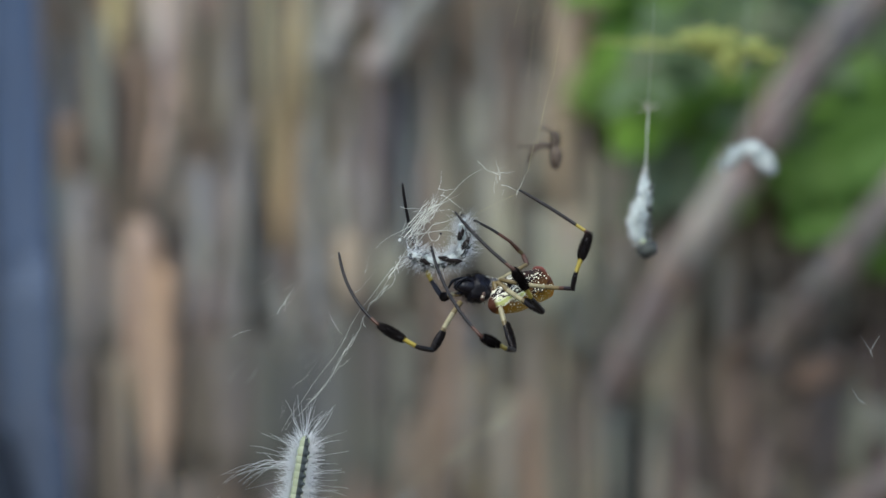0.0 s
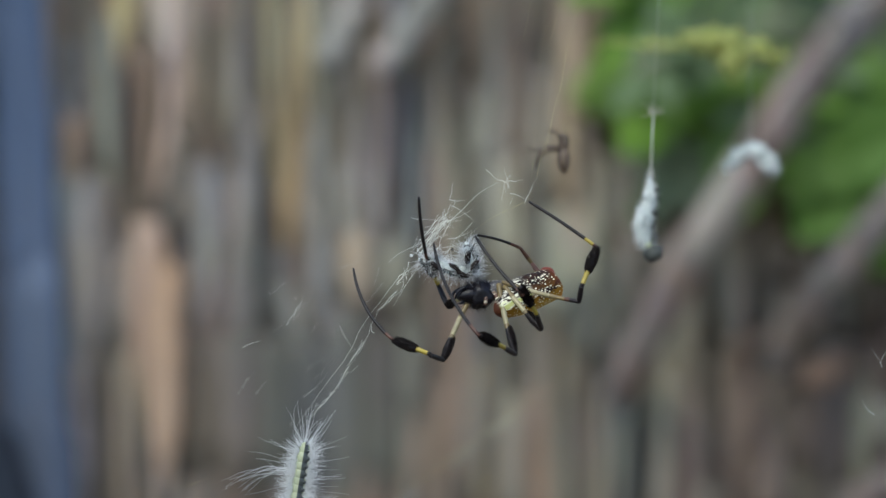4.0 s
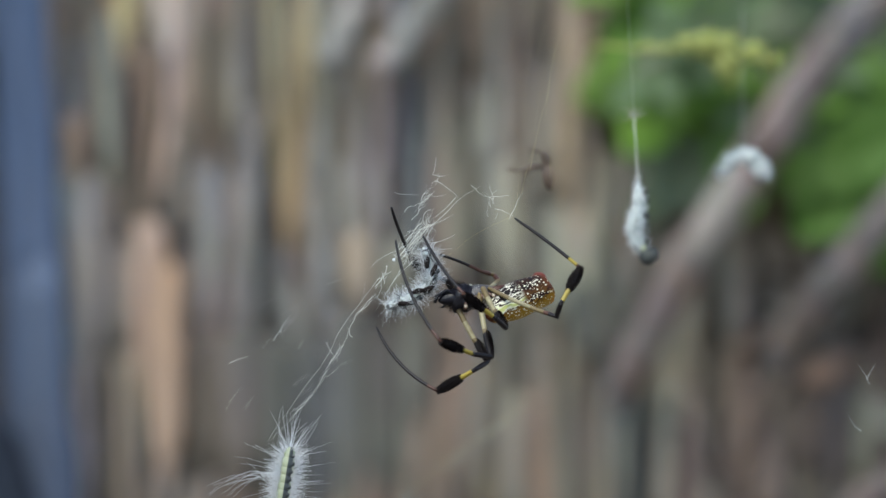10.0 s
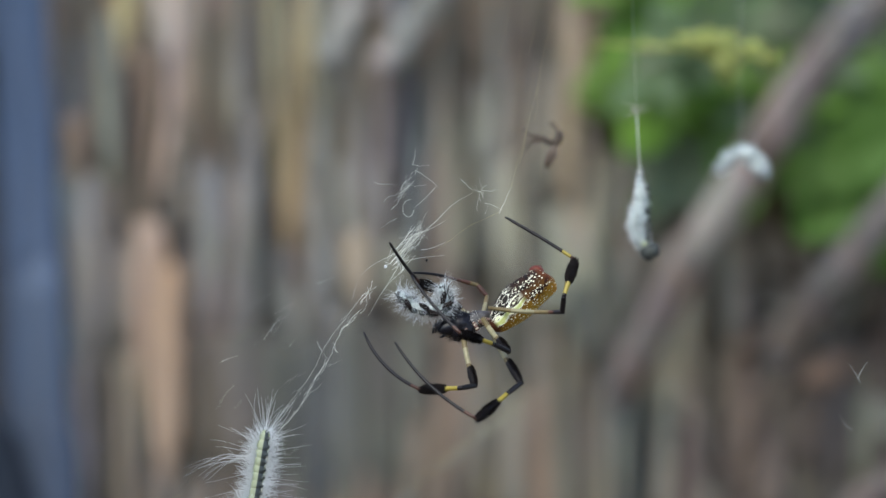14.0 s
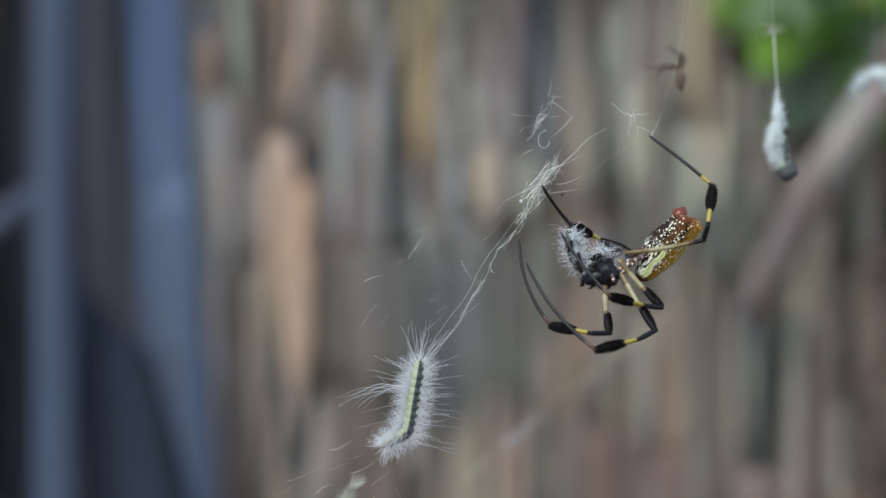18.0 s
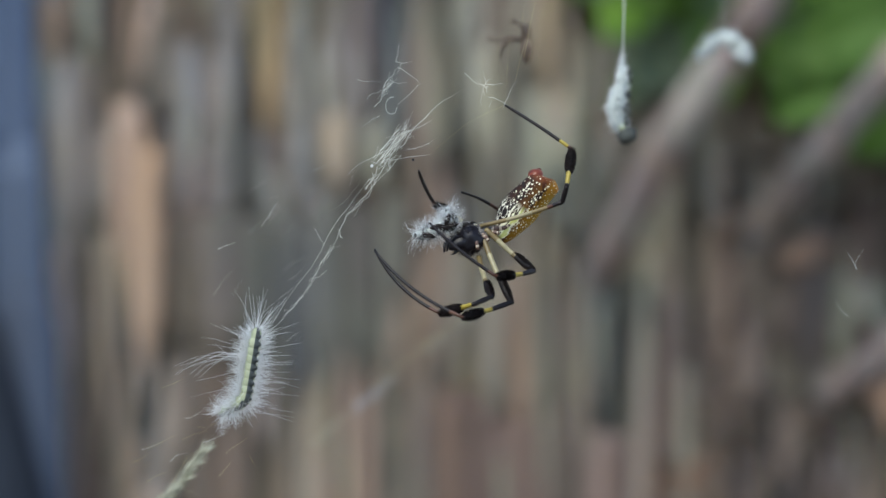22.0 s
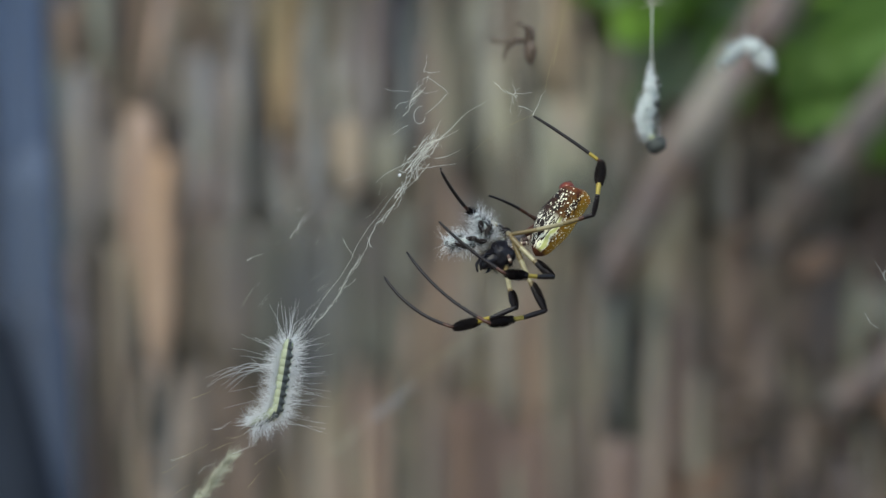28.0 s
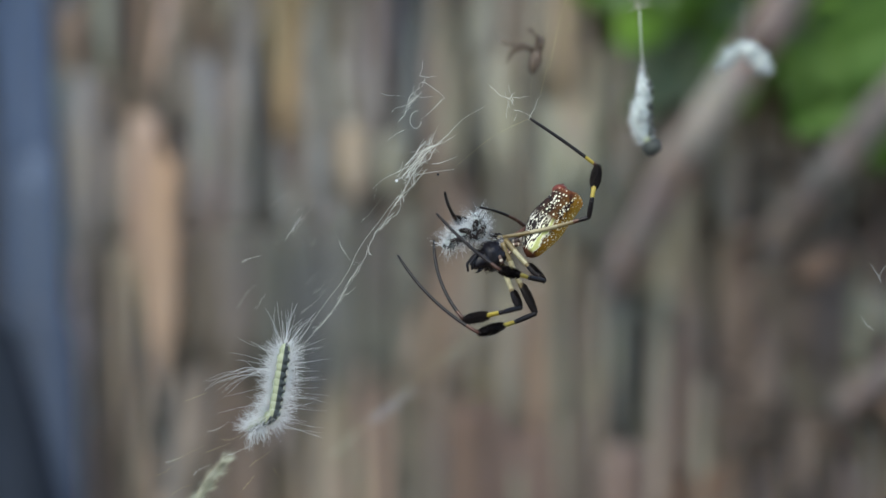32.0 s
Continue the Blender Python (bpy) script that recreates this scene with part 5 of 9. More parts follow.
def build_far_thread():
    """A silk line with bits of fluff behind the spider, out of focus."""
    rng = random.Random(91)
    thing = empty("fluffy_thread", "soft pale thread with caught plant fluff behind the spider", "thread")
    a, b = Vector((0.0278, 0.3600, 1.1312)), Vector((-0.0475, 0.3600, 1.0700))
    part("thread", strand(rng, a, b, 0.00018, 0.03, 0.01, 14, 5), SILK_GOLD, thing)
    for f in (0.1, 0.28, 0.62, 0.68, 0.74, 0.9):
        c = a.lerp(b, f)
        tri = ([], [], [])
        for k in range(26):
            p = c + (b - a).normalized() * rng.gauss(0, 0.0035)
            d = Vector((rng.gauss(0, 1), rng.gauss(0, 1), rng.gauss(0, 1))).normalized() * rng.uniform(0.002, 0.005)
            strand(rng, p, p + d, 0.00016, 0.1, 0.1, 4, 3, tri)
        part("fluff", tri, FLUFF if 0.5 < f < 0.8 else SEED, thing)
    part("anchor_thread", strand(rng, a, (0.42, 1.34, 1.45), 0.00004, 0, 0, 5, 4), SILK_GOLD, thing)
    part("anchor_thread", strand(rng, b, (-0.2, 1.34, 0.7), 0.00004, 0, 0, 5, 4), SILK_GOLD, thing)


build_far_thread()


# ---- wrapped prey ----
hanging_prey = empty("hanging_prey", "caterpillar wrapped in white silk hanging on a thread", "wrapped prey")


def knobbly(rng, path, rough=0.22, sides=18, freq=420.0):
    """A lumpy body along a path of (x, z, radius), with folds and dents."""
    n = 34
    seed = Vector((rng.uniform(0, 50), rng.uniform(0, 50), rng.uniform(0, 50)))
    verts, faces = [], []
    for k in range(n + 1):
        f = k / n * (len(path) - 1)
        i = min(int(f), len(path) - 2)
        g = f - i
        g = g * g * (3 - 2 * g)
        x, z, r = (a + (c - a) * g for a, c in zip(path[i], path[i + 1]))
        dx, dz = path[i + 1][0] - path[i][0], path[i + 1][1] - path[i][1]
        ln = math.hypot(dx, dz)
        side = Vector((-dz / ln, 0, dx / ln))
        for s in range(sides):
            a = 2 * math.pi * s / sides
            n_out = side * math.cos(a) + Vector((0, 0.9 * math.sin(a), 0))
            p = Vector((x, 0, z))
            q = p + n_out * r
            verts.append(p + n_out * r * (1 + rough * noise.noise(q * freq + seed) + 0.4 * rough * noise.noise(q * freq * 2.7 + seed)))
    for k in range(n):
        for s in range(sides):
            a, c = k * sides + s, k * sides + (s + 1) % sides
            faces.append((a, c, c + sides, a + sides))
    faces.append(tuple(range(sides - 1, -1, -1)))
    faces.append(tuple(range(n * sides, (n + 1) * sides)))
    return verts, faces, [0] * len(faces)


def build_prey():
    rng = random.Random(101)
    body = knobbly(rng, [(0, 0.0015, 0.0003), (-0.0001, -0.0015, 0.0011), (0.0004, -0.0045, 0.0023), (0.0003, -0.0078, 0.0022), (-0.001, -0.0115, 0.0032), (-0.0013, -0.0155, 0.0034), (-0.0007, -0.0192, 0.003), (0.0002, -0.0222, 0.0025), (0.0008, -0.0235, 0.0014)])
    part("wrapping", body, WRAP, hanging_prey, "lumpy white silk wrapping")
    part("husk", moved(lump(rng, (0.0034, 0.003, 0.0028), 0.2, 12, 12, 2.0), pose(0.0024, -0.0012, -0.0246, 0, -25, 0)), WRAP_DARK, hanging_prey, "dark end of the caterpillar")
    for x, y, z, r in ((0.0024, -0.0012, -0.0036, 0.0011), (0.0027, -0.001, -0.006, 0.0008), (0.0022, -0.0018, -0.0112, 0.0011), (0.0023, -0.0016, -0.0142, 0.0009), (0.0021, -0.0014, -0.0172, 0.0013), (0.0012, -0.0026, -0.0158, 0.0007), (0.0018, -0.0016, -0.02, 0.0011), (-0.0012, -0.0032, -0.0128, 0.0005)):
        part("dark_spot", moved(lump(rng, (r * 0.8, r * 0.7, r * 1.2), 0.4, 8, 8), pose(x, y, z, 0, rng.uniform(-30, 30), 0)), WRAP_DARK, hanging_prey)
    part("larva_flank", moved(lump(rng, (0.0013, 0.0008, 0.0012), 0.3, 8, 10), pose(0.0006, -0.002, -0.0222, 0, -20, 0)), LARVA_GREEN, hanging_prey, "yellowish bit of the caterpillar's side")
    tri = ([], [], [])
    for k in range(420):
        v = body[0][rng.randrange(len(body[0]))]
        out = Vector((v.x, v.y, rng.gauss(0, 0.002))).normalized()
        strand(rng, v, v + out * rng.uniform(0.0006, 0.0018) + Vector((0, 0, rng.gauss(0, 0.0012))), 0.00009, 0.1, 0.1, 5, 3, tri)
    part("loose_hair", tri, HAIR, hanging_prey, "fuzz of loose white hairs")
    part("thread", tube([(0, 0, 0.001), (0.0002, 0, 0.004), (0.0001, 0, 0.012), (0, 0, 0.022)], [0.0005, 0.0002, 0.00015, 0.00018], 7), SILK, hanging_prey, "twisted white silk thread")
    tri = ([], [], [])
    for k in range(40):
        p = Vector((rng.gauss(0, 0.001), rng.gauss(0, 0.0006), 0.0225 + rng.gauss(0, 0.0008)))
        strand(rng, p, p + Vector((rng.gauss(0, 0.0018), rng.gauss(0, 0.001), rng.gauss(0, 0.0008))), 0.00016, 0.1, 0.1, 4, 3, tri)
    part("fluff", tri, SEED, hanging_prey, "pale bit of debris")
    part("upper_thread", tube([(0, 0, 0.022), (0.003, 0.05, 0.3)], [0.00004, 0.00004], 5), SILK, hanging_prey)


build_prey()


def build_lump():
    rng = random.Random(103)
    thing = empty("wrapped_bundle", "bent bundle of white silk-wrapped prey before the branch", "wrapped prey", place=(0.1134, 0.2500, 1.2336))
    body = knobbly(rng, [(-0.0092, -0.005, 0.0012), (-0.0075, -0.0035, 0.0024), (-0.004, 0.0003, 0.003), (0, 0.0034, 0.0024), (0.0032, 0.0018, 0.0034), (0.0062, -0.0016, 0.0036), (0.0084, -0.0046, 0.003), (0.01, -0.0068, 0.0012)], 0.55)
    part("wrapping", body, WRAP, thing, "creased grey-white silk wrapping")
    tri = ([], [], [])
    for k in range(300):
        v = body[0][rng.randrange(len(body[0]))]
        n = Vector((rng.gauss(0, 1), rng.gauss(0, 1), rng.gauss(0, 1))).normalized()
        strand(rng, v, v + n * rng.uniform(0.0012, 0.0026), 0.00011, 0.1, 0.1, 4, 3, tri)
    part("loose_silk", tri, HAIR, thing, "fuzz of loose white silk")
    for b in ((0.01, 0.1, 0.2), (0.1, 0.3, 0.1)):
        part("thread", tube([(0, 0, 0), b], [0.00007, 0.00007], 4), SILK, thing)


build_lump()


# ---- the small spider ----
small_spider = empty("small_spider", "small brown spider crawling on the web", "spider")


def build_small():
    rng = random.Random(107)
    part("abdomen", moved(lump(rng, (0.0018, 0.0017, 0.0045), 0.08, 12, 12), pose(0, 0, -0.0024)), MALE_BROWN, small_spider)
    part("cephalothorax", moved(lump(rng, (0.0015, 0.0015, 0.003), 0.08, 12, 12), pose(0, 0, 0.0034)), MALE_BROWN, small_spider)
    # long forelegs reach out sideways, one pair bends at the knee, the others lie close to the body
    for s in (-1, 1):
        y = s * 0.0006
        paths = (
            [(-0.0008, y, 0.0014), (-0.0055, y * 3, 0.0016 + s * 0.0004), (-0.0098, y * 4, 0.0004), (-0.0135, y * 4, 0.0012 + s * 0.0006)],
            [(-0.0008, y, 0.0008), (-0.005, y * 3, 0.0006), (-0.0082, y * 4, -0.0012 - s * 0.0006), (-0.0092, y * 4, -0.005 - s * 0.0008)],
            [(-0.0004, y, 0.003), (-0.0014, y * 3, 0.0058), (-0.0038, y * 4, 0.0072 + s * 0.0005), (-0.0056, y * 4, 0.0066)],
            [(0.0008, y, 0.0002), (0.0017, y * 3, -0.0022), (0.0012, y * 3, -0.0052), (0.0004, y * 3, -0.0074)])
        for path in paths:
            part("leg", tube(path, [0.0006, 0.0005, 0.00042, 0.0002], 7), MALE_BROWN, small_spider)


build_small()


def motions():
    walk(spider, [
        (0, pose(.01899,0,1.21482)), (.5, pose(.01649,0,1.21543)), (1, pose(.01689,0,1.21592)),
        (1.5, pose(.01654,0,1.2157)), (2, pose(.01907,0,1.21452)), (2.5, pose(.02087,0,1.21303)),
        (3, pose(.01952,0,1.21286)), (3.5, pose(.02071,0,1.21192)), (5.5, pose(.02202,0,1.21366)),
        (6, pose(.02137,0,1.21373)), (6.5, pose(.02131,0,1.21308)), (7, pose(.01964,0,1.21306)),
        (7.5, pose(.02104,0,1.21009)), (8, pose(.02072,0,1.21117)), (8.5, pose(.02098,0,1.21071)),
        (9, pose(.02109,0,1.20948)), (9.5, pose(.02048,0,1.2102)), (10, pose(.02127,0,1.20957)),
        (10.5, pose(.02304,0,1.21012)), (11, pose(.02521,0,1.20915)), (11.5, pose(.02046,0,1.20898)),
        (12, pose(.02249,0,1.2083)), (12.5, pose(.0216,0,1.20831)), (13, pose(.01952,0,1.20826)),
        (13.5, pose(.02041,0,1.20809)), (14, pose(.01926,0,1.20862)), (14.5, pose(.02152,0,1.20735)),
        (15, pose(.02358,0,1.20719)), (15.5, pose(.02449,0,1.2074)), (17.5, pose(.02296,0,1.20825)),
        (18, pose(.02232,0,1.21014)), (18.5, pose(.02229,0,1.20902)), (19, pose(.02207,0,1.20913)),
        (19.5, pose(.0219,0,1.20954)), (20, pose(.02264,0,1.2088)), (20.5, pose(.02241,0,1.20849)),
        (21, pose(.0227,0,1.20797)), (21.5, pose(.02371,0,1.2085)), (22, pose(.02358,0,1.20891)),
        (22.5, pose(.02515,0,1.20851)), (23, pose(.02431,0,1.20905)), (23.5, pose(.0254,0,1.20772)),
        (24, pose(.02486,0,1.20863)), (24.5, pose(.0252,0,1.20823)), (25, pose(.02417,0,1.20812)),
        (25.5, pose(.02318,0,1.20851)), (27.5, pose(.02501,0,1.20745)), (28, pose(.02394,0,1.20784)),
        (28.5, pose(.0247,0,1.20772)), (29, pose(.02563,0,1.20774)), (29.5, pose(.02612,0,1.20747)),
        (30, pose(.02468,0,1.20754)), (30.5, pose(.02467,0,1.20798)), (31, pose(.02447,0,1.20825)),
        (31.5, pose(.02591,0,1.20772)), (32, pose(.02448,0,1.20839))])
    walk(leg_a['femur'], [
        (0, pose(-.00617,-.0015,-.02673,-144,83,180)), (1, pose(-.00668,-.0015,-.02537,-146.1,80,180)), (2, pose(-.00702,-.0015,-.02554,-145.9,80.5,180)),
        (3, pose(-.0077,-.0015,-.02349,-150.3,74.9,180)), (6, pose(-.00888,-.0015,-.02536,-151.2,78.6,180)), (7, pose(-.00888,-.0015,-.02416,-153.3,77.6,180)),
        (8, pose(-.00701,-.0015,-.02212,-147.2,73.7,180)), (9, pose(-.00905,-.0015,-.0211,-148,68.4,180)), (10, pose(-.0082,-.0015,-.02076,-144.8,67.6,-180)),
        (11, pose(-.00923,-.0015,-.02382,-154.5,79,180)), (11.5, pose(-.00752,-.0015,-.02875,-146.3,87.8,-180)), (12, pose(-.00599,-.0015,-.02739,-141.4,83.9,180)),
        (13, pose(-.00513,-.0015,-.02756,-143.7,87.2,180)), (14, pose(-.0053,-.0015,-.02705,-145,87.6,180)), (15, pose(-.00582,-.0015,-.02824,27.9,89.4,0)),
        (18, pose(-.00795,-.0015,-.03481,26.3,79.7,0)), (19, pose(-.00577,-.0015,-.03484,31.3,77.8,0)), (20, pose(-.00507,-.0015,-.03704,30.4,70.8,0)),
        (21, pose(-.00869,-.0015,-.03645,15.6,72.2,0)), (22, pose(-.00733,-.0015,-.03638,16.8,73.2,0)), (23, pose(-.00852,-.0015,-.03451,14.8,79.3,0)),
        (24, pose(-.00784,-.0015,-.03554,17.2,76.7,0)), (25, pose(-.00784,-.0015,-.03503,18,77.8,0)), (28, pose(-.00683,-.0015,-.03554,19.1,75.7,0)),
        (30, pose(-.00768,-.0015,-.03537,8.1,76.7,0)), (32, pose(-.00784,-.0015,-.03588,8.1,76.7,0))])
    walk(leg_a['patella'], [
        (0, pose(.01484,-.0169,-.02931,40.6,9.3,0)), (1, pose(.01474,-.01614,-.02916,38.6,4.7,0)), (2, pose(.01438,-.01618,-.02913,38.2,6.9,0)),
        (3, pose(.01429,-.01451,-.02943,35.1,6.7,0)), (6, pose(.01371,-.01417,-.02989,26.8,10.8,0)), (7, pose(.01411,-.01331,-.02922,34.9,7,0)),
        (8, pose(.01417,-.01574,-.0283,39.7,11.9,0)), (9, pose(.0117,-.01543,-.02929,36,20.9,0)), (10, pose(.01165,-.01665,-.02893,40.8,17.1,0)),
        (11, pose(.01407,-.01284,-.02834,26.7,10.7,0)), (11.5, pose(.01434,-.0161,-.0296,33.1,20.1,0)), (12, pose(.0144,-.01785,-.02956,36.9,11.5,0)),
        (13, pose(.01603,-.01708,-.02859,38.6,2.7,0)), (14, pose(.01623,-.01661,-.02795,32.2,4.9,0)), (15, pose(.01743,-.0138,-.02798,37.9,7,0)),
        (18, pose(.01527,-.01316,-.0306,28.7,14.9,0)), (19, pose(.01621,-.01518,-.03008,29.6,12.8,0)), (20, pose(.01639,-.01486,-.02956,26.9,23.2,0)),
        (21, pose(.01565,-.00866,-.02862,28.6,25.9,0)), (22, pose(.01698,-.00917,-.02906,24.6,14.5,0)), (23, pose(.01668,-.00829,-.02976,25.7,12.6,0)),
        (24, pose(.01679,-.00934,-.02973,0,14,0)), (25, pose(.01678,-.00968,-.02972,15.8,12.2,0)), (28, pose(.01737,-.01013,-.02937,15.8,12.1,0)),
        (30, pose(.01798,-.00527,-.02932,17.1,10.2,0)), (32, pose(.01783,-.00527,-.02983,18.1,8.4,0))])
    walk(leg_a['tibia'], [
        (0, pose(.0155,-.0204,-.02527,-5.1,19.2,0)), (1, pose(.01509,-.0195,-.02496,-17.6,23.9,0)), (2, pose(.01488,-.01951,-.02492,-8.2,22.6,0)),
        (3, pose(.01481,-.01761,-.02504,-13.4,22.5,0)), (6, pose(.01462,-.0166,-.02517,-20.8,25.4,0)), (7, pose(.01465,-.01642,-.02481,-20.8,25.4,0)),
        (8, pose(.01503,-.01919,-.02423,-21.7,24.7,0)), (9, pose(.01325,-.01861,-.02521,-18,27.4,0)), (10, pose(.01285,-.02019,-.02502,-23.5,30.5,0)),
        (11, pose(.01496,-.01527,-.02359,-28.4,19.4,0)), (11.5, pose(.01589,-.01904,-.02536,-24.8,19.4,0)), (12, pose(.01526,-.02109,-.02532,-24.8,19.4,0)),
        (13, pose(.01623,-.02046,-.02435,-24.8,19.3,0)), (14, pose(.01662,-.01949,-.02339,-29,18.4,0)), (15, pose(.01795,-.01713,-.02373,-30.5,15.5,0)),
        (18, pose(.01648,-.01575,-.02603,-28.2,8.8,0)), (19, pose(.01725,-.01785,-.0255,-35.1,10.8,0)), (20, pose(.01828,-.01729,-.02516,-25.4,6.1,0)),
        (21, pose(.01772,-.01124,-.02436,-32.2,10.4,0)), (22, pose(.01822,-.01143,-.0243,-32.2,10.4,0)), (23, pose(.01774,-.01064,-.02499,-36.1,11.2,0)),
        (24, pose(.01813,-.00934,-.02434,-31.6,12.2,0)), (25, pose(.01788,-.01116,-.02463,-36.1,11.2,0)), (28, pose(.01845,-.0116,-.02429,-36.5,9.7,0)),
        (30, pose(.0189,-.00686,-.02421,-36.2,10.6,0)), (32, pose(.01858,-.00696,-.02471,-38.2,12.7,0))])
    walk(leg_a['metatarsus'], [
        (0, pose(.01974,-.01924,-.01309,-15.1,-57.5,0)), (1, pose(.02014,-.01556,-.01358,-10.6,-56.9,0)), (2, pose(.01983,-.01766,-.01306,-15.1,-57.6,0)),
        (3, pose(.01966,-.01458,-.01333,-15.9,-56.5,0)), (6, pose(.01986,-.01196,-.01413,-11.1,-55,0)), (7, pose(.01989,-.01177,-.01377,-13.2,-55.7,0)),
        (8, pose(.0201,-.01437,-.01323,-13.2,-57.1,0)), (9, pose(.01894,-.01459,-.01422,-16.9,-53.5,0)), (10, pose(.01892,-.01499,-.01472,-14.3,-52.6,0)),
        (11, pose(.01879,-.00905,-.01273,-24.5,-55.8,0)), (11.5, pose(.01981,-.01358,-.01422,-9.9,-54.8,0)), (12, pose(.01919,-.01563,-.0142,-14.6,-54,0)),
        (13, pose(.02013,-.01501,-.01321,-13.2,-57.1,0)), (14, pose(.02022,-.01317,-.01256,-16.5,-58.4,0)), (15, pose(.02095,-.0105,-.01289,-8.2,-58.7,0)),
        (18, pose(.01824,-.00962,-.01471,-19.7,-51.2,0)), (19, pose(.01925,-.01037,-.01504,-10.5,-52.3,0)), (20, pose(.01951,-.01173,-.01351,-16.7,-55.5,0)),
        (21, pose(.01971,-.00427,-.01348,-16.6,-55.6,0)), (22, pose(.02023,-.00446,-.01341,-15,-56.4,0)), (23, pose(.01979,-.00292,-.01461,-12.4,-53.4,0)),
        (24, pose(.02049,-.00246,-.01342,-13.6,-56.6,0)), (25, pose(.01994,-.00343,-.01426,-13,-54.3,0)), (28, pose(.02024,-.00381,-.01392,-12.2,-55.4,0)),
        (30, pose(.02085,.0009,-.01379,-9.8,-56.2,0)), (32, pose(.02085,.00117,-.01464,0,-54.9,0))])
    walk(leg_b['femur'], [
        (0, pose(-.01808,-.0015,-.03353,-152.1,-31,180)), (1, pose(-.01859,-.0015,-.03183,-160.8,-25.7,180)), (2, pose(-.01893,-.0015,-.03098,-155.7,-28,180)),
        (3, pose(-.01876,-.0015,-.03029,-163.3,-23.5,-180)), (6, pose(-.01908,-.0015,-.03097,-167.8,-24.6,180)), (7, pose(-.01908,-.0015,-.03062,-163.9,-13.7,180)),
        (8, pose(-.0184,-.0015,-.02552,180,-9.3,180)), (9, pose(-.01789,-.0015,-.02756,-171.9,-2.7,180)), (10, pose(-.01755,-.0015,-.02671,-169.2,29.7,180)),
        (11, pose(-.01518,-.0015,-.03402,-149.3,14.8,180)), (11.5, pose(-.01262,-.0015,-.03725,-158.9,19.6,180)), (12, pose(-.01449,-.0015,-.03589,-154.9,8.4,180)),
        (13, pose(-.01363,-.0015,-.03402,-157.6,8.3,180)), (14, pose(-.01295,-.0015,-.03555,-143.3,12.8,-180)), (15, pose(-.01092,-.0015,-.03674,-149.1,8.6,180)),
        (18, pose(-.01387,-.0015,-.04365,-143.2,4.8,-180)), (19, pose(-.01086,-.0015,-.04369,-145.7,18.8,-180)), (20, pose(-.00931,-.0015,-.0481,-124.4,10.7,180)),
        (21, pose(-.00954,-.0015,-.04496,-129,15.7,-180)), (22, pose(-.00767,-.0015,-.04575,-129.4,17,-180)), (23, pose(-.00937,-.0015,-.04388,-132.2,12.9,180)),
        (24, pose(-.00699,-.0015,-.0449,-126.2,18.9,180)), (25, pose(-.00835,-.0015,-.04524,-127.5,23.1,-180)), (28, pose(-.00852,-.0015,-.0449,-131.9,11.7,180)),
        (30, pose(-.00852,-.0015,-.04388,-134.9,21.3,180)), (32, pose(-.00783,-.0015,-.04439,-134.9,21.4,180))])
    walk(leg_b['patella'], [
        (0, pose(-.02662,-.01026,-.04773,52.9,-76.6,0)), (1, pose(-.02626,-.00768,-.04781,56.1,-75.4,0)), (2, pose(-.02695,-.00923,-.04606,56.1,-75.4,0)),
        (3, pose(-.02593,-.00689,-.04678,54.5,-68.5,0)), (6, pose(-.02673,-.00547,-.04766,54.6,-68,0)), (7, pose(-.02333,-.00669,-.04811,51.9,-71.7,0)),
        (8, pose(-.02146,-.0015,-.04422,52.6,-76.1,0)), (9, pose(-.01875,-.00416,-.04616,53.7,-86.9,0)), (10, pose(-.00842,-.00502,-.04273,-131.7,-60.5,180)),
        (11, pose(-.0111,-.01097,-.04942,-140.7,-79.9,180)), (11.5, pose(-.00679,-.00818,-.05359,-130.6,-67.8,180)), (12, pose(-.01205,-.00938,-.05252,-135.5,-87,180)),
        (13, pose(-.01115,-.0086,-.05104,50.3,-89,0)), (14, pose(-.00967,-.01257,-.05004,-126.6,-84.3,-180)), (15, pose(-.00854,-.01101,-.05245,-126.7,-86.9,-180)),
        (18, pose(-.01263,-.01254,-.05837,38.7,-87.7,0)), (19, pose(-.00596,-.01189,-.05811,-124.5,-77.8,180)), (20, pose(-.00738,-.01671,-.05834,-123.7,-82.6,180)),
        (21, pose(-.00641,-.01582,-.05612,-142,-65.9,180)), (22, pose(-.00425,-.01573,-.05692,-140.3,-69.3,180)), (23, pose(-.0066,-.01514,-.05595,-162,-72.2,180)),
        (24, pose(-.00345,-.01636,-.05521,-134.8,-67.6,180)), (25, pose(-.00395,-.01611,-.05555,-142.4,-69.8,180)), (28, pose(-.00604,-.01518,-.05694,180,-67,180)),
        (30, pose(-.00381,-.01452,-.05597,-155.6,-67,180)), (32, pose(-.00309,-.01452,-.05648,-141.3,-78.6,180))])
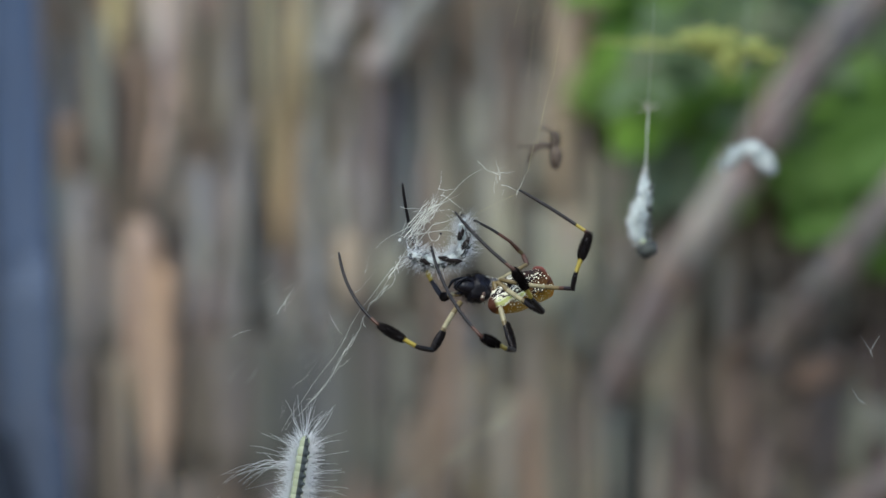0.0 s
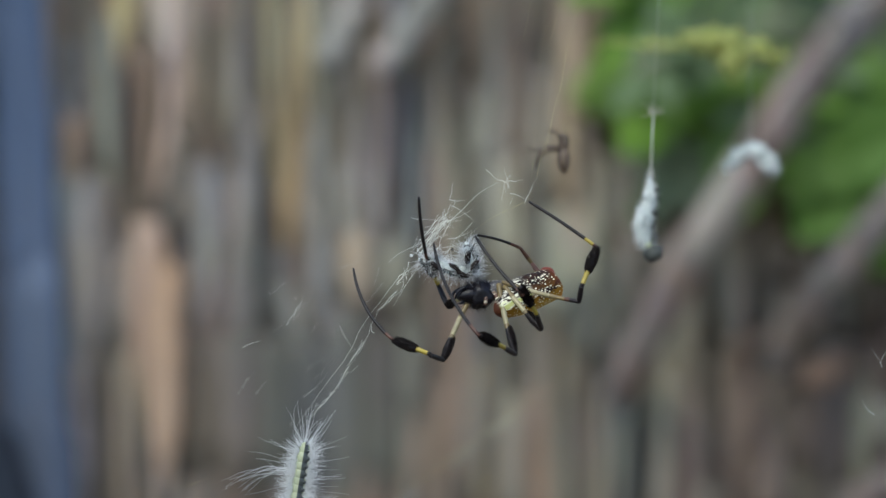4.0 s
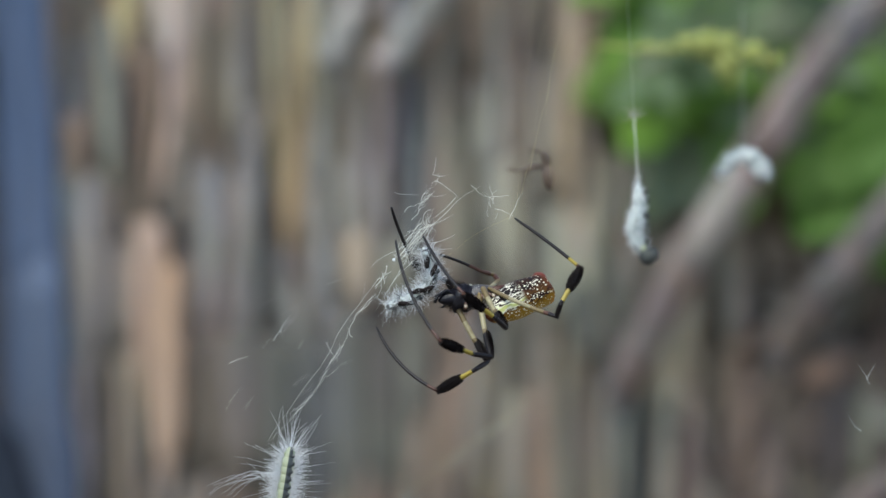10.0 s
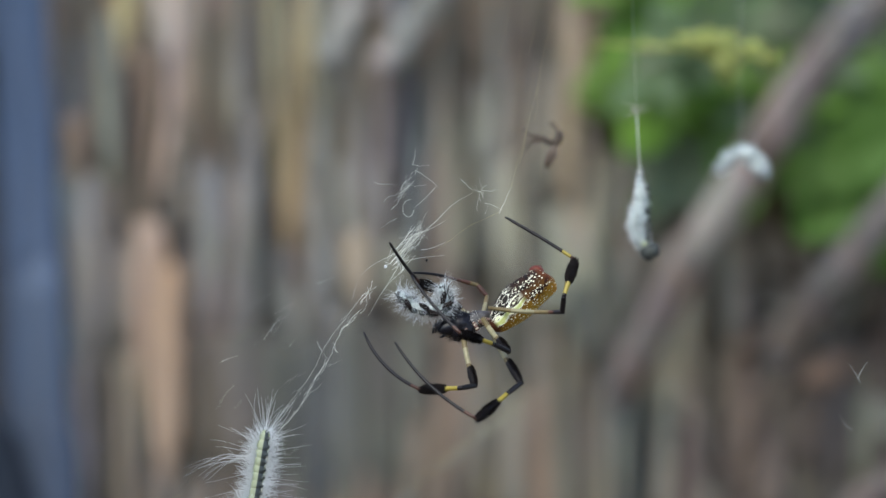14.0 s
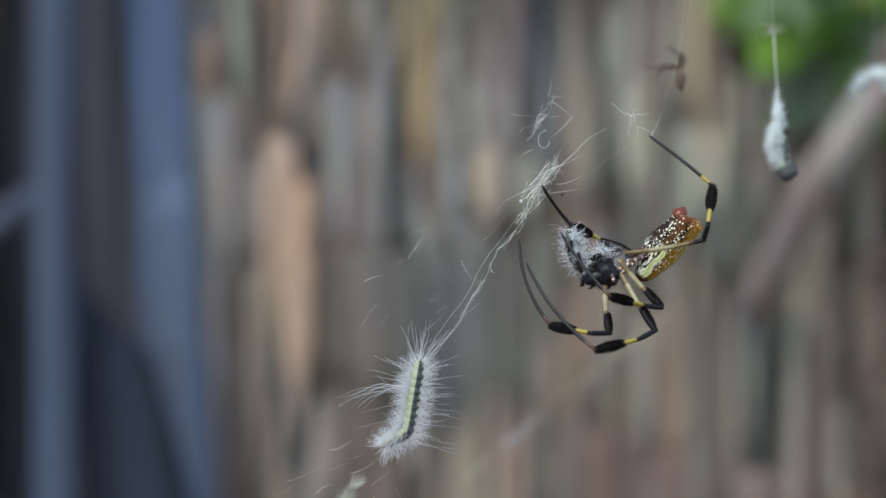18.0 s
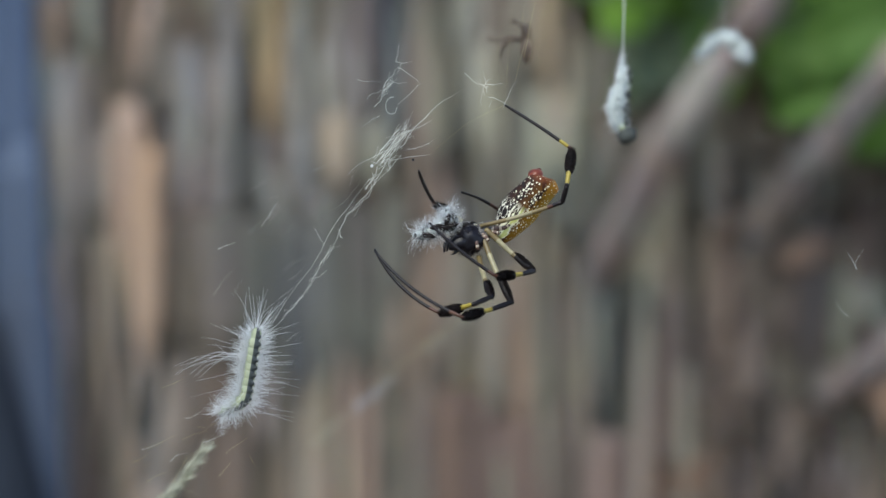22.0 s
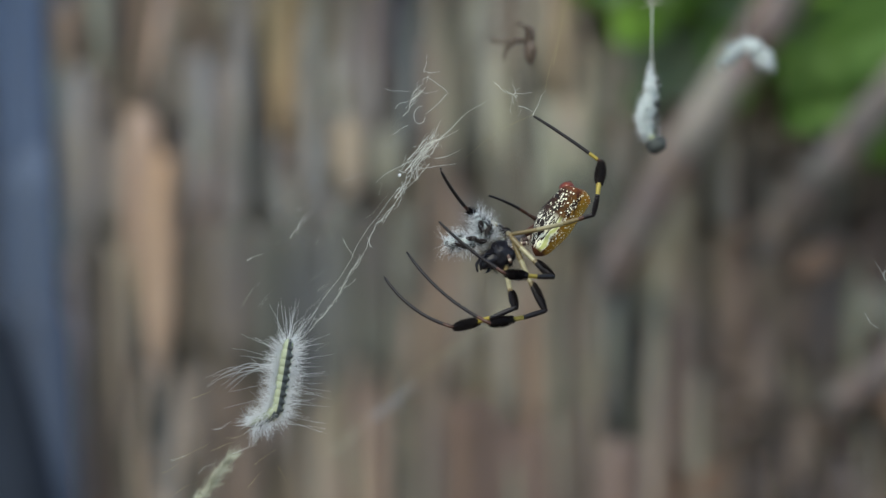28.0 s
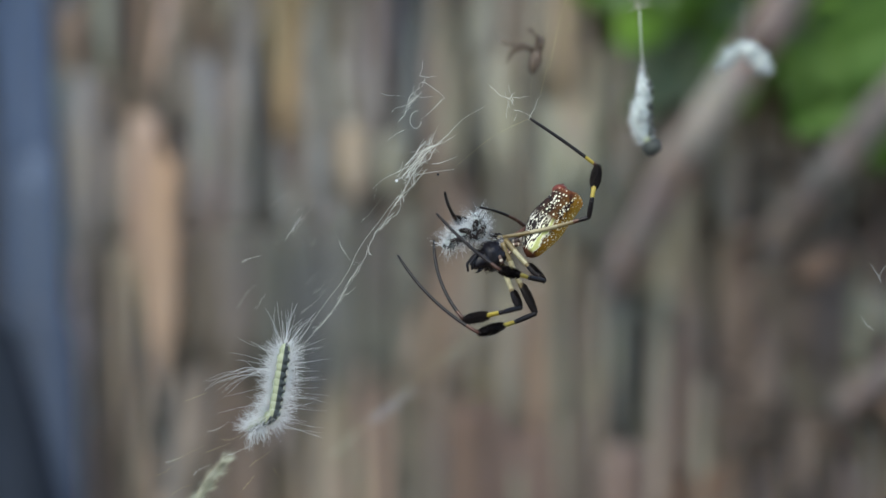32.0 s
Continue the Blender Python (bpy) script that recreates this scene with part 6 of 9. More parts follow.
    walk(leg_b['tibia'], [
        (0, pose(-.03084,-.01597,-.04672,-8.2,-61,0)), (1, pose(-.03014,-.01364,-.0468,-18.6,-64.3,0)), (2, pose(-.03083,-.01519,-.04505,-14.8,-67.2,0)),
        (3, pose(-.02982,-.01275,-.04525,-28,-69.8,0)), (6, pose(-.03059,-.01133,-.0461,-31.5,-68.5,0)), (7, pose(-.02754,-.01234,-.04672,-36.8,-73.1,0)),
        (8, pose(-.0257,-.00722,-.04317,-37.1,-82.4,0)), (9, pose(-.02299,-.00994,-.04593,-39.2,-90,0)), (10, pose(-.01255,-.01034,-.04507,161.9,-59.6,180)),
        (11, pose(-.01654,-.01549,-.05039,157.8,-88.9,180)), (11.5, pose(-.01108,-.01359,-.05534,144.3,-67.7,-180)), (12, pose(-.01715,-.0144,-.05278,154.5,-84.6,180)),
        (13, pose(-.01573,-.01411,-.05097,-24.8,-83.9,0)), (14, pose(-.0139,-.01831,-.05046,152.6,-86.2,180)), (15, pose(-.01282,-.01677,-.05268,149.2,-72,180)),
        (18, pose(-.0182,-.01701,-.05814,-25.6,-81,0)), (19, pose(-.00993,-.01779,-.05897,173,-70.9,180)), (20, pose(-.01132,-.02266,-.05884,-27.5,-87.6,0)),
        (21, pose(-.0115,-.02017,-.0584,143.3,-69.1,180)), (22, pose(-.00936,-.02027,-.05885,142.1,-71.6,180)), (23, pose(-.01301,-.01733,-.05801,135.4,-74.5,180)),
        (24, pose(-.00809,-.02141,-.05711,143.5,-71.1,180)), (25, pose(-.00923,-.02044,-.05749,149.5,-70.9,180)), (28, pose(-.01275,-.01518,-.0598,151.6,-73.1,180)),
        (30, pose(-.00976,-.01745,-.05849,156,-74.8,-180)), (32, pose(-.00856,-.01899,-.05757,148.6,-76,-180))])
    walk(leg_b['metatarsus'], [
        (0, pose(-.04224,-.01409,-.0404,-31.1,-29.9,0)), (1, pose(-.04143,-.00943,-.04135,-26.3,-29.7,0)), (2, pose(-.0426,-.01182,-.0401,-28.6,-32.2,0)),
        (3, pose(-.04081,-.00651,-.04121,-31.1,-31.3,0)), (6, pose(-.04114,-.00437,-.04193,-31.6,-26.9,0)), (7, pose(-.03774,-.00437,-.04362,-32.4,-24.9,0)),
        (8, pose(-.03629,.00085,-.04175,-39.4,-33.1,0)), (9, pose(-.03336,-.00148,-.04592,-28.3,-22.4,0)), (10, pose(-.0235,-.00619,-.05149,-25.5,-44.8,0)),
        (11, pose(-.02877,-.0105,-.05062,-24.5,-38,0)), (11.5, pose(-.02113,-.00578,-.05946,-23.3,-16.8,0)), (12, pose(-.02908,-.00869,-.0539,-27.8,-21.3,0)),
        (13, pose(-.02769,-.00855,-.0497,-26.7,-38.6,0)), (14, pose(-.02563,-.01221,-.05123,-35.1,-46.4,0)), (15, pose(-.02369,-.00995,-.0562,-34.8,-35.8,0)),
        (18, pose(-.02993,-.01131,-.05628,-22.2,-20.7,0)), (19, pose(-.0223,-.01618,-.06326,-20.8,-47.9,0)), (20, pose(-.02295,-.01661,-.05836,-8.2,-36.2,0)),
        (21, pose(-.02149,-.0122,-.06222,-23.8,-49.3,0)), (22, pose(-.01932,-.0121,-.06216,-21.5,-46.5,0)), (23, pose(-.02217,-.00797,-.06055,-21.2,-42.4,0)),
        (24, pose(-.01817,-.01352,-.06057,-7.9,-47.4,0)), (25, pose(-.02002,-.01371,-.06122,-26.2,-49.4,0)), (28, pose(-.02392,-.00886,-.0632,-28.9,-55.7,0)),
        (30, pose(-.02141,-.01206,-.06166,-32.5,-40.5,0)), (32, pose(-.01952,-.0121,-.06031,-30.9,-21.2,0))])
    walk(leg_c['femur'], [
        (0, pose(-.00788,-.0015,-.02758,-153.5,15.6,-180)), (1, pose(-.00838,-.0015,-.02588,-164.3,18.4,180)), (2, pose(-.00957,-.0015,-.02588,-157.3,16.7,180)),
        (3, pose(-.00889,-.0015,-.02434,-156.4,11.7,180)), (6, pose(-.01092,-.0015,-.02536,-153.2,15.5,180)), (7, pose(-.00973,-.0015,-.02501,-141.3,9.9,180)),
        (8, pose(-.00922,-.0015,-.02212,-137.1,4.8,180)), (9, pose(-.01075,-.0015,-.02586,-134.6,9.9,180)), (10, pose(-.01109,-.0015,-.02246,-144.3,10.7,-180)),
        (11, pose(-.01093,-.0015,-.02807,-126.7,7.6,-180)), (11.5, pose(-.00667,-.0015,-.03385,-145.9,30.9,-180)), (12, pose(-.01109,-.0015,-.03079,-168.6,28.4,180)),
        (13, pose(-.00598,-.0015,-.03147,-142.7,36.8,180)), (14, pose(-.0053,-.0015,-.03215,-146.9,28.9,180)), (15, pose(-.00752,-.0015,-.03164,-175,25.6,-180)),
        (18, pose(-.00963,-.0015,-.0394,-156,30.7,-180)), (19, pose(-.00917,-.0015,-.03858,-164,23.3,180)), (20, pose(-.00762,-.0015,-.04129,-144.5,16.4,180)),
        (21, pose(-.00529,-.0015,-.04241,-132.2,17.6,180)), (22, pose(-.00648,-.0015,-.03979,-153.6,23.4,180)), (23, pose(-.00767,-.0015,-.03877,-156.1,30.6,-180)),
        (24, pose(-.00733,-.0015,-.03809,-159.6,23.3,-180)), (25, pose(-.0075,-.0015,-.03758,-165.9,25.4,180)), (28, pose(-.00597,-.0015,-.03809,-161.1,24.4,180)),
        (30, pose(-.00597,-.0015,-.03792,-168.7,23.6,180)), (32, pose(-.00784,-.0015,-.03758,-171.9,24.9,180))])
    walk(leg_c['patella'], [
        (0, pose(-.00225,-.01192,-.04768,69.3,-77.6,0)), (1, pose(-.00126,-.00786,-.0473,65.2,-79.9,0)), (2, pose(-.00338,-.01051,-.04653,65.6,-69.2,0)),
        (3, pose(-.00456,-.01085,-.04531,63.7,-60.3,0)), (6, pose(-.00537,-.01202,-.0454,54,-57.6,0)), (7, pose(-.0066,-.01606,-.0429,55.1,-59.5,0)),
        (8, pose(-.0078,-.01735,-.03913,55.9,-61.7,0)), (9, pose(-.00795,-.01805,-.04193,53.8,-73,0)), (10, pose(-.00757,-.01506,-.04103,37,-79.7,0)),
        (11, pose(-.0091,-.02014,-.04185,48,-66.5,0)), (11.5, pose(.00317,-.01444,-.05027,-131.4,-71.6,180)), (12, pose(-.00016,-.00615,-.05098,-126.5,-69.6,180)),
        (13, pose(.00503,-.01552,-.04621,-120.5,-25.7,180)), (14, pose(.00407,-.01414,-.04913,-132.6,-55.3,180)), (15, pose(.00262,-.00356,-.0528,-142.6,-62.7,180)),
        (18, pose(.00116,-.0109,-.05759,-146.6,-64,180)), (19, pose(-.0003,-.00795,-.05917,-157.2,-75.9,180)), (20, pose(-.00231,-.01489,-.05927,-145.3,-83.7,180)),
        (21, pose(-.00061,-.01854,-.05715,30.2,-84.9,0)), (22, pose(.00174,-.01178,-.05882,-149.9,-72.1,180)), (23, pose(.0031,-.0109,-.05702,-146.8,-64.2,-180)),
        (24, pose(.00128,-.00961,-.05809,-151,-70.5,180)), (25, pose(.00221,-.00721,-.05805,-149.1,-73.7,180)), (28, pose(.00311,-.00901,-.05813,-163.7,-73.1,180)),
        (30, pose(.00324,-.00607,-.05897,180,-73.3,180)), (32, pose(.00194,-.00483,-.05869,-164.3,-68.4,-180))])
    walk(leg_c['tibia'], [
        (0, pose(-.00462,-.01834,-.04716,57.4,-63.2,0)), (1, pose(-.00413,-.01418,-.04679,66.4,-63.1,0)), (2, pose(-.00607,-.01686,-.04551,61.5,-70.4,0)),
        (3, pose(-.00725,-.01712,-.04378,55.3,-63.6,0)), (6, pose(-.00883,-.01766,-.0432,57.1,-60.6,0)), (7, pose(-.01003,-.02176,-.04088,55.8,-63.1,0)),
        (8, pose(-.01122,-.0231,-.03729,50.1,-65.8,0)), (9, pose(-.01185,-.02363,-.04073,42.5,-69.8,0)), (10, pose(-.01298,-.01921,-.04005,48.1,-67.4,0)),
        (11, pose(-.01335,-.02529,-.04,47.8,-66.7,0)), (11.5, pose(-.00115,-.01959,-.05171,-131,-82,180)), (12, pose(-.00401,-.01169,-.05241,-131.9,-71.7,180)),
        (13, pose(.00355,-.02137,-.04931,-132.6,-22.2,180)), (14, pose(.00028,-.01916,-.05176,-140.3,-51.8,180)), (15, pose(-.00223,-.00773,-.0553,-134.2,-70.6,180)),
        (18, pose(-.00395,-.01465,-.06008,-146.3,-77.9,-180)), (19, pose(-.00644,-.01061,-.06071,-141.8,-83.2,-180)), (20, pose(-.00792,-.0188,-.05989,180,-85.1,180)),
        (21, pose(-.00653,-.02199,-.05663,41.2,-88.9,0)), (22, pose(-.0039,-.01522,-.06064,-125.4,-78.9,-180)), (23, pose(-.00205,-.01465,-.0595,-125.4,-72.2,180)),
        (24, pose(-.00437,-.01294,-.0601,-133.7,-78.4,-180)), (25, pose(-.00347,-.01074,-.05972,-130.2,-69.8,180)), (28, pose(-.00321,-.01094,-.06004,-131.4,-83.7,180)),
        (30, pose(-.00354,-.00607,-.061,-128.7,-76.5,180)), (32, pose(-.00422,-.00669,-.06113,-136.3,-76.1,180))])
    walk(leg_c['metatarsus'], [
        (0, pose(-.01224,-.03172,-.04332,-35.7,-29,0)), (1, pose(-.00981,-.02874,-.04391,-36.6,-29,0)), (2, pose(-.0132,-.0308,-.04297,-33.1,-25.4,0)),
        (3, pose(-.01533,-.03015,-.03976,-36.5,-25.8,0)), (6, pose(-.01632,-.03094,-.03899,-36.5,-26.9,0)), (7, pose(-.01793,-.03479,-.03686,-37.4,-26.6,0)),
        (8, pose(-.02041,-.03514,-.03316,-41.5,-31.2,0)), (9, pose(-.02265,-.03419,-.03676,0,-21.6,0)), (10, pose(-.02266,-.03089,-.03603,-29.7,-24.4,0)),
        (11, pose(-.02303,-.03691,-.03584,-50.6,-27.7,0)), (11.5, pose(-.01131,-.0314,-.05313,-32.6,-45.9,0)), (12, pose(-.01391,-.02331,-.05567,-32,-38.6,0)),
        (13, pose(-.00035,-.03259,-.05885,-34.8,-53.8,0)), (14, pose(-.00901,-.02897,-.05908,-28.6,-48.1,0)), (15, pose(-.01251,-.01893,-.05892,-29.5,-36.3,0)),
        (18, pose(-.01657,-.02327,-.0628,-29.5,-39.7,0)), (19, pose(-.01864,-.02028,-.06218,-32.9,-35.5,0)), (20, pose(-.02379,-.0188,-.06125,-50.9,-37.5,0)),
        (21, pose(-.01827,-.03228,-.0564,-34.2,-53.8,0)), (22, pose(-.01281,-.02799,-.06239,-30,-54.3,0)), (23, pose(-.01068,-.0274,-.06227,-27,-54.5,0)),
        (24, pose(-.01496,-.02426,-.06228,-35.4,-41.4,0)), (25, pose(-.01293,-.02266,-.0632,-26.5,-50.5,0)), (28, pose(-.01359,-.02277,-.06119,-31,-50.5,0)),
        (30, pose(-.01312,-.01836,-.06329,-27.9,-49.1,0)), (32, pose(-.01522,-.01754,-.06385,-27.6,-47.2,0))])
    walk(leg_d['femur'], [
        (0, pose(-.00703,-.0015,-.02758,-144.6,56.7,180)), (1, pose(-.00753,-.0015,-.02673,-141.2,52.6,180)), (2, pose(-.00787,-.0015,-.02673,-153.5,41.9,180)),
        (3, pose(-.0077,-.0015,-.02519,-148.3,40.5,180)), (6, pose(-.00803,-.0015,-.02536,-150.4,41.2,180)), (7, pose(-.01058,-.0015,-.02501,64.2,82.7,0)),
        (8, pose(-.00786,-.0015,-.02127,-153.5,35,-180)), (9, pose(-.01075,-.0015,-.02161,-145.3,38.6,180)), (10, pose(-.0099,-.0015,-.02076,-133.1,29.4,180)),
        (11, pose(-.01008,-.0015,-.02637,-118.8,18.8,180)), (11.5, pose(-.00667,-.0015,-.03045,-137.5,46.7,180)), (12, pose(-.01024,-.0015,-.02824,180,46.7,180)),
        (13, pose(-.00683,-.0015,-.03062,-148,45.2,180)), (14, pose(-.007,-.0015,-.03045,-127.4,38.5,180)), (15, pose(-.00752,-.0015,-.02994,-160.9,43.2,180)),
        (18, pose(-.00964,-.0015,-.03685,-171.8,42.3,180)), (19, pose(-.00662,-.0015,-.03688,-168,41.5,180)), (20, pose(-.00507,-.0015,-.03959,-138.4,43.1,180)),
        (21, pose(-.00614,-.0015,-.039,-166.3,55,180)), (22, pose(-.00563,-.0015,-.03723,-168,48.7,-180)), (23, pose(-.00682,-.0015,-.03537,-167.5,45.1,180)),
        (24, pose(-.00699,-.0015,-.03639,-147.8,45.2,180)), (25, pose(-.00716,-.0015,-.03588,-161.1,41.8,180)), (28, pose(-.00682,-.0015,-.03639,-150,46.3,180)),
        (30, pose(-.00682,-.0015,-.03622,-146.5,41.7,180)), (32, pose(-.00699,-.0015,-.03673,-147.2,43.1,180))])
    walk(leg_d['patella'], [
        (0, pose(.00614,-.01269,-.03624,45.7,-40.5,0)), (1, pose(.00445,-.01362,-.03589,46.4,-29,0)), (2, pose(.00371,-.01017,-.03964,54.5,-32.6,0)),
        (3, pose(.00299,-.01167,-.03772,54.5,-32.5,0)), (6, pose(.00307,-.01106,-.03803,44.9,13.9,0)), (7, pose(-.00215,-.01911,-.02394,40.7,-17.6,0)),
        (8, pose(.0021,-.01017,-.03549,31.5,-31.3,0)), (9, pose(-.0008,-.01253,-.03406,0,-45,0)), (10, pose(-.00339,-.01566,-.0323,48.7,-47.7,0)),
        (11, pose(-.00706,-.01852,-.03523,9.5,-38,0)), (11.5, pose(.00367,-.01452,-.0402,31.6,-58.5,0)), (12, pose(.00421,-.0015,-.04184,51.1,-60.2,0)),
        (13, pose(.0048,-.01174,-.04216,53.1,-63.9,0)), (14, pose(.00032,-.01687,-.03965,43,-63.2,0)), (15, pose(.00503,-.00786,-.04331,44.7,-68.3,0)),
        (18, pose(.00336,-.00427,-.05115,38,-81.1,0)), (19, pose(.00602,-.00556,-.05115,-128.4,-86.7,180)), (20, pose(.00473,-.01424,-.05006,31,-82.1,0)),
        (21, pose(.00936,-.0061,-.04986,53.7,-67.6,0)), (22, pose(.0087,-.00556,-.04983,-120.9,-81,180)), (23, pose(.00665,-.00573,-.04881,-128.5,-88.8,180)),
        (24, pose(.00458,-.01174,-.04786,38.4,-84.5,0)), (25, pose(.00506,-.00779,-.04956,38.5,-87.9,0)), (28, pose(.00521,-.01112,-.04789,49.8,-87,0)),
        (30, pose(.00384,-.01209,-.04818,47.5,-79.1,0)), (32, pose(.00405,-.01192,-.04852,46.8,-75.3,0))])
    walk(leg_d['tibia'], [
        (0, pose(.00292,-.01775,-.03247,39.4,-32.8,0)), (1, pose(.00209,-.01873,-.03164,36.5,-31.2,0)), (2, pose(.00149,-.01594,-.03616,51,-38.7,0)),
        (3, pose(.00077,-.01745,-.03424,56.1,-41.5,0)), (6, pose(.00426,-.01602,-.03321,0,-10.6,0)), (7, pose(-.00375,-.02365,-.0189,31.8,-27.9,0)),
        (8, pose(-.00102,-.01386,-.03035,55.4,-38.2,0)), (9, pose(-.00584,-.01253,-.02902,39.4,-54.7,0)), (10, pose(-.00683,-.02097,-.02917,33.1,-52.7,0)),
        (11, pose(-.01126,-.01966,-.02986,49.1,-53.9,0)), (11.5, pose(-.00145,-.01822,-.03707,49.2,-74.9,0)), (12, pose(.00032,-.00706,-.03961,42.4,-65.5,0)),
        (13, pose(.00097,-.01742,-.04029,48.7,-77,0)), (14, pose(-.00427,-.02167,-.03733,39.7,-70.8,0)), (15, pose(.00033,-.01286,-.04144,43.8,-68,0)),
        (18, pose(-.00215,-.00862,-.05029,37.9,-73.5,0)), (19, pose(.00162,-.0111,-.0514,45.4,-84.3,0)), (20, pose(-.00123,-.01786,-.04923,39.4,-77.8,0)),
        (21, pose(.00545,-.01186,-.04824,57.9,-76.5,0)), (22, pose(.00511,-.01163,-.0504,-125.5,-87.7,180)), (23, pose(.00224,-.01129,-.0489,54.3,-81.6,0)),
        (24, pose(-.00094,-.01614,-.04733,45.8,-74.1,0)), (25, pose(-.00048,-.0122,-.04935,57.3,-76.7,0)), (28, pose(.00062,-.01655,-.04764,43.1,-82.8,0)),
        (30, pose(-.00089,-.01733,-.04727,50.7,-74.6,0)), (32, pose(-.00066,-.01711,-.04729,48.5,-73.2,0))])
    walk(leg_d['metatarsus'], [
        (0, pose(-.00269,-.02628,-.02375,-19.4,-45.2,0)), (1, pose(-.00347,-.02669,-.02244,-39.3,-51.1,0)), (2, pose(-.00384,-.02646,-.02951,-23.2,-43.2,0)),
        (3, pose(-.00424,-.02869,-.02857,-21,-46.5,0)), (6, pose(.00175,-.01602,-.01981,-52.7,-10.5,0)), (7, pose(-.00901,-.03062,-.00895,-17.6,-29.7,0)),
        (8, pose(-.00578,-.025,-.0243,-24.2,-40.5,0)), (9, pose(-.01432,-.02106,-.02301,-32.1,-36.9,0)), (10, pose(-.01572,-.02824,-.0224,-34.9,-35.3,0)),
        (11, pose(-.01837,-.02984,-.02467,-36,-33.5,0)), (11.5, pose(-.00995,-.02842,-.03477,-38.1,-55.1,0)), (12, pose(-.0088,-.01622,-.03545,-45.7,-53.4,0)),
        (13, pose(-.00769,-.02754,-.03829,-21,-46.4,0)), (14, pose(-.01397,-.0302,-.03395,-30.4,-40.8,0)), (15, pose(-.00873,-.02223,-.03779,-41.9,-52.9,0)),
        (18, pose(-.01237,-.01693,-.04726,-23.5,-38.1,0)), (19, pose(-.00782,-.02074,-.05046,-20.8,-48.3,0)), (20, pose(-.01139,-.0264,-.04702,-24.7,-47,0)),
        (21, pose(-.00158,-.02339,-.04656,-41.5,-75,0)), (22, pose(-.00275,-.02264,-.05072,-8.3,-51.7,0)), (23, pose(-.0056,-.02232,-.04774,-3.3,-51,0)),
        (24, pose(-.01001,-.02585,-.04475,-24.6,-48.1,0)), (25, pose(-.00763,-.02363,-.04766,-9.9,-49,0)), (28, pose(-.00919,-.02581,-.0464,-15.1,-52.2,0)),
        (30, pose(-.00919,-.02784,-.04498,-11.3,-52.3,0)), (32, pose(-.00925,-.02728,-.04469,-15.3,-48.6,0))])
    walk(leg_e['femur'], [
        (0, pose(-.01804,.0015,-.03102,144,-79.1,180)), (1, pose(-.01855,.0015,-.03016,134.8,-58.2,180)), (2, pose(-.01889,.0015,-.02846,140.7,-50.6,-180)),
        (3, pose(-.01872,.0015,-.02778,166.6,-60,180)), (6, pose(-.01821,.0015,-.02846,180,-69.4,180)), (7, pose(-.01651,.0015,-.02761,-45.5,-59.6,0)),
        (8, pose(-.01719,.0015,-.02386,136.4,-89.2,180)), (9, pose(-.01668,.0015,-.02335,-49.6,-69,0)), (10, pose(-.01583,.0015,-.02335,-31.6,-45.2,0)),
        (11, pose(-.01258,.0015,-.02728,-59.4,-33.4,0)), (11.5, pose(-.01088,.0015,-.03137,-65.3,-34,0)), (12, pose(-.0119,.0015,-.02916,-58.2,-26.4,0)),
        (13, pose(-.01106,.0015,-.02984,-58.1,-26.7,0)), (14, pose(-.01037,.0015,-.03052,-19.6,-50.4,0)), (15, pose(-.00917,.0015,-.03257,-71.2,-46,0)),
        (18, pose(-.00874,.0015,-.03694,-65.7,-34.1,0)), (19, pose(-.00826,.0015,-.03697,-65.7,-34,0)), (20, pose(-.00501,.0015,-.03798,-69.2,-17,0)),
        (21, pose(-.00694,.0015,-.0374,-71.5,-46.7,0)), (22, pose(-.00727,.0015,-.03733,-68.8,-75.1,0)), (23, pose(-.00761,.0015,-.03631,-75.4,-67.4,0)),
        (24, pose(-.00778,.0015,-.03648,-75.4,-67.5,0)), (25, pose(-.00778,.0015,-.03682,-71.5,-72.8,0)), (28, pose(-.00674,.0015,-.03649,-71.9,-45.3,0)),
        (30, pose(-.0076,.0015,-.03632,-75.7,-67.2,0)), (32, pose(-.00777,.0015,-.03682,-75.5,-67.5,0))])
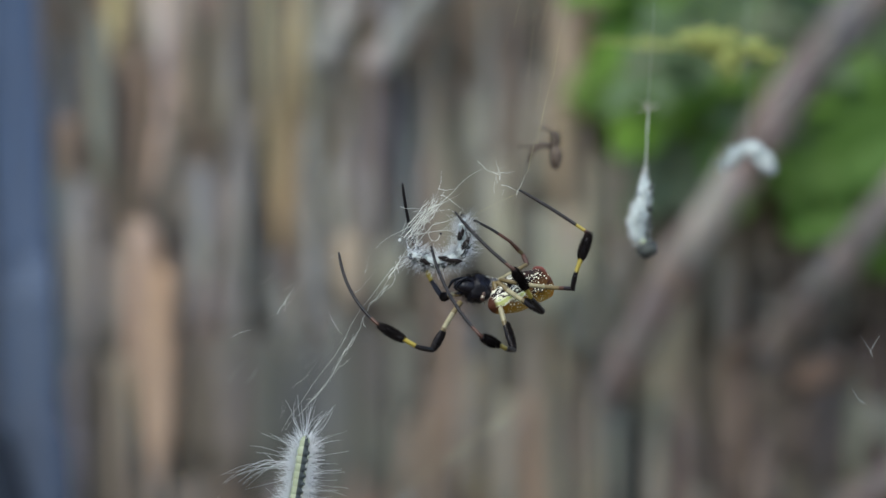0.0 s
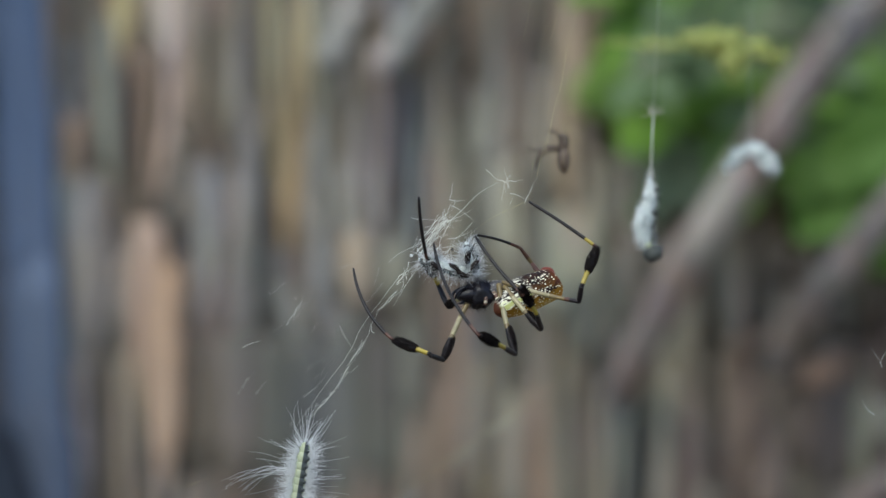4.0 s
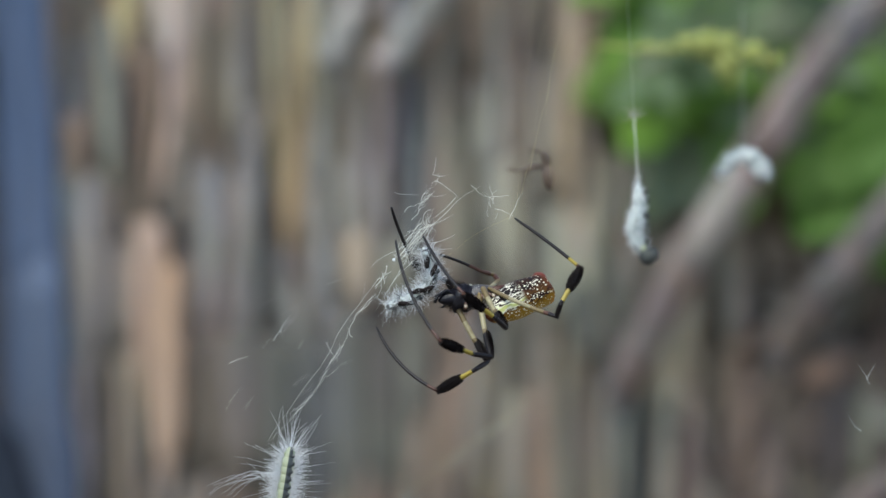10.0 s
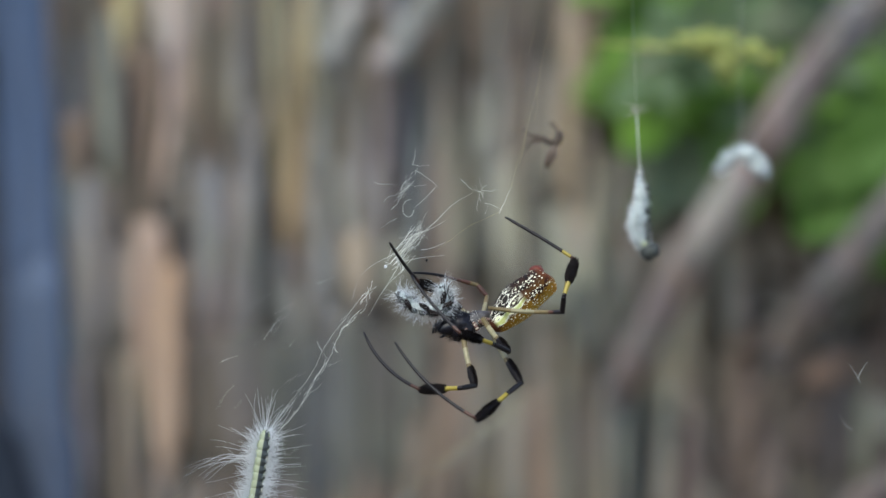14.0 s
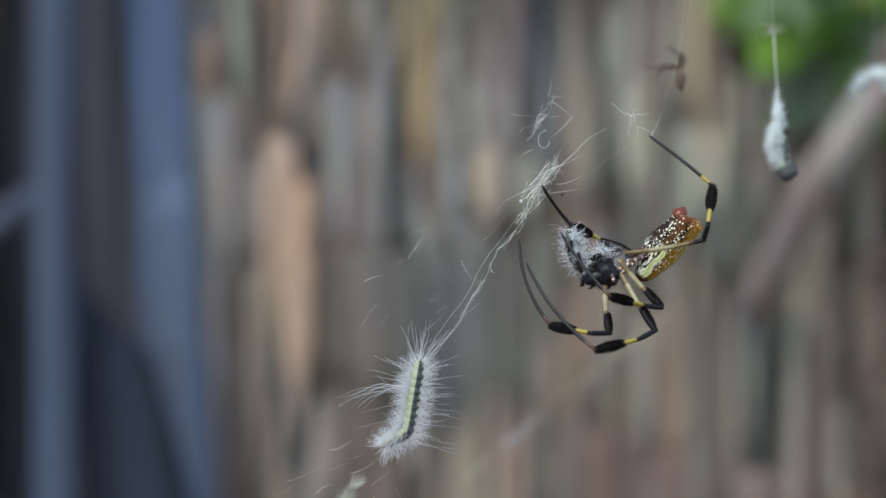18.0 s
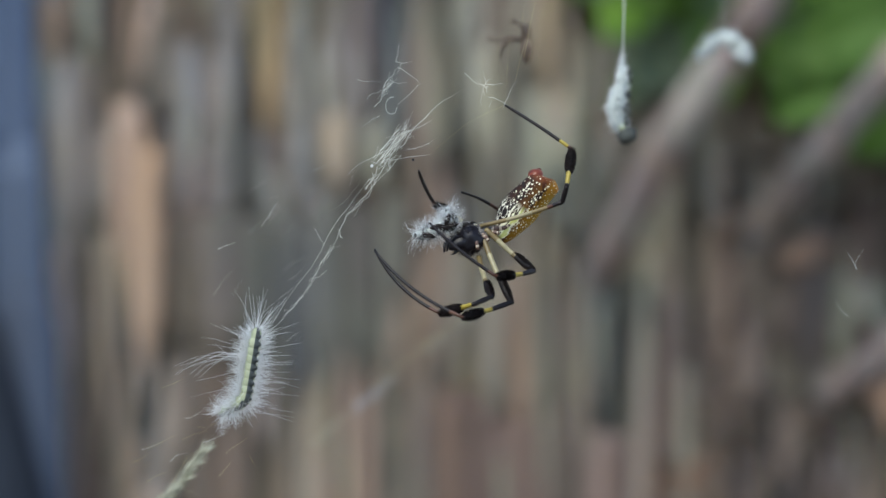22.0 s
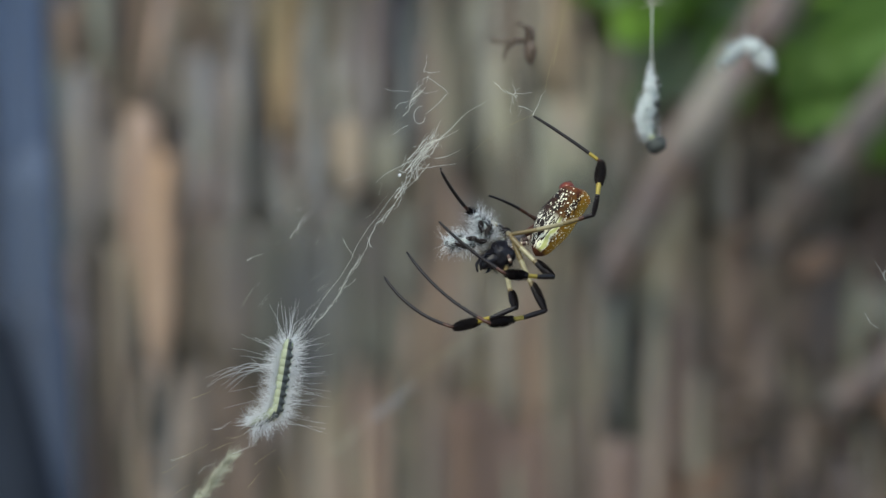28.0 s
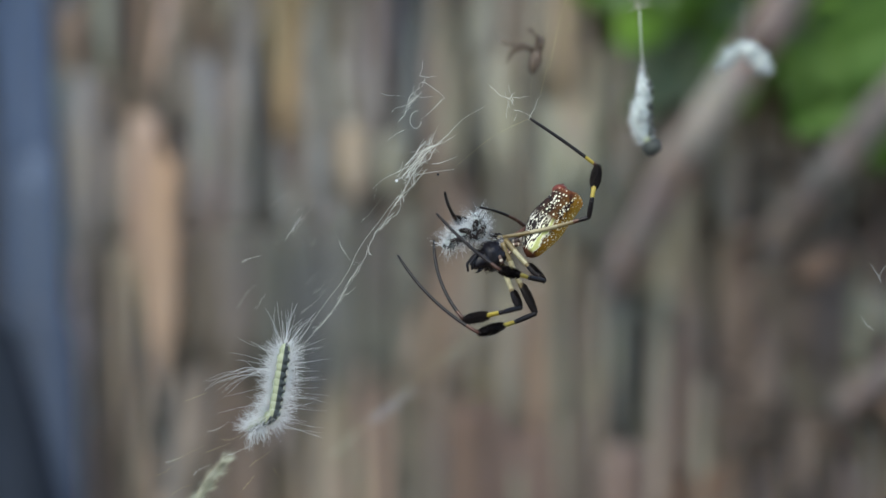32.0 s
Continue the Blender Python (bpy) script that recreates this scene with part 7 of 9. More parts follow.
    walk(leg_e['patella'], [
        (0, pose(-.02363,.00564,-.03209,-47.4,-33.2,0)), (1, pose(-.02278,.00651,-.03278,-28.2,-29.8,0)), (2, pose(-.02312,.00598,-.03193,0,-32,0)),
        (3, pose(-.02468,.00313,-.03122,-18.2,-23,0)), (6, pose(-.02503,.0015,-.03102,-52.4,-28.1,0)), (7, pose(-.02076,.00651,-.02512,-63.2,-77.4,0)),
        (8, pose(-.0223,.00637,-.02394,-64.6,-61,0)), (9, pose(-.02094,.00686,-.02172,-63.1,-77.4,0)), (10, pose(-.02008,.00518,-.01913,-60.8,-64.3,0)),
        (11, pose(-.01454,.00752,-.02431,-57.4,-36.7,0)), (11.5, pose(-.01251,.00785,-.02895,-57.5,-37.2,0)), (12, pose(-.01353,.00744,-.02586,-45.9,-38.8,0)),
        (13, pose(-.01272,.00744,-.02653,-53.4,-33.4,0)), (14, pose(-.01548,.00386,-.02629,-54.8,-34.8,0)), (15, pose(-.01078,.00806,-.03101,-55.6,-50.3,0)),
        (18, pose(-.01035,.00785,-.03456,-46.1,-52.1,0)), (19, pose(-.00987,.00785,-.0346,-67.9,-58.4,0)), (20, pose(-.00573,.00802,-.03562,-56.9,-52.3,0)),
        (21, pose(-.00853,.00806,-.03589,-61.6,-65.6,0)), (22, pose(-.00972,.00802,-.03668,-69.8,-68.2,0)), (23, pose(-.00919,.00806,-.03565,-69.9,-67.9,0)),
        (24, pose(-.00936,.00806,-.03583,-69.9,-68,0)), (25, pose(-.00988,.00806,-.03617,-69.9,-68.2,0)), (28, pose(-.00826,.00806,-.03498,-70.6,-53.6,0)),
        (30, pose(-.00914,.00806,-.03567,-70.2,-67.8,0)), (32, pose(-.00934,.00806,-.03617,-70,-68,0))])
    walk(leg_e['tibia'], [
        (0, pose(-.02652,.01136,-.02768,4.6,-26.6,0)), (1, pose(-.0262,.0102,-.0268,35.5,-23.8,0)), (2, pose(-.0274,.00598,-.02508,23.1,-14.1,0)),
        (3, pose(-.02757,.00557,-.0244,42.8,-23.9,0)), (6, pose(-.02726,.00764,-.02685,35.5,-23.4,0)), (7, pose(-.02419,.01347,-.02436,46,-63.8,0)),
        (8, pose(-.02522,.0134,-.02231,36.2,-62,0)), (9, pose(-.02438,.01382,-.02095,46,-63.8,0)), (10, pose(-.02351,.01198,-.01748,36.3,-56,0)),
        (11, pose(-.01704,.01404,-.02096,34.6,-60.4,0)), (11.5, pose(-.01503,.01438,-.02564,36,-55.9,0)), (12, pose(-.01692,.01301,-.02165,29.6,-58.8,0)),
        (13, pose(-.01526,.01367,-.02267,13.8,-62.5,0)), (14, pose(-.01804,.0102,-.02262,40.2,-68.9,0)), (15, pose(-.01414,.01445,-.02822,33.6,-68.4,0)),
        (18, pose(-.01458,.01342,-.03126,29,-64.2,0)), (19, pose(-.01234,.01502,-.03307,17,-68.7,0)), (20, pose(-.00906,.01448,-.03305,7.9,-64.1,0)),
        (21, pose(-.01188,.01486,-.03437,17.3,-58.7,0)), (22, pose(-.01219,.01527,-.03569,28.4,-57.6,0)), (23, pose(-.01165,.01531,-.03465,38.4,-72.3,0)),
        (24, pose(-.01182,.01531,-.03483,28.1,-63.3,0)), (25, pose(-.01234,.01531,-.03519,28.1,-63.3,0)), (28, pose(-.01032,.01531,-.03346,24.7,-62.2,0)),
        (30, pose(-.01156,.01531,-.03468,21.5,-67.9,0)), (32, pose(-.01178,.01531,-.03518,16.3,-65.9,0))])
    walk(leg_e['metatarsus'], [
        (0, pose(-.03169,.01043,-.01734,23.5,-11.3,0)), (1, pose(-.02998,.0035,-.01822,12.8,-12,0)), (2, pose(-.02998,.00146,-.01481,20.5,-16.5,0)),
        (3, pose(-.031,-.00224,-.01669,27.5,-10.1,0)), (6, pose(-.031,.00094,-.01823,30.2,-6.5,0)), (7, pose(-.03138,.00519,-.02083,0,-9.6,0)),
        (8, pose(-.03344,.00658,-.01794,21.4,-7.5,0)), (9, pose(-.03156,.00554,-.01742,31.9,-14.5,0)), (10, pose(-.03121,.00516,-.01228,39.4,-21.5,0)),
        (11, pose(-.02535,.00746,-.01624,11.9,-32.9,0)), (11.5, pose(-.02282,.00756,-.02036,37.6,-37.4,0)), (12, pose(-.02555,.00728,-.01642,24.9,-34,0)),
        (13, pose(-.02526,.0109,-.01747,29.8,-38.8,0)), (14, pose(-.02625,.00277,-.01944,47.3,-35.9,0)), (15, pose(-.02315,.00801,-.02466,40.2,-31.2,0)),
        (18, pose(-.02373,.00778,-.02684,46.8,-36,0)), (19, pose(-.02274,.0116,-.02902,45.1,-32.6,0)), (20, pose(-.01944,.01287,-.028,47.9,-44.3,0)),
        (21, pose(-.02141,.01139,-.02858,55.5,-33.3,0)), (22, pose(-.02088,.0097,-.03018,57.8,-25.3,0)), (23, pose(-.02036,.00807,-.03187,55.8,-22.3,0)),
        (24, pose(-.02103,.0098,-.03019,61,-26.1,0)), (25, pose(-.02155,.0098,-.03054,60.7,-24.8,0)), (28, pose(-.01974,.0104,-.0285,48.2,-34.8,0)),
        (30, pose(-.02165,.01101,-.03059,54.6,-26.1,0)), (32, pose(-.02202,.01202,-.0306,65.6,-21.8,0))])
    walk(leg_f['femur'], [
        (0, pose(-.00695,.0015,-.02727,-32.1,61.2,0)), (1, pose(-.00746,.0015,-.02675,-26.4,74.2,0)), (2, pose(-.0078,.0015,-.02624,-15.4,69.2,0)),
        (3, pose(-.00763,.0015,-.02522,-25.6,67.9,0)), (6, pose(-.00883,.0015,-.02591,0,67.6,0)), (7, pose(-.00883,.0015,-.02591,-8,65.4,0)),
        (8, pose(-.00696,.0015,-.02301,151.5,71.3,180)), (9, pose(-.0073,.0015,-.0208,-54.9,33.8,0)), (10, pose(-.00815,.0015,-.02114,-71,51.9,0)),
        (11, pose(-.00917,.0015,-.02557,-54.3,77.8,0)), (11.5, pose(-.00747,.0015,-.02967,-60.6,47.8,0)), (12, pose(-.00849,.0015,-.0283,-59.6,59,0)),
        (13, pose(-.00764,.0015,-.02898,-53.9,46.9,0)), (14, pose(-.00696,.0015,-.02881,-65.2,15.3,0)), (15, pose(-.00747,.0015,-.03086,-63.4,54.8,0)),
        (18, pose(-.00874,.0015,-.03779,-45.5,88.3,0)), (19, pose(-.00656,.0015,-.03663,-52.8,70.9,0)), (20, pose(-.00416,.0015,-.03798,165.6,89.6,180)),
        (21, pose(-.00608,.0015,-.03825,-33.1,86.6,0)), (22, pose(-.00556,.0015,-.03733,-39.5,86.4,0)), (23, pose(-.0059,.0015,-.03546,-44.4,80.6,0)),
        (24, pose(-.00607,.0015,-.03563,146.7,88.9,180)), (25, pose(-.00607,.0015,-.03597,142.8,88.6,180)), (28, pose(-.00503,.0015,-.03615,-36.4,83.5,0)),
        (30, pose(-.00504,.0015,-.03598,144.4,84.8,180)), (32, pose(-.00521,.0015,-.03682,-49.9,83.6,0))])
    walk(leg_f['patella'], [
        (0, pose(.00233,.00814,-.02216,-42.1,-22.3,0)), (1, pose(.00331,.00704,-.0237,-46.2,-20.6,0)), (2, pose(.00341,.00481,-.02199,-32.6,-25.4,0)),
        (3, pose(.0028,.00689,-.02099,-47.6,-32,0)), (6, pose(.00277,.0015,-.02113,-42,-40,0)), (7, pose(.0023,.00323,-.02081,0,-34.3,0)),
        (8, pose(.00345,.00747,-.02653,-15.9,-10.9,0)), (9, pose(-.00334,.0116,-.01489,-56.3,-27.1,0)), (10, pose(-.00504,.01295,-.0187,-63,-34,0)),
        (11, pose(-.00207,.01162,-.02403,-47.6,-32.8,0)), (11.5, pose(-.00298,.01224,-.0256,-58.5,-44.8,0)), (12, pose(-.00313,.01217,-.02508,-37,-44.9,0)),
        (13, pose(-.00234,.01147,-.02402,-47.5,-56.5,0)), (14, pose(-.00561,.01264,-.02386,-8,-40.4,0)), (15, pose(-.00295,.01254,-.02767,-62,-51.5,0)),
        (18, pose(-.00001,.01038,-.03754,-64,-56.2,0)), (19, pose(.00053,.01139,-.03417,-28.5,-59.4,0)), (20, pose(.00788,.00458,-.03808,-19.6,-36.7,0)),
        (21, pose(.00437,.00832,-.03762,-19.5,-36.8,0)), (22, pose(.00407,.00945,-.03672,-37.4,-45,0)), (23, pose(.0029,.01023,-.03399,-37.3,-44.9,0)),
        (24, pose(.0044,.00837,-.03584,-19.5,-53.2,0)), (25, pose(.00391,.00908,-.03621,-21,-43.3,0)), (28, pose(.00501,.00895,-.03501,-44.5,-37.9,0)),
        (30, pose(.00516,.00882,-.0369,-36.8,-36.9,0)), (32, pose(.00279,.01106,-.03592,-42.2,-49.1,0))])
    walk(leg_f['tibia'], [
        (0, pose(.00106,.01116,-.01907,37.9,-46.1,0)), (1, pose(.00221,.0103,-.02078,42.1,-39.4,0)), (2, pose(.00178,.00724,-.01856,22.1,-43.4,0)),
        (3, pose(.00119,.0102,-.01842,24.1,-40,0)), (6, pose(.00063,.00449,-.01859,32.1,-37.2,0)), (7, pose(-.00026,.00323,-.01705,0,-47,0)),
        (8, pose(.00263,.00871,-.02225,45.5,-34.1,0)), (9, pose(-.00448,.01535,-.01267,29.4,-60.6,0)), (10, pose(-.00618,.01696,-.01701,48.3,-74.1,0)),
        (11, pose(-.00371,.01493,-.02149,55.2,-65.6,0)), (11.5, pose(-.00463,.01606,-.02394,31.8,-63.2,0)), (12, pose(-.00566,.01488,-.02254,23.4,-73.8,0)),
        (13, pose(-.00488,.01478,-.02234,26.9,-64.7,0)), (14, pose(-.00854,.01327,-.02041,15.4,-74.8,0)), (15, pose(-.00459,.01649,-.02636,47,-69.6,0)),
        (18, pose(-.00163,.01439,-.03645,54.3,-62.2,0)), (19, pose(-.00287,.01354,-.03216,56.4,-69.3,0)), (20, pose(.00536,.00609,-.0347,49.6,-52.9,0)),
        (21, pose(.00182,.00982,-.03423,49.6,-52.7,0)), (22, pose(.00157,.01216,-.03422,49.5,-52.8,0)), (23, pose(.0004,.01294,-.03148,58.3,-49.1,0)),
        (24, pose(.00101,.00987,-.0333,52.5,-58.4,0)), (25, pose(.00103,.01069,-.03316,55.3,-55.8,0)), (28, pose(.00306,.01206,-.03251,41.4,-58.9,0)),
        (30, pose(.00302,.01149,-.03405,41.5,-58.7,0)), (32, pose(.0003,.01406,-.03376,49.4,-52.9,0))])
    walk(leg_f['metatarsus'], [
        (0, pose(-.00286,.00693,-.0153,0,-61.2,0)), (1, pose(-.00103,.00569,-.01684,28.2,-65.1,0)), (2, pose(-.00259,.00465,-.01394,37.1,-78.2,0)),
        (3, pose(-.00285,.0074,-.01361,39,-75.5,0)), (6, pose(-.00287,.00086,-.01397,36.3,-72.3,0)), (7, pose(-.00539,.00323,-.01226,50.3,-70.3,0)),
        (8, pose(-.00007,.0038,-.01826,39.4,-57.4,0)), (9, pose(-.00972,.01197,-.00972,31.4,-73.1,0)), (10, pose(-.01058,.01182,-.01576,25.3,-69.3,0)),
        (11, pose(-.00729,.00927,-.01987,49.1,-85.8,0)), (11.5, pose(-.00987,.01241,-.02129,36.4,-82.4,0)), (12, pose(-.01175,.01214,-.02077,45.5,-87.6,0)),
        (13, pose(-.01044,.01166,-.01972,22,-85.5,0)), (14, pose(-.01493,.01144,-.01867,38.3,-80.9,0)), (15, pose(-.00901,.01145,-.02472,40.7,-81,0)),
        (18, pose(-.0052,.00878,-.03458,51.6,-66.8,0)), (19, pose(-.00644,.0078,-.03081,35,-85.6,0)), (20, pose(.00178,.00081,-.03199,48.8,-57.1,0)),
        (21, pose(-.00175,.00455,-.0315,56.4,-61.4,0)), (22, pose(-.00202,.00688,-.03149,44.6,-64.2,0)), (23, pose(-.00235,.00706,-.0291,40.4,-68.6,0)),
        (24, pose(-.00259,.00438,-.03109,50.3,-63.9,0)), (25, pose(-.00223,.005,-.03094,48.8,-58.9,0)), (28, pose(-.00141,.00745,-.02981,37.7,-64.1,0)),
        (30, pose(-.00145,.00687,-.03134,44.7,-65,0)), (32, pose(-.00331,.00878,-.03103,44.4,-70.2,0))])
    walk(abdomen, [
        (0, pose(-0.00063,.002,-.03125,-38.5,66.6,0)), (1, pose(-0.00055,.002,-.02988,-36.9,67.0,0)), (2, pose(-0.00063,.002,-.02929,-37,68.6,0)),
        (3, pose(-0.00106,.002,-.02818,-32.2,64.4,0)), (6, pose(-0.00142,.002,-.02929,-32.6,64.8,0)), (7, pose(-0.00107,.002,-.02904,-34.6,67.9,0)),
        (8, pose(-0.00065,.002,-.02512,-34.2,63.8,0)), (9, pose(-0.00125,.002,-.02478,-34.2,62.7,0)), (10, pose(0.00046,.002,-.02504,-32.6,64.8,0)),
        (11, pose(0.00251,.002,-.02622,-32.1,55.5,0)), (11.5, pose(0.00207,.002,-.02766,-42.4,46.0,0)), (12, pose(0.00413,.002,-.02724,-37.1,53.2,0)),
        (13, pose(0.00402,.002,-.02759,-27.2,52.8,0)), (14, pose(0.00409,.002,-.02571,-20.7,47.1,0)), (15, pose(0.00545,.002,-.02641,-10.5,45.1,0)),
        (18, pose(0.00436,.002,-.0337,0,39.9,0)), (19, pose(0.00462,.002,-.03434,0,41.2,0)), (20, pose(0.00710,.002,-.03407,0,38.0,0)),
        (21, pose(0.00409,.002,-.03203,-6,40.5,0)), (22, pose(0.00529,.002,-.03179,-3.9,39.3,0)), (23, pose(0.00564,.002,-.03264,-6,40.5,0)),
        (24, pose(0.00606,.002,-.03223,0,40.5,0)), (25, pose(0.00631,.002,-.03232,0,40.9,0)), (28, pose(0.00713,.002,-.0322,-18.5,34.8,0)),
        (30, pose(0.00686,.002,-.03222,-10.1,36.4,0)), (32, pose(0.00626,.002,-.03227,-20.4,36.2,0))])
    walk(cephalothorax, [
        (0, pose(-0.00971,.00141,-0.02914,-16.9,88.1,0)), (1, pose(-0.01040,.00116,-0.02845,-13,80.4,0)), (2, pose(-0.01083,.00126,-0.02743,-14.5,88.1,0)),
        (3, pose(-0.01126,.00096,-0.02649,-10.3,76.1,0)), (6, pose(-0.01262,.00114,-0.02743,-12.7,78.5,0)), (7, pose(-0.01160,.00104,-0.02675,-11.3,80.7,0)),
        (8, pose(-0.01143,.00109,-0.02301,168,89.8,180)), (9, pose(-0.01262,.00109,-0.02335,168,89.8,180)), (10, pose(-0.01306,.00045,-0.02291,-4.5,77.1,0)),
        (11, pose(-0.01379,.00085,-0.02897,-9,71.8,0)), (11.5, pose(-0.01168,0,-0.03346,0,69,0)), (12, pose(-0.01311,.00096,-0.03127,-10.3,76.2,0)),
        (13, pose(-0.01099,.0009,-0.03152,-9.6,61.6,0)), (14, pose(-0.01073,.00085,-0.03135,-9,71.8,0)), (15, pose(-0.00868,.00119,-0.03341,-13.5,59.5,0)),
        (18, pose(-0.01062,.00066,-0.03890,-6.8,57.6,0)), (19, pose(-0.00862,.00072,-0.03876,-7.4,55.3,0)), (20, pose(-0.00647,.00102,-0.03995,-11.1,55.4,0)),
        (21, pose(-0.00711,.00151,-0.03938,-19,61.7,0)), (22, pose(-0.00746,.0009,-0.03887,-9.6,61.8,0)), (23, pose(-0.00737,.00128,-0.03760,-14.9,54.9,0)),
        (24, pose(-0.00711,.00129,-0.03803,-15.1,53.5,0)), (25, pose(-0.00762,.00135,-0.03855,-16,55.2,0)), (28, pose(-0.00747,.00119,-0.03968,-13.5,51.2,0)),
        (30, pose(-0.00833,.00126,-0.03884,-14.6,52.7,0)), (32, pose(-0.00850,.00129,-0.03943,-15.1,53.5,0))])
    walk(held_caterpillar, [
        (0, pose(.01899,0,1.21482)), (.5, pose(.01649,0,1.21543)), (1, pose(.01689,0,1.21592)),
        (1.5, pose(.01654,0,1.2157)), (2, pose(.01907,0,1.21452)), (2.5, pose(.02087,0,1.21303)),
        (3, pose(.01952,0,1.21286)), (3.5, pose(.02071,0,1.21192)), (5.5, pose(.02202,0,1.21366)),
        (6, pose(.02137,0,1.21373)), (6.5, pose(.02131,0,1.21308)), (7, pose(.01964,0,1.21306)),
        (7.5, pose(.02104,0,1.21009)), (8, pose(.02072,0,1.21117)), (8.5, pose(.02098,0,1.21071)),
        (9, pose(.02109,0,1.20948)), (9.5, pose(.02048,0,1.2102)), (10, pose(.02127,0,1.20957)),
        (10.5, pose(.02304,0,1.21012)), (11, pose(.02521,0,1.20915)), (11.5, pose(.02046,0,1.20898)),
        (12, pose(.02249,0,1.2083)), (12.5, pose(.0216,0,1.20831)), (13, pose(.01952,0,1.20826)),
        (13.5, pose(.02041,0,1.20809)), (14, pose(.01926,0,1.20862)), (14.5, pose(.02152,0,1.20735)),
        (15, pose(.02358,0,1.20719)), (15.5, pose(.02449,0,1.2074)), (17.5, pose(.02296,0,1.20825)),
        (18, pose(.02232,0,1.21014)), (18.5, pose(.02229,0,1.20902)), (19, pose(.02207,0,1.20913)),
        (19.5, pose(.0219,0,1.20954)), (20, pose(.02264,0,1.2088)), (20.5, pose(.02241,0,1.20849)),
        (21, pose(.0227,0,1.20797)), (21.5, pose(.02371,0,1.2085)), (22, pose(.02358,0,1.20891)),
        (22.5, pose(.02515,0,1.20851)), (23, pose(.02431,0,1.20905)), (23.5, pose(.0254,0,1.20772)),
        (24, pose(.02486,0,1.20863)), (24.5, pose(.0252,0,1.20823)), (25, pose(.02417,0,1.20812)),
        (25.5, pose(.02318,0,1.20851)), (27.5, pose(.02501,0,1.20745)), (28, pose(.02394,0,1.20784)),
        (28.5, pose(.0247,0,1.20772)), (29, pose(.02563,0,1.20774)), (29.5, pose(.02612,0,1.20747)),
        (30, pose(.02468,0,1.20754)), (30.5, pose(.02467,0,1.20798)), (31, pose(.02447,0,1.20825)),
        (31.5, pose(.02591,0,1.20772)), (32, pose(.02448,0,1.20839))])
    walk(held_segments[0], [
        (0, pose(-.03112,-.001,-.02009,180,74.1,180)), (1, pose(-.03333,-.001,-.02012,180,71.1,180)), (2, pose(-.03207,-.001,-.01761,180,63.4,180)),
        (3, pose(-.03102,-.001,-.01771,180,71.6,180)), (6, pose(-.02964,-.001,-.02162,180,90,180)), (7, pose(-.02497,-.001,-.0288,0,7.1,0)),
        (8, pose(-.02789,-.001,-.0202,0,59,0)), (9, pose(-.03246,-.001,-.01981,0,76,0)), (10, pose(-.03657,-.001,-.02569,0,71.6,0)),
        (11, pose(-.04607,-.001,-.02451,0,74.1,0)), (11.5, pose(-.03597,-.001,-.02444,0,81.9,0)), (12, pose(-.03416,-.001,-.02477,0,79.9,0)),
        (13, pose(-.02944,-.001,-.02503,180,45,180)), (14, pose(-.03094,-.001,-.02399,180,49,180)), (15, pose(-.03686,-.001,-.02782,180,45,180)),
        (18, pose(-.02398,.0022,-.03058,180,11.4,180)), (19, pose(-.02348,.0022,-.03313,180,18.5,180)), (20, pose(-.02105,.0022,-.03322,180,26.6,180)),
        (21, pose(-.0245,.0022,-.0381,0,63.4,0)), (22, pose(-.02484,.0022,-.03898,0,78.7,0)), (23, pose(-.02524,.0022,-.03642,180,71.5,180)),
        (24, pose(-.02455,.0022,-.03328,180,56.3,180)), (25, pose(-.025,.0022,-.03352,180,75.9,180)), (28, pose(-.02424,.0022,-.03821,180,90,180)),
        (30, pose(-.02276,.0022,-.03776,0,33.7,0)), (32, pose(-.02368,.0022,-.03747,0,53.1,0))])
    walk(held_segments[1], [
        (0, pose(-.02886,-.001,-.02074,180,75,180)), (1, pose(-.03109,-.001,-.02089,180,71.7,180)), (2, pose(-.0302,-.001,-.01854,180,63.5,180)),
        (3, pose(-.02905,-.001,-.01836,180,71.4,180)), (6, pose(-.02766,-.001,-.02162,180,90,180)), (7, pose(-.02473,-.001,-.02688,0,7.1,0)),
        (8, pose(-.02637,-.001,-.01928,0,59,0)), (9, pose(-.03088,-.001,-.0194,0,70.4,0)), (10, pose(-.03443,-.001,-.02497,0,69.5,0)),
        (11, pose(-.04379,-.001,-.02386,0,74.9,0)), (11.5, pose(-.03413,-.001,-.02418,0,81.9,0)), (12, pose(-.03258,-.001,-.02449,0,79.9,0)),
        (13, pose(-.02804,-.001,-.02643,180,48,180)), (14, pose(-.02941,-.001,-.02532,180,51.2,180)), (15, pose(-.03518,-.001,-.0295,180,45,180)),
        (18, pose(-.02364,.0022,-.03229,180,12.3,180)), (19, pose(-.02285,.0022,-.03466,180,29.4,180)), (20, pose(-.0204,.0022,-.03451,180,27.3,180)),
        (21, pose(-.0231,.0022,-.03739,0,69,0)), (22, pose(-.02345,.0022,-.03871,0,78.7,0)), (23, pose(-.0241,.0022,-.0368,180,79.3,180)),
        (24, pose(-.02337,.0022,-.03406,180,57.8,180)), (25, pose(-.02358,.0022,-.03387,180,75.9,180)), (28, pose(-.02261,.0022,-.0382,0,87.3,0)),
        (30, pose(-.02199,.0022,-.03661,0,43.5,0)), (32, pose(-.0225,.0022,-.03658,0,53.1,0))])
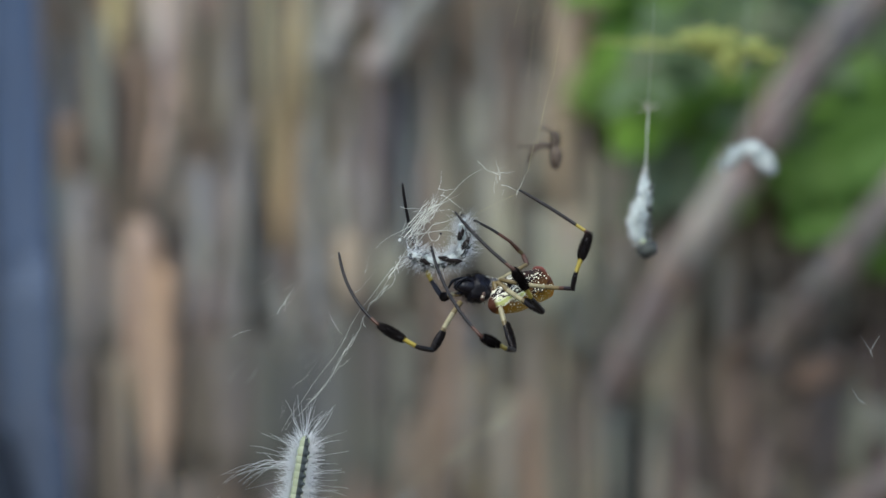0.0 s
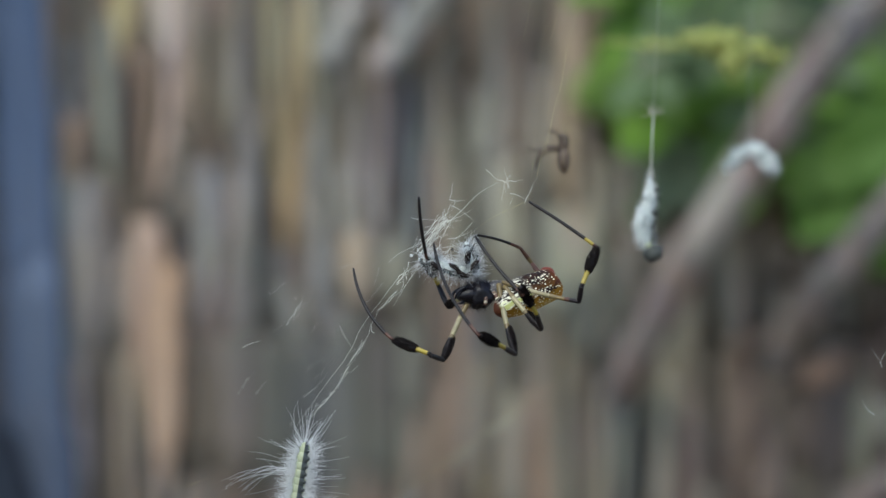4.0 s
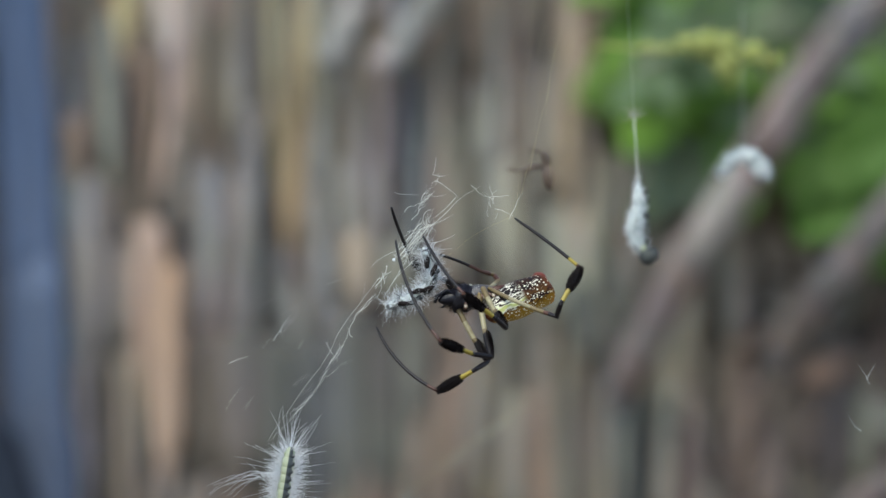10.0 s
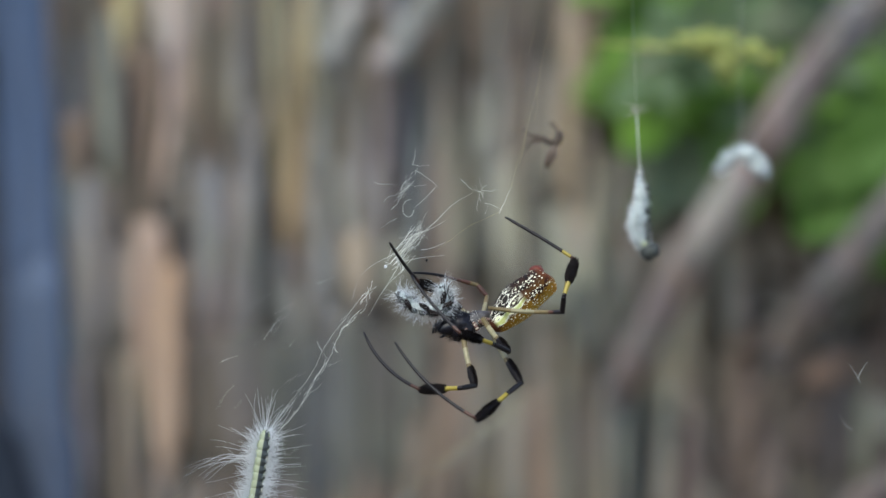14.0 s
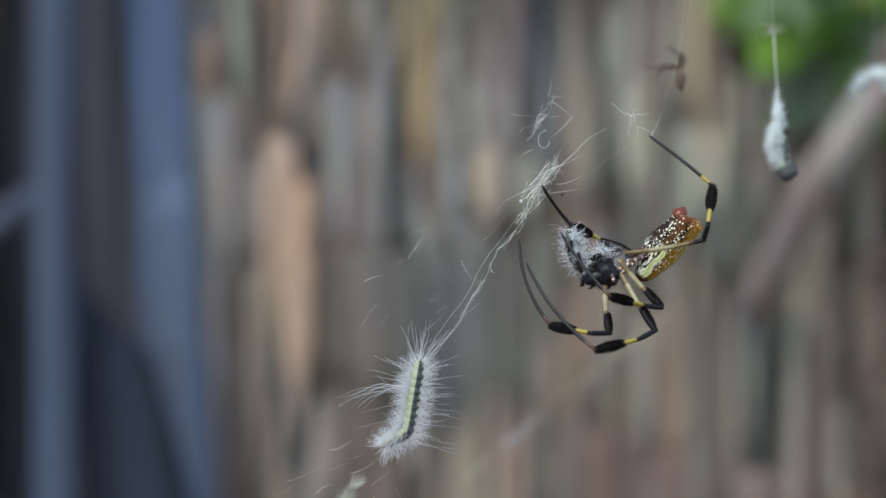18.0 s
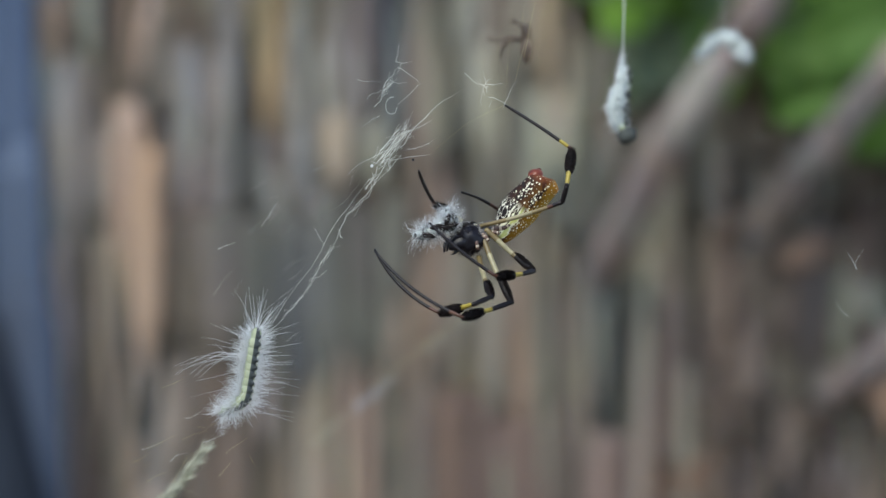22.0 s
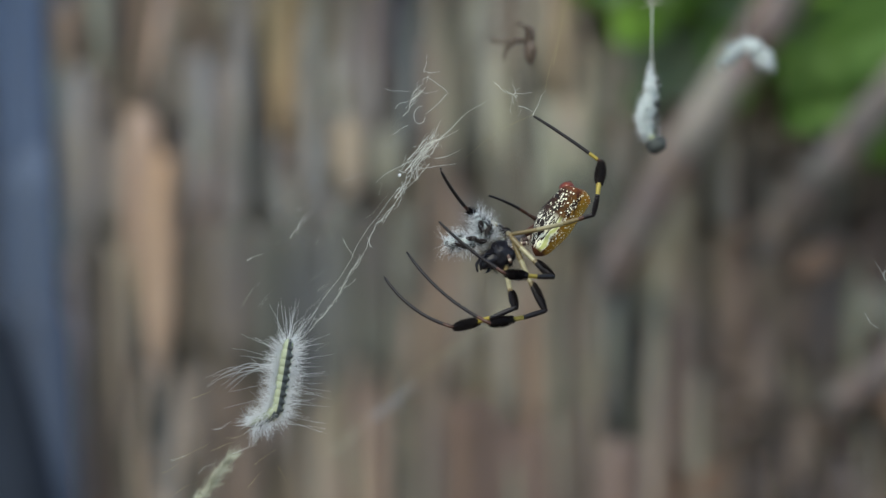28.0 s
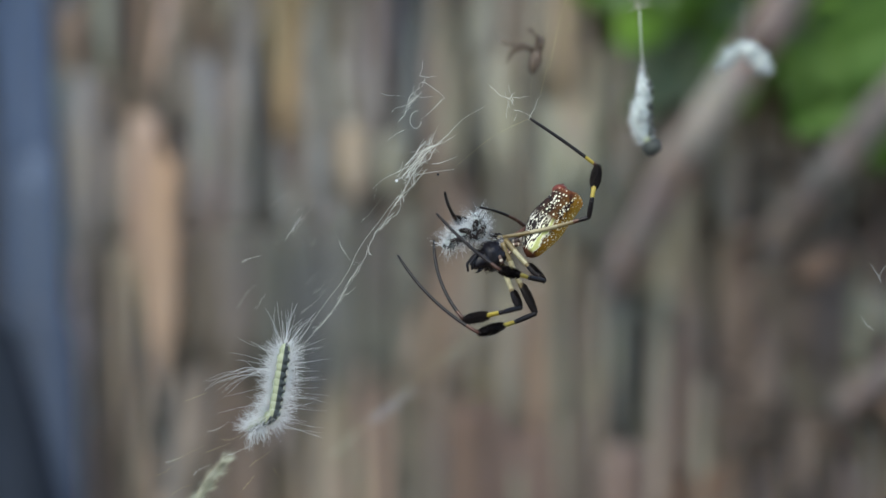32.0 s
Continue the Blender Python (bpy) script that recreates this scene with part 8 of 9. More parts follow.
    walk(held_segments[2], [
        (0, pose(-.02602,-.001,-.02133,180,85,180)), (1, pose(-.02826,-.001,-.02169,180,79.6,180)), (2, pose(-.02786,-.001,-.01968,180,65.4,180)),
        (3, pose(-.02661,-.001,-.01921,180,70,180)), (6, pose(-.02519,-.001,-.02162,180,90,180)), (7, pose(-.02444,-.001,-.02449,0,15.3,0)),
        (8, pose(-.02444,-.001,-.01819,0,62.7,0)), (9, pose(-.02906,-.001,-.01859,0,60,0)), (10, pose(-.03183,-.001,-.02389,0,63.3,0)),
        (11, pose(-.04092,-.001,-.02319,0,81.4,0)), (11.5, pose(-.03183,-.001,-.02385,0,81.9,0)), (12, pose(-.03059,-.001,-.02417,0,83.2,0)),
        (13, pose(-.02614,-.001,-.02794,180,58.9,180)), (14, pose(-.02738,-.001,-.02675,180,64.2,180)), (15, pose(-.03301,-.001,-.03148,180,54.2,180)),
        (18, pose(-.02313,.0022,-.03441,180,16.6,180)), (19, pose(-.02169,.0022,-.03634,180,39.7,180)), (20, pose(-.01951,.0022,-.03607,180,35,180)),
        (21, pose(-.02134,.0022,-.03694,180,88.6,180)), (22, pose(-.02175,.0022,-.03828,0,68.4,0)), (23, pose(-.02271,.0022,-.03687,0,82,0)),
        (24, pose(-.02186,.0022,-.03497,180,60.6,180)), (25, pose(-.0218,.0022,-.03432,180,75.9,180)), (28, pose(-.02059,.0022,-.03804,0,82.8,0)),
        (30, pose(-.02075,.0022,-.03569,0,67.4,0)), (32, pose(-.02098,.0022,-.03554,0,60,0))])
    walk(held_segments[3], [
        (0, pose(-.02314,-.001,-.02126,0,84.3,0)), (1, pose(-.02534,-.001,-.02197,180,87.5,180)), (2, pose(-.02547,-.001,-.02071,180,71.4,180)),
        (3, pose(-.02419,-.001,-.02013,180,74.2,180)), (6, pose(-.02271,-.001,-.02162,180,90,180)), (7, pose(-.02351,-.001,-.02262,0,43.9,0)),
        (8, pose(-.02244,-.001,-.01725,0,66.5,0)), (9, pose(-.02746,-.001,-.01736,0,44,0)), (10, pose(-.02942,-.001,-.02244,0,55.2,0)),
        (11, pose(-.03799,-.001,-.02297,0,88.8,0)), (11.5, pose(-.02952,-.001,-.02352,0,81.9,0)), (12, pose(-.02859,-.001,-.02401,0,87.5,0)),
        (13, pose(-.0239,-.001,-.02891,180,71.8,180)), (14, pose(-.02501,-.001,-.02746,180,78.8,180)), (15, pose(-.03051,-.001,-.03289,180,66.5,180)),
        (18, pose(-.02239,.0022,-.03646,180,23.4,180)), (19, pose(-.02021,.0022,-.03769,180,62.8,180)), (20, pose(-.01836,.0022,-.03745,180,44.5,180)),
        (21, pose(-.01958,.0022,-.03749,180,73.8,180)), (22, pose(-.02027,.0022,-.03746,0,54,0)), (23, pose(-.02135,.0022,-.03637,0,63.4,0)),
        (24, pose(-.02029,.0022,-.03579,180,70.8,180)), (25, pose(-.02002,.0022,-.03476,180,81.8,180)), (28, pose(-.01859,.0022,-.03768,0,74.6,0)),
        (30, pose(-.01914,.0022,-.03547,0,85.2,0)), (32, pose(-.01933,.0022,-.03475,0,73.5,0))])
    walk(held_segments[4], [
        (0, pose(-.02039,-.001,-.02056,0,64,0)), (1, pose(-.02239,-.001,-.0219,0,84.9,0)), (2, pose(-.02304,-.001,-.02125,180,89.2,180)),
        (3, pose(-.02177,-.001,-.02053,0,89,0)), (6, pose(-.02024,-.001,-.02162,180,90,180)), (7, pose(-.02155,-.001,-.02159,0,70.9,0)),
        (8, pose(-.02039,-.001,-.01642,0,68.2,0)), (9, pose(-.02623,-.001,-.01581,0,32,0)), (10, pose(-.02729,-.001,-.02068,0,40.8,0)),
        (11, pose(-.03504,-.001,-.02312,180,82.7,180)), (11.5, pose(-.02722,-.001,-.02319,0,82.1,0)), (12, pose(-.02658,-.001,-.02397,0,86.8,0)),
        (13, pose(-.02161,-.001,-.0293,0,83.6,0)), (14, pose(-.02252,-.001,-.02766,0,86.4,0)), (15, pose(-.0277,-.001,-.03366,180,83.6,180)),
        (18, pose(-.02134,.0022,-.03813,180,52.9,180)), (19, pose(-.01864,.0022,-.03792,0,77.5,0)), (20, pose(-.017,.0022,-.03843,180,71.6,180)),
        (21, pose(-.01787,.0022,-.03778,0,81.5,0)), (22, pose(-.01895,.0022,-.0364,0,62.4,0)), (23, pose(-.02007,.0022,-.03564,0,52.9,0)),
        (24, pose(-.0188,.0022,-.03602,0,77.4,0)), (25, pose(-.01828,.0022,-.0348,0,80.9,0)), (28, pose(-.01671,.0022,-.037,0,63.9,0)),
        (30, pose(-.01747,.0022,-.03519,0,74,0)), (32, pose(-.01756,.0022,-.03454,180,88.8,180))])
    walk(held_segments[5], [
        (0, pose(-.01824,-.001,-.01888,0,37.2,0)), (1, pose(-.01948,-.001,-.02147,0,71,0)), (2, pose(-.02058,-.001,-.02076,0,69.3,0)),
        (3, pose(-.01932,-.001,-.02,0,64.9,0)), (6, pose(-.018,-.001,-.02144,0,65.9,0)), (7, pose(-.01925,-.001,-.02088,0,74.9,0)),
        (8, pose(-.01833,-.001,-.0156,0,68.2,0)), (9, pose(-.02538,-.001,-.01398,0,18.4,0)), (10, pose(-.02586,-.001,-.01835,0,24.1,0)),
        (11, pose(-.03216,-.001,-.02371,180,76.2,180)), (11.5, pose(-.02493,-.001,-.023,180,88.7,180)), (12, pose(-.02458,-.001,-.02377,0,82,0)),
        (13, pose(-.01953,-.001,-.02846,0,50.4,0)), (14, pose(-.02009,-.001,-.02717,0,74.6,0)), (15, pose(-.02487,-.001,-.03361,0,81.7,0)),
        (18, pose(-.01953,.0022,-.03868,180,86,180)), (19, pose(-.0171,.0022,-.03691,0,36.2,0)), (20, pose(-.01538,.0022,-.03848,0,79.6,0)),
        (21, pose(-.01627,.0022,-.03696,0,51.5,0)), (22, pose(-.01748,.0022,-.03606,0,84.3,0)), (23, pose(-.01902,.0022,-.03463,0,40.3,0)),
        (24, pose(-.01749,.0022,-.03513,0,40.8,0)), (25, pose(-.01662,.0022,-.03418,0,56.5,0)), (28, pose(-.01503,.0022,-.03591,0,45.3,0)),
        (30, pose(-.0159,.0022,-.03452,0,57.5,0)), (32, pose(-.01584,.0022,-.03476,0,87.1,0))])
    walk(held_segments[6], [
        (0, pose(-.01717,-.001,-.01636,0,12.7,0)), (1, pose(-.0176,-.001,-.02016,0,24.9,0)), (2, pose(-.01868,-.001,-.0196,0,31.6,0)),
        (3, pose(-.0177,-.001,-.01876,0,22.9,0)), (6, pose(-.01711,-.001,-.02025,0,8,0)), (7, pose(-.01691,-.001,-.02033,0,70.8,0)),
        (8, pose(-.01632,-.001,-.0147,0,60.2,0)), (9, pose(-.02489,-.001,-.01204,0,6.3,0)), (10, pose(-.02516,-.001,-.01575,0,.7,0)),
        (11, pose(-.02932,-.001,-.02426,180,88.5,180)), (11.5, pose(-.02267,-.001,-.02329,180,75.1,180)), (12, pose(-.02261,-.001,-.0234,0,77.1,0)),
        (13, pose(-.01845,-.001,-.02669,0,11.5,0)), (14, pose(-.01818,-.001,-.02613,0,34.7,0)), (15, pose(-.0222,-.001,-.03262,0,57.1,0)),
        (18, pose(-.01751,.0022,-.03835,0,64.5,0)), (19, pose(-.01663,.0022,-.03541,0,-4.7,0)), (20, pose(-.01387,.0022,-.03779,0,46.5,0)),
        (21, pose(-.01515,.0022,-.03567,0,15.5,0)), (22, pose(-.01624,.0022,-.03604,0,48.6,0)), (23, pose(-.01836,.0022,-.03342,0,9.3,0)),
        (24, pose(-.01684,.0022,-.03388,0,-2.4,0)), (25, pose(-.01562,.0022,-.03315,0,14.5,0)), (28, pose(-.01417,.0022,-.03457,0,3.6,0)),
        (30, pose(-.0148,.0022,-.03354,0,23.3,0)), (32, pose(-.01496,.0022,-.03425,0,21.8,0))])
    walk(held_segments[7], [
        (0, pose(-.01708,-.001,-.01351,0,-2.9,0)), (1, pose(-.01777,-.001,-.01768,0,-12.9,0)), (2, pose(-.01849,-.001,-.01739,0,-3.5,0)),
        (3, pose(-.01793,-.001,-.0166,0,-15.1,0)), (6, pose(-.01755,-.001,-.01805,0,-15.9,0)), (7, pose(-.01501,-.001,-.01934,0,48,0)),
        (8, pose(-.01454,-.001,-.01345,0,51,0)), (9, pose(-.02496,-.001,-.01003,0,-5.5,0)), (10, pose(-.02578,-.001,-.01315,0,-18.8,0)),
        (11, pose(-.02649,-.001,-.02391,0,77.4,0)), (11.5, pose(-.02054,-.001,-.02415,180,64.2,180)), (12, pose(-.02066,-.001,-.0229,0,74.4,0)),
        (13, pose(-.0188,-.001,-.02448,0,-17.7,0)), (14, pose(-.01796,-.001,-.02431,0,-9.3,0)), (15, pose(-.02014,-.001,-.03074,0,40.4,0)),
        (18, pose(-.016,.0022,-.03701,0,42.1,0)), (19, pose(-.01742,.0022,-.03367,0,-31,0)), (20, pose(-.01311,.0022,-.03635,0,20.2,0)),
        (21, pose(-.01544,.0022,-.03405,0,-19.3,0)), (22, pose(-.01622,.0022,-.0348,0,-8.5,0)), (23, pose(-.01858,.0022,-.03227,0,-26.4,0)),
        (24, pose(-.01762,.0022,-.03263,0,-40.8,0)), (25, pose(-.016,.0022,-.03165,0,-23.3,0)), (28, pose(-.01489,.0022,-.03301,0,-34,0)),
        (30, pose(-.01485,.0022,-.03204,0,-9.6,0)), (32, pose(-.01508,.0022,-.03268,0,-11.3,0))])
    walk(held_segments[8], [
        (0, pose(-.01719,-.001,-.01116,0,-2.9,0)), (1, pose(-.01842,-.001,-.0154,0,-15.9,0)), (2, pose(-.01884,-.001,-.01534,0,-9.5,0)),
        (3, pose(-.01859,-.001,-.01463,0,-18.4,0)), (6, pose(-.01809,-.001,-.01614,0,-15.9,0)), (7, pose(-.01413,-.001,-.01782,0,22,0)),
        (8, pose(-.01327,-.001,-.01223,0,45,0)), (9, pose(-.02515,-.001,-.00841,0,-6.8,0)), (10, pose(-.02668,-.001,-.01108,0,-23.4,0)),
        (11, pose(-.02424,-.001,-.02316,0,71.6,0)), (11.5, pose(-.01896,-.001,-.0251,180,56.3,180)), (12, pose(-.01912,-.001,-.02242,0,71.6,0)),
        (13, pose(-.01943,-.001,-.0226,0,-18.4,0)), (14, pose(-.01872,-.001,-.02243,0,-21.8,0)), (15, pose(-.01888,-.001,-.02876,0,31,0)),
        (18, pose(-.01495,.0022,-.03561,0,36.8,0)), (19, pose(-.01828,.0022,-.03224,0,-31,0)), (20, pose(-.01276,.0022,-.03495,0,14,0)),
        (21, pose(-.01614,.0022,-.03265,0,-26.6,0)), (22, pose(-.01657,.0022,-.03342,0,-14,0)), (23, pose(-.01934,.0022,-.03141,0,-45,0)),
        (24, pose(-.01862,.0022,-.03163,0,-45,0)), (25, pose(-.01665,.0022,-.03034,0,-26.6,0)), (28, pose(-.01587,.0022,-.03171,0,-36.9,0)),
        (30, pose(-.01518,.0022,-.03069,0,-14.1,0)), (32, pose(-.01537,.0022,-.03123,0,-11.3,0))])
    walk(fallen_caterpillar, [
        (0, pose(-.04683,0,1.13967)), (.5, pose(-.04765,0,1.14036)), (1, pose(-.04845,0,1.14096)),
        (1.5, pose(-.04995,0,1.14297)), (2, pose(-.04761,0,1.1425)), (2.5, pose(-.04692,0,1.13977)),
        (3, pose(-.04758,0,1.13905)), (3.5, pose(-.04733,0,1.13841)), (5.5, pose(-.04709,0,1.14039)),
        (6, pose(-.0475,0,1.14047)), (6.5, pose(-.04909,0,1.13955)), (7, pose(-.04727,0,1.13908)),
        (7.5, pose(-.04885,0,1.13838)), (8, pose(-.04896,0,1.13951)), (8.5, pose(-.04812,0,1.139)),
        (9, pose(-.04624,0,1.13578)), (9.5, pose(-.04913,0,1.13952)), (10, pose(-.0477,0,1.13957)),
        (10.5, pose(-.04523,0,1.1412)), (11, pose(-.04245,0,1.14048)), (11.5, pose(-.04106,0,1.14362)),
        (12, pose(-.04143,0,1.14163)), (12.5, pose(-.04157,0,1.14016)), (13, pose(-.04769,0,1.14091)),
        (13.5, pose(-.05234,0,1.14291)), (14, pose(-.05431,0,1.14345)), (14.5, pose(-.05044,0,1.1406)),
        (15, pose(-.04797,0,1.14052)), (15.5, pose(-.04616,0,1.14032)), (17.5, pose(-.04642,0,1.1401)),
        (18, pose(-.04837,0,1.14163)), (18.5, pose(-.05068,0,1.14242)), (19, pose(-.05069,0,1.14113)),
        (19.5, pose(-.04959,0,1.1422)), (20, pose(-.05683,0,1.14376)), (20.5, pose(-.05634,0,1.14165)),
        (21, pose(-.05847,0,1.14225)), (21.5, pose(-.05407,0,1.14096)), (22, pose(-.05214,0,1.14043)),
        (22.5, pose(-.0513,0,1.14017)), (23, pose(-.04981,0,1.13964)), (23.5, pose(-.05132,0,1.13989)),
        (24, pose(-.05159,0,1.14015)), (24.5, pose(-.05075,0,1.13962)), (25, pose(-.05071,0,1.1391)),
        (25.5, pose(-.05327,0,1.14067)), (27.5, pose(-.05171,0,1.13989)), (28, pose(-.05099,0,1.13936)),
        (28.5, pose(-.05045,0,1.13964)), (29, pose(-.04849,0,1.13885)), (29.5, pose(-.04746,0,1.13806)),
        (30, pose(-.04784,0,1.13779)), (30.5, pose(-.04945,0,1.13857)), (31, pose(-.04963,0,1.13883)),
        (31.5, pose(-.0495,0,1.1391)), (32, pose(-.04996,0,1.1391))])
    walk(hanging_prey, [
        (0, pose(.06369,.1,1.22208,0,3.2,0)), (.5, pose(.06366,.1,1.22112,0,4.6,0)), (1, pose(.06508,.1,1.22201,0,1.8,0)),
        (1.5, pose(.06452,.1,1.22252,0,4.6,0)), (2, pose(.06365,.1,1.22195,0,3.9,0)), (2.5, pose(.06495,.1,1.22204,0,3.2,0)),
        (3, pose(.06477,.1,1.22175,0,1.1,0)), (3.5, pose(.06442,.1,1.22134,0,3.2,0)), (5.5, pose(.06629,.1,1.22261,0,1.1,0)),
        (6, pose(.06494,.1,1.22264,0,.3,0)), (6.5, pose(.06463,.1,1.22217,0,-3.1,0)), (7, pose(.06348,.1,1.22276,0,-3.1,0)),
        (7.5, pose(.06401,.1,1.22255,0,-3.1,0)), (8, pose(.06528,.1,1.22291,0,-1,0)), (8.5, pose(.06496,.1,1.2224,0,-3.1,0)),
        (9, pose(.0652,.1,1.22232,0,-1.7,0)), (9.5, pose(.06426,.1,1.22268,0,-1,0)), (10, pose(.06424,.1,1.22268,0,-3.1,0)),
        (10.5, pose(.06513,.1,1.22233,0,-3.1,0)), (11, pose(.06696,.1,1.22203,0,-3.1,0)), (11.5, pose(.06589,.1,1.22261,0,-2.4,0)),
        (12, pose(.06488,.1,1.22188,0,2.5,0)), (12.5, pose(.0652,.1,1.22231,0,-4.5,0)), (13, pose(.06435,.1,1.22179,0,3.9,0)),
        (13.5, pose(.06314,.1,1.22286,0,-.3,0)), (14, pose(.06565,.1,1.22294,0,-2.4,0)), (14.5, pose(.06541,.1,1.22208,0,-3.8,0)),
        (15, pose(.0647,.1,1.22201,0,-1.7,0)), (15.5, pose(.06557,.1,1.22174,0,1.1,0)), (17.5, pose(.06372,.1,1.223,0,1.8,0)),
        (18, pose(.0666,.1,1.22382,0,-3.1,0)), (18.5, pose(.06674,.1,1.22383,0,-.3,0)), (19, pose(.06443,.1,1.22356,0,-.3,0)),
        (19.5, pose(.06446,.1,1.22444,0,.3,0)), (20, pose(.0659,.1,1.22384,0,-1,0)), (20.5, pose(.06316,.1,1.22353,0,1.8,0)),
        (21, pose(.06441,.1,1.22414,0,.3,0)), (21.5, pose(.06325,.1,1.22447,0,.4,0)), (22, pose(.06543,.1,1.22418,0,1.8,0)),
        (22.5, pose(.06666,.1,1.22419,0,-1.7,0)), (23, pose(.06663,.1,1.22417,0,1.8,0)), (23.5, pose(.06528,.1,1.22361,0,.4,0)),
        (24, pose(.06582,.1,1.22389,0,1.1,0)), (24.5, pose(.06679,.1,1.22389,0,-1.7,0)), (25, pose(.06512,.1,1.22359,0,.4,0)),
        (25.5, pose(.06431,.1,1.22417,0,.4,0)), (27.5, pose(.06562,.1,1.22417,0,3.9,0)), (28, pose(.06642,.1,1.22359,0,1.1,0)),
        (28.5, pose(.0661,.1,1.22389,0,1.8,0)), (29, pose(.06591,.1,1.22389,0,2.5,0)), (29.5, pose(.06613,.1,1.22361,0,1.8,0)),
        (30, pose(.06588,.1,1.22359,0,.4,0)), (30.5, pose(.06483,.1,1.22389,0,-1,0)), (31, pose(.06512,.1,1.22389,0,-1,0)),
        (31.5, pose(.06524,.1,1.22417,0,-3.1,0)), (32, pose(.06522,.1,1.22389,0,-2.4,0))])
    walk(web, [
        (0, pose(.01899,0,1.21482)), (.5, pose(.01649,0,1.21543)), (1, pose(.01689,0,1.21592)),
        (1.5, pose(.01654,0,1.2157)), (2, pose(.01907,0,1.21452)), (2.5, pose(.02087,0,1.21303)),
        (3, pose(.01952,0,1.21286)), (3.5, pose(.02071,0,1.21192)), (5.5, pose(.02202,0,1.21366)),
        (6, pose(.02137,0,1.21373)), (6.5, pose(.02131,0,1.21308)), (7, pose(.01964,0,1.21306)),
        (7.5, pose(.02104,0,1.21009)), (8, pose(.02072,0,1.21117)), (8.5, pose(.02098,0,1.21071)),
        (9, pose(.02109,0,1.20948)), (9.5, pose(.02048,0,1.2102)), (10, pose(.02127,0,1.20957)),
        (10.5, pose(.02304,0,1.21012)), (11, pose(.02521,0,1.20915)), (11.5, pose(.02046,0,1.20898)),
        (12, pose(.02249,0,1.2083)), (12.5, pose(.0216,0,1.20831)), (13, pose(.01952,0,1.20826)),
        (13.5, pose(.02041,0,1.20809)), (14, pose(.01926,0,1.20862)), (14.5, pose(.02152,0,1.20735)),
        (15, pose(.02358,0,1.20719)), (15.5, pose(.02449,0,1.2074)), (17.5, pose(.02296,0,1.20825)),
        (18, pose(.02232,0,1.21014)), (18.5, pose(.02229,0,1.20902)), (19, pose(.02207,0,1.20913)),
        (19.5, pose(.0219,0,1.20954)), (20, pose(.02264,0,1.2088)), (20.5, pose(.02241,0,1.20849)),
        (21, pose(.0227,0,1.20797)), (21.5, pose(.02371,0,1.2085)), (22, pose(.02358,0,1.20891)),
        (22.5, pose(.02515,0,1.20851)), (23, pose(.02431,0,1.20905)), (23.5, pose(.0254,0,1.20772)),
        (24, pose(.02486,0,1.20863)), (24.5, pose(.0252,0,1.20823)), (25, pose(.02417,0,1.20812)),
        (25.5, pose(.02318,0,1.20851)), (27.5, pose(.02501,0,1.20745)), (28, pose(.02394,0,1.20784)),
        (28.5, pose(.0247,0,1.20772)), (29, pose(.02563,0,1.20774)), (29.5, pose(.02612,0,1.20747)),
        (30, pose(.02468,0,1.20754)), (30.5, pose(.02467,0,1.20798)), (31, pose(.02447,0,1.20825)),
        (31.5, pose(.02591,0,1.20772)), (32, pose(.02448,0,1.20839))])
    walk(web_parts['tangle'], [
        (0, pose(-.02913,0,-.00801)), (1, pose(-.02879,0,-.00716)), (2, pose(-.02913,0,-.00631)),
        (3, pose(-.02845,0,-.00818)), (6, pose(-.02895,0,-.00971)), (7, pose(-.02963,0,-.00971)),
        (8, pose(-.02912,0,-.00766)), (9, pose(-.03031,0,-.0046)), (10, pose(-.02946,0,-.00545)),
        (11, pose(-.02878,0,-.00681)), (12, pose(-.0264,0,-.00783)), (13, pose(-.0281,0,-.00681)),
        (14, pose(-.02912,0,-.00783)), (15, pose(-.02878,0,-.00954)), (15.5, pose(-.02968,0,-.00948)),
        (17.5, pose(-.03295,0,-.01179)), (18, pose(-.03174,0,-.0124)), (18.5, pose(-.03315,0,-.01181)),
        (19, pose(-.03044,0,-.00969)), (20, pose(-.034,0,-.00901)), (20.5, pose(-.03448,0,-.0099)),
        (21, pose(-.03455,0,-.01011)), (21.5, pose(-.03373,0,-.01042)), (22, pose(-.03267,0,-.01156)),
        (23, pose(-.03217,0,-.01208)), (24, pose(-.03285,0,-.01157)), (25, pose(-.03268,0,-.01191)),
        (28, pose(-.03319,0,-.01089)), (29, pose(-.03368,0,-.01075)), (30, pose(-.03268,0,-.01106)),
        (32, pose(-.03251,0,-.01208))])
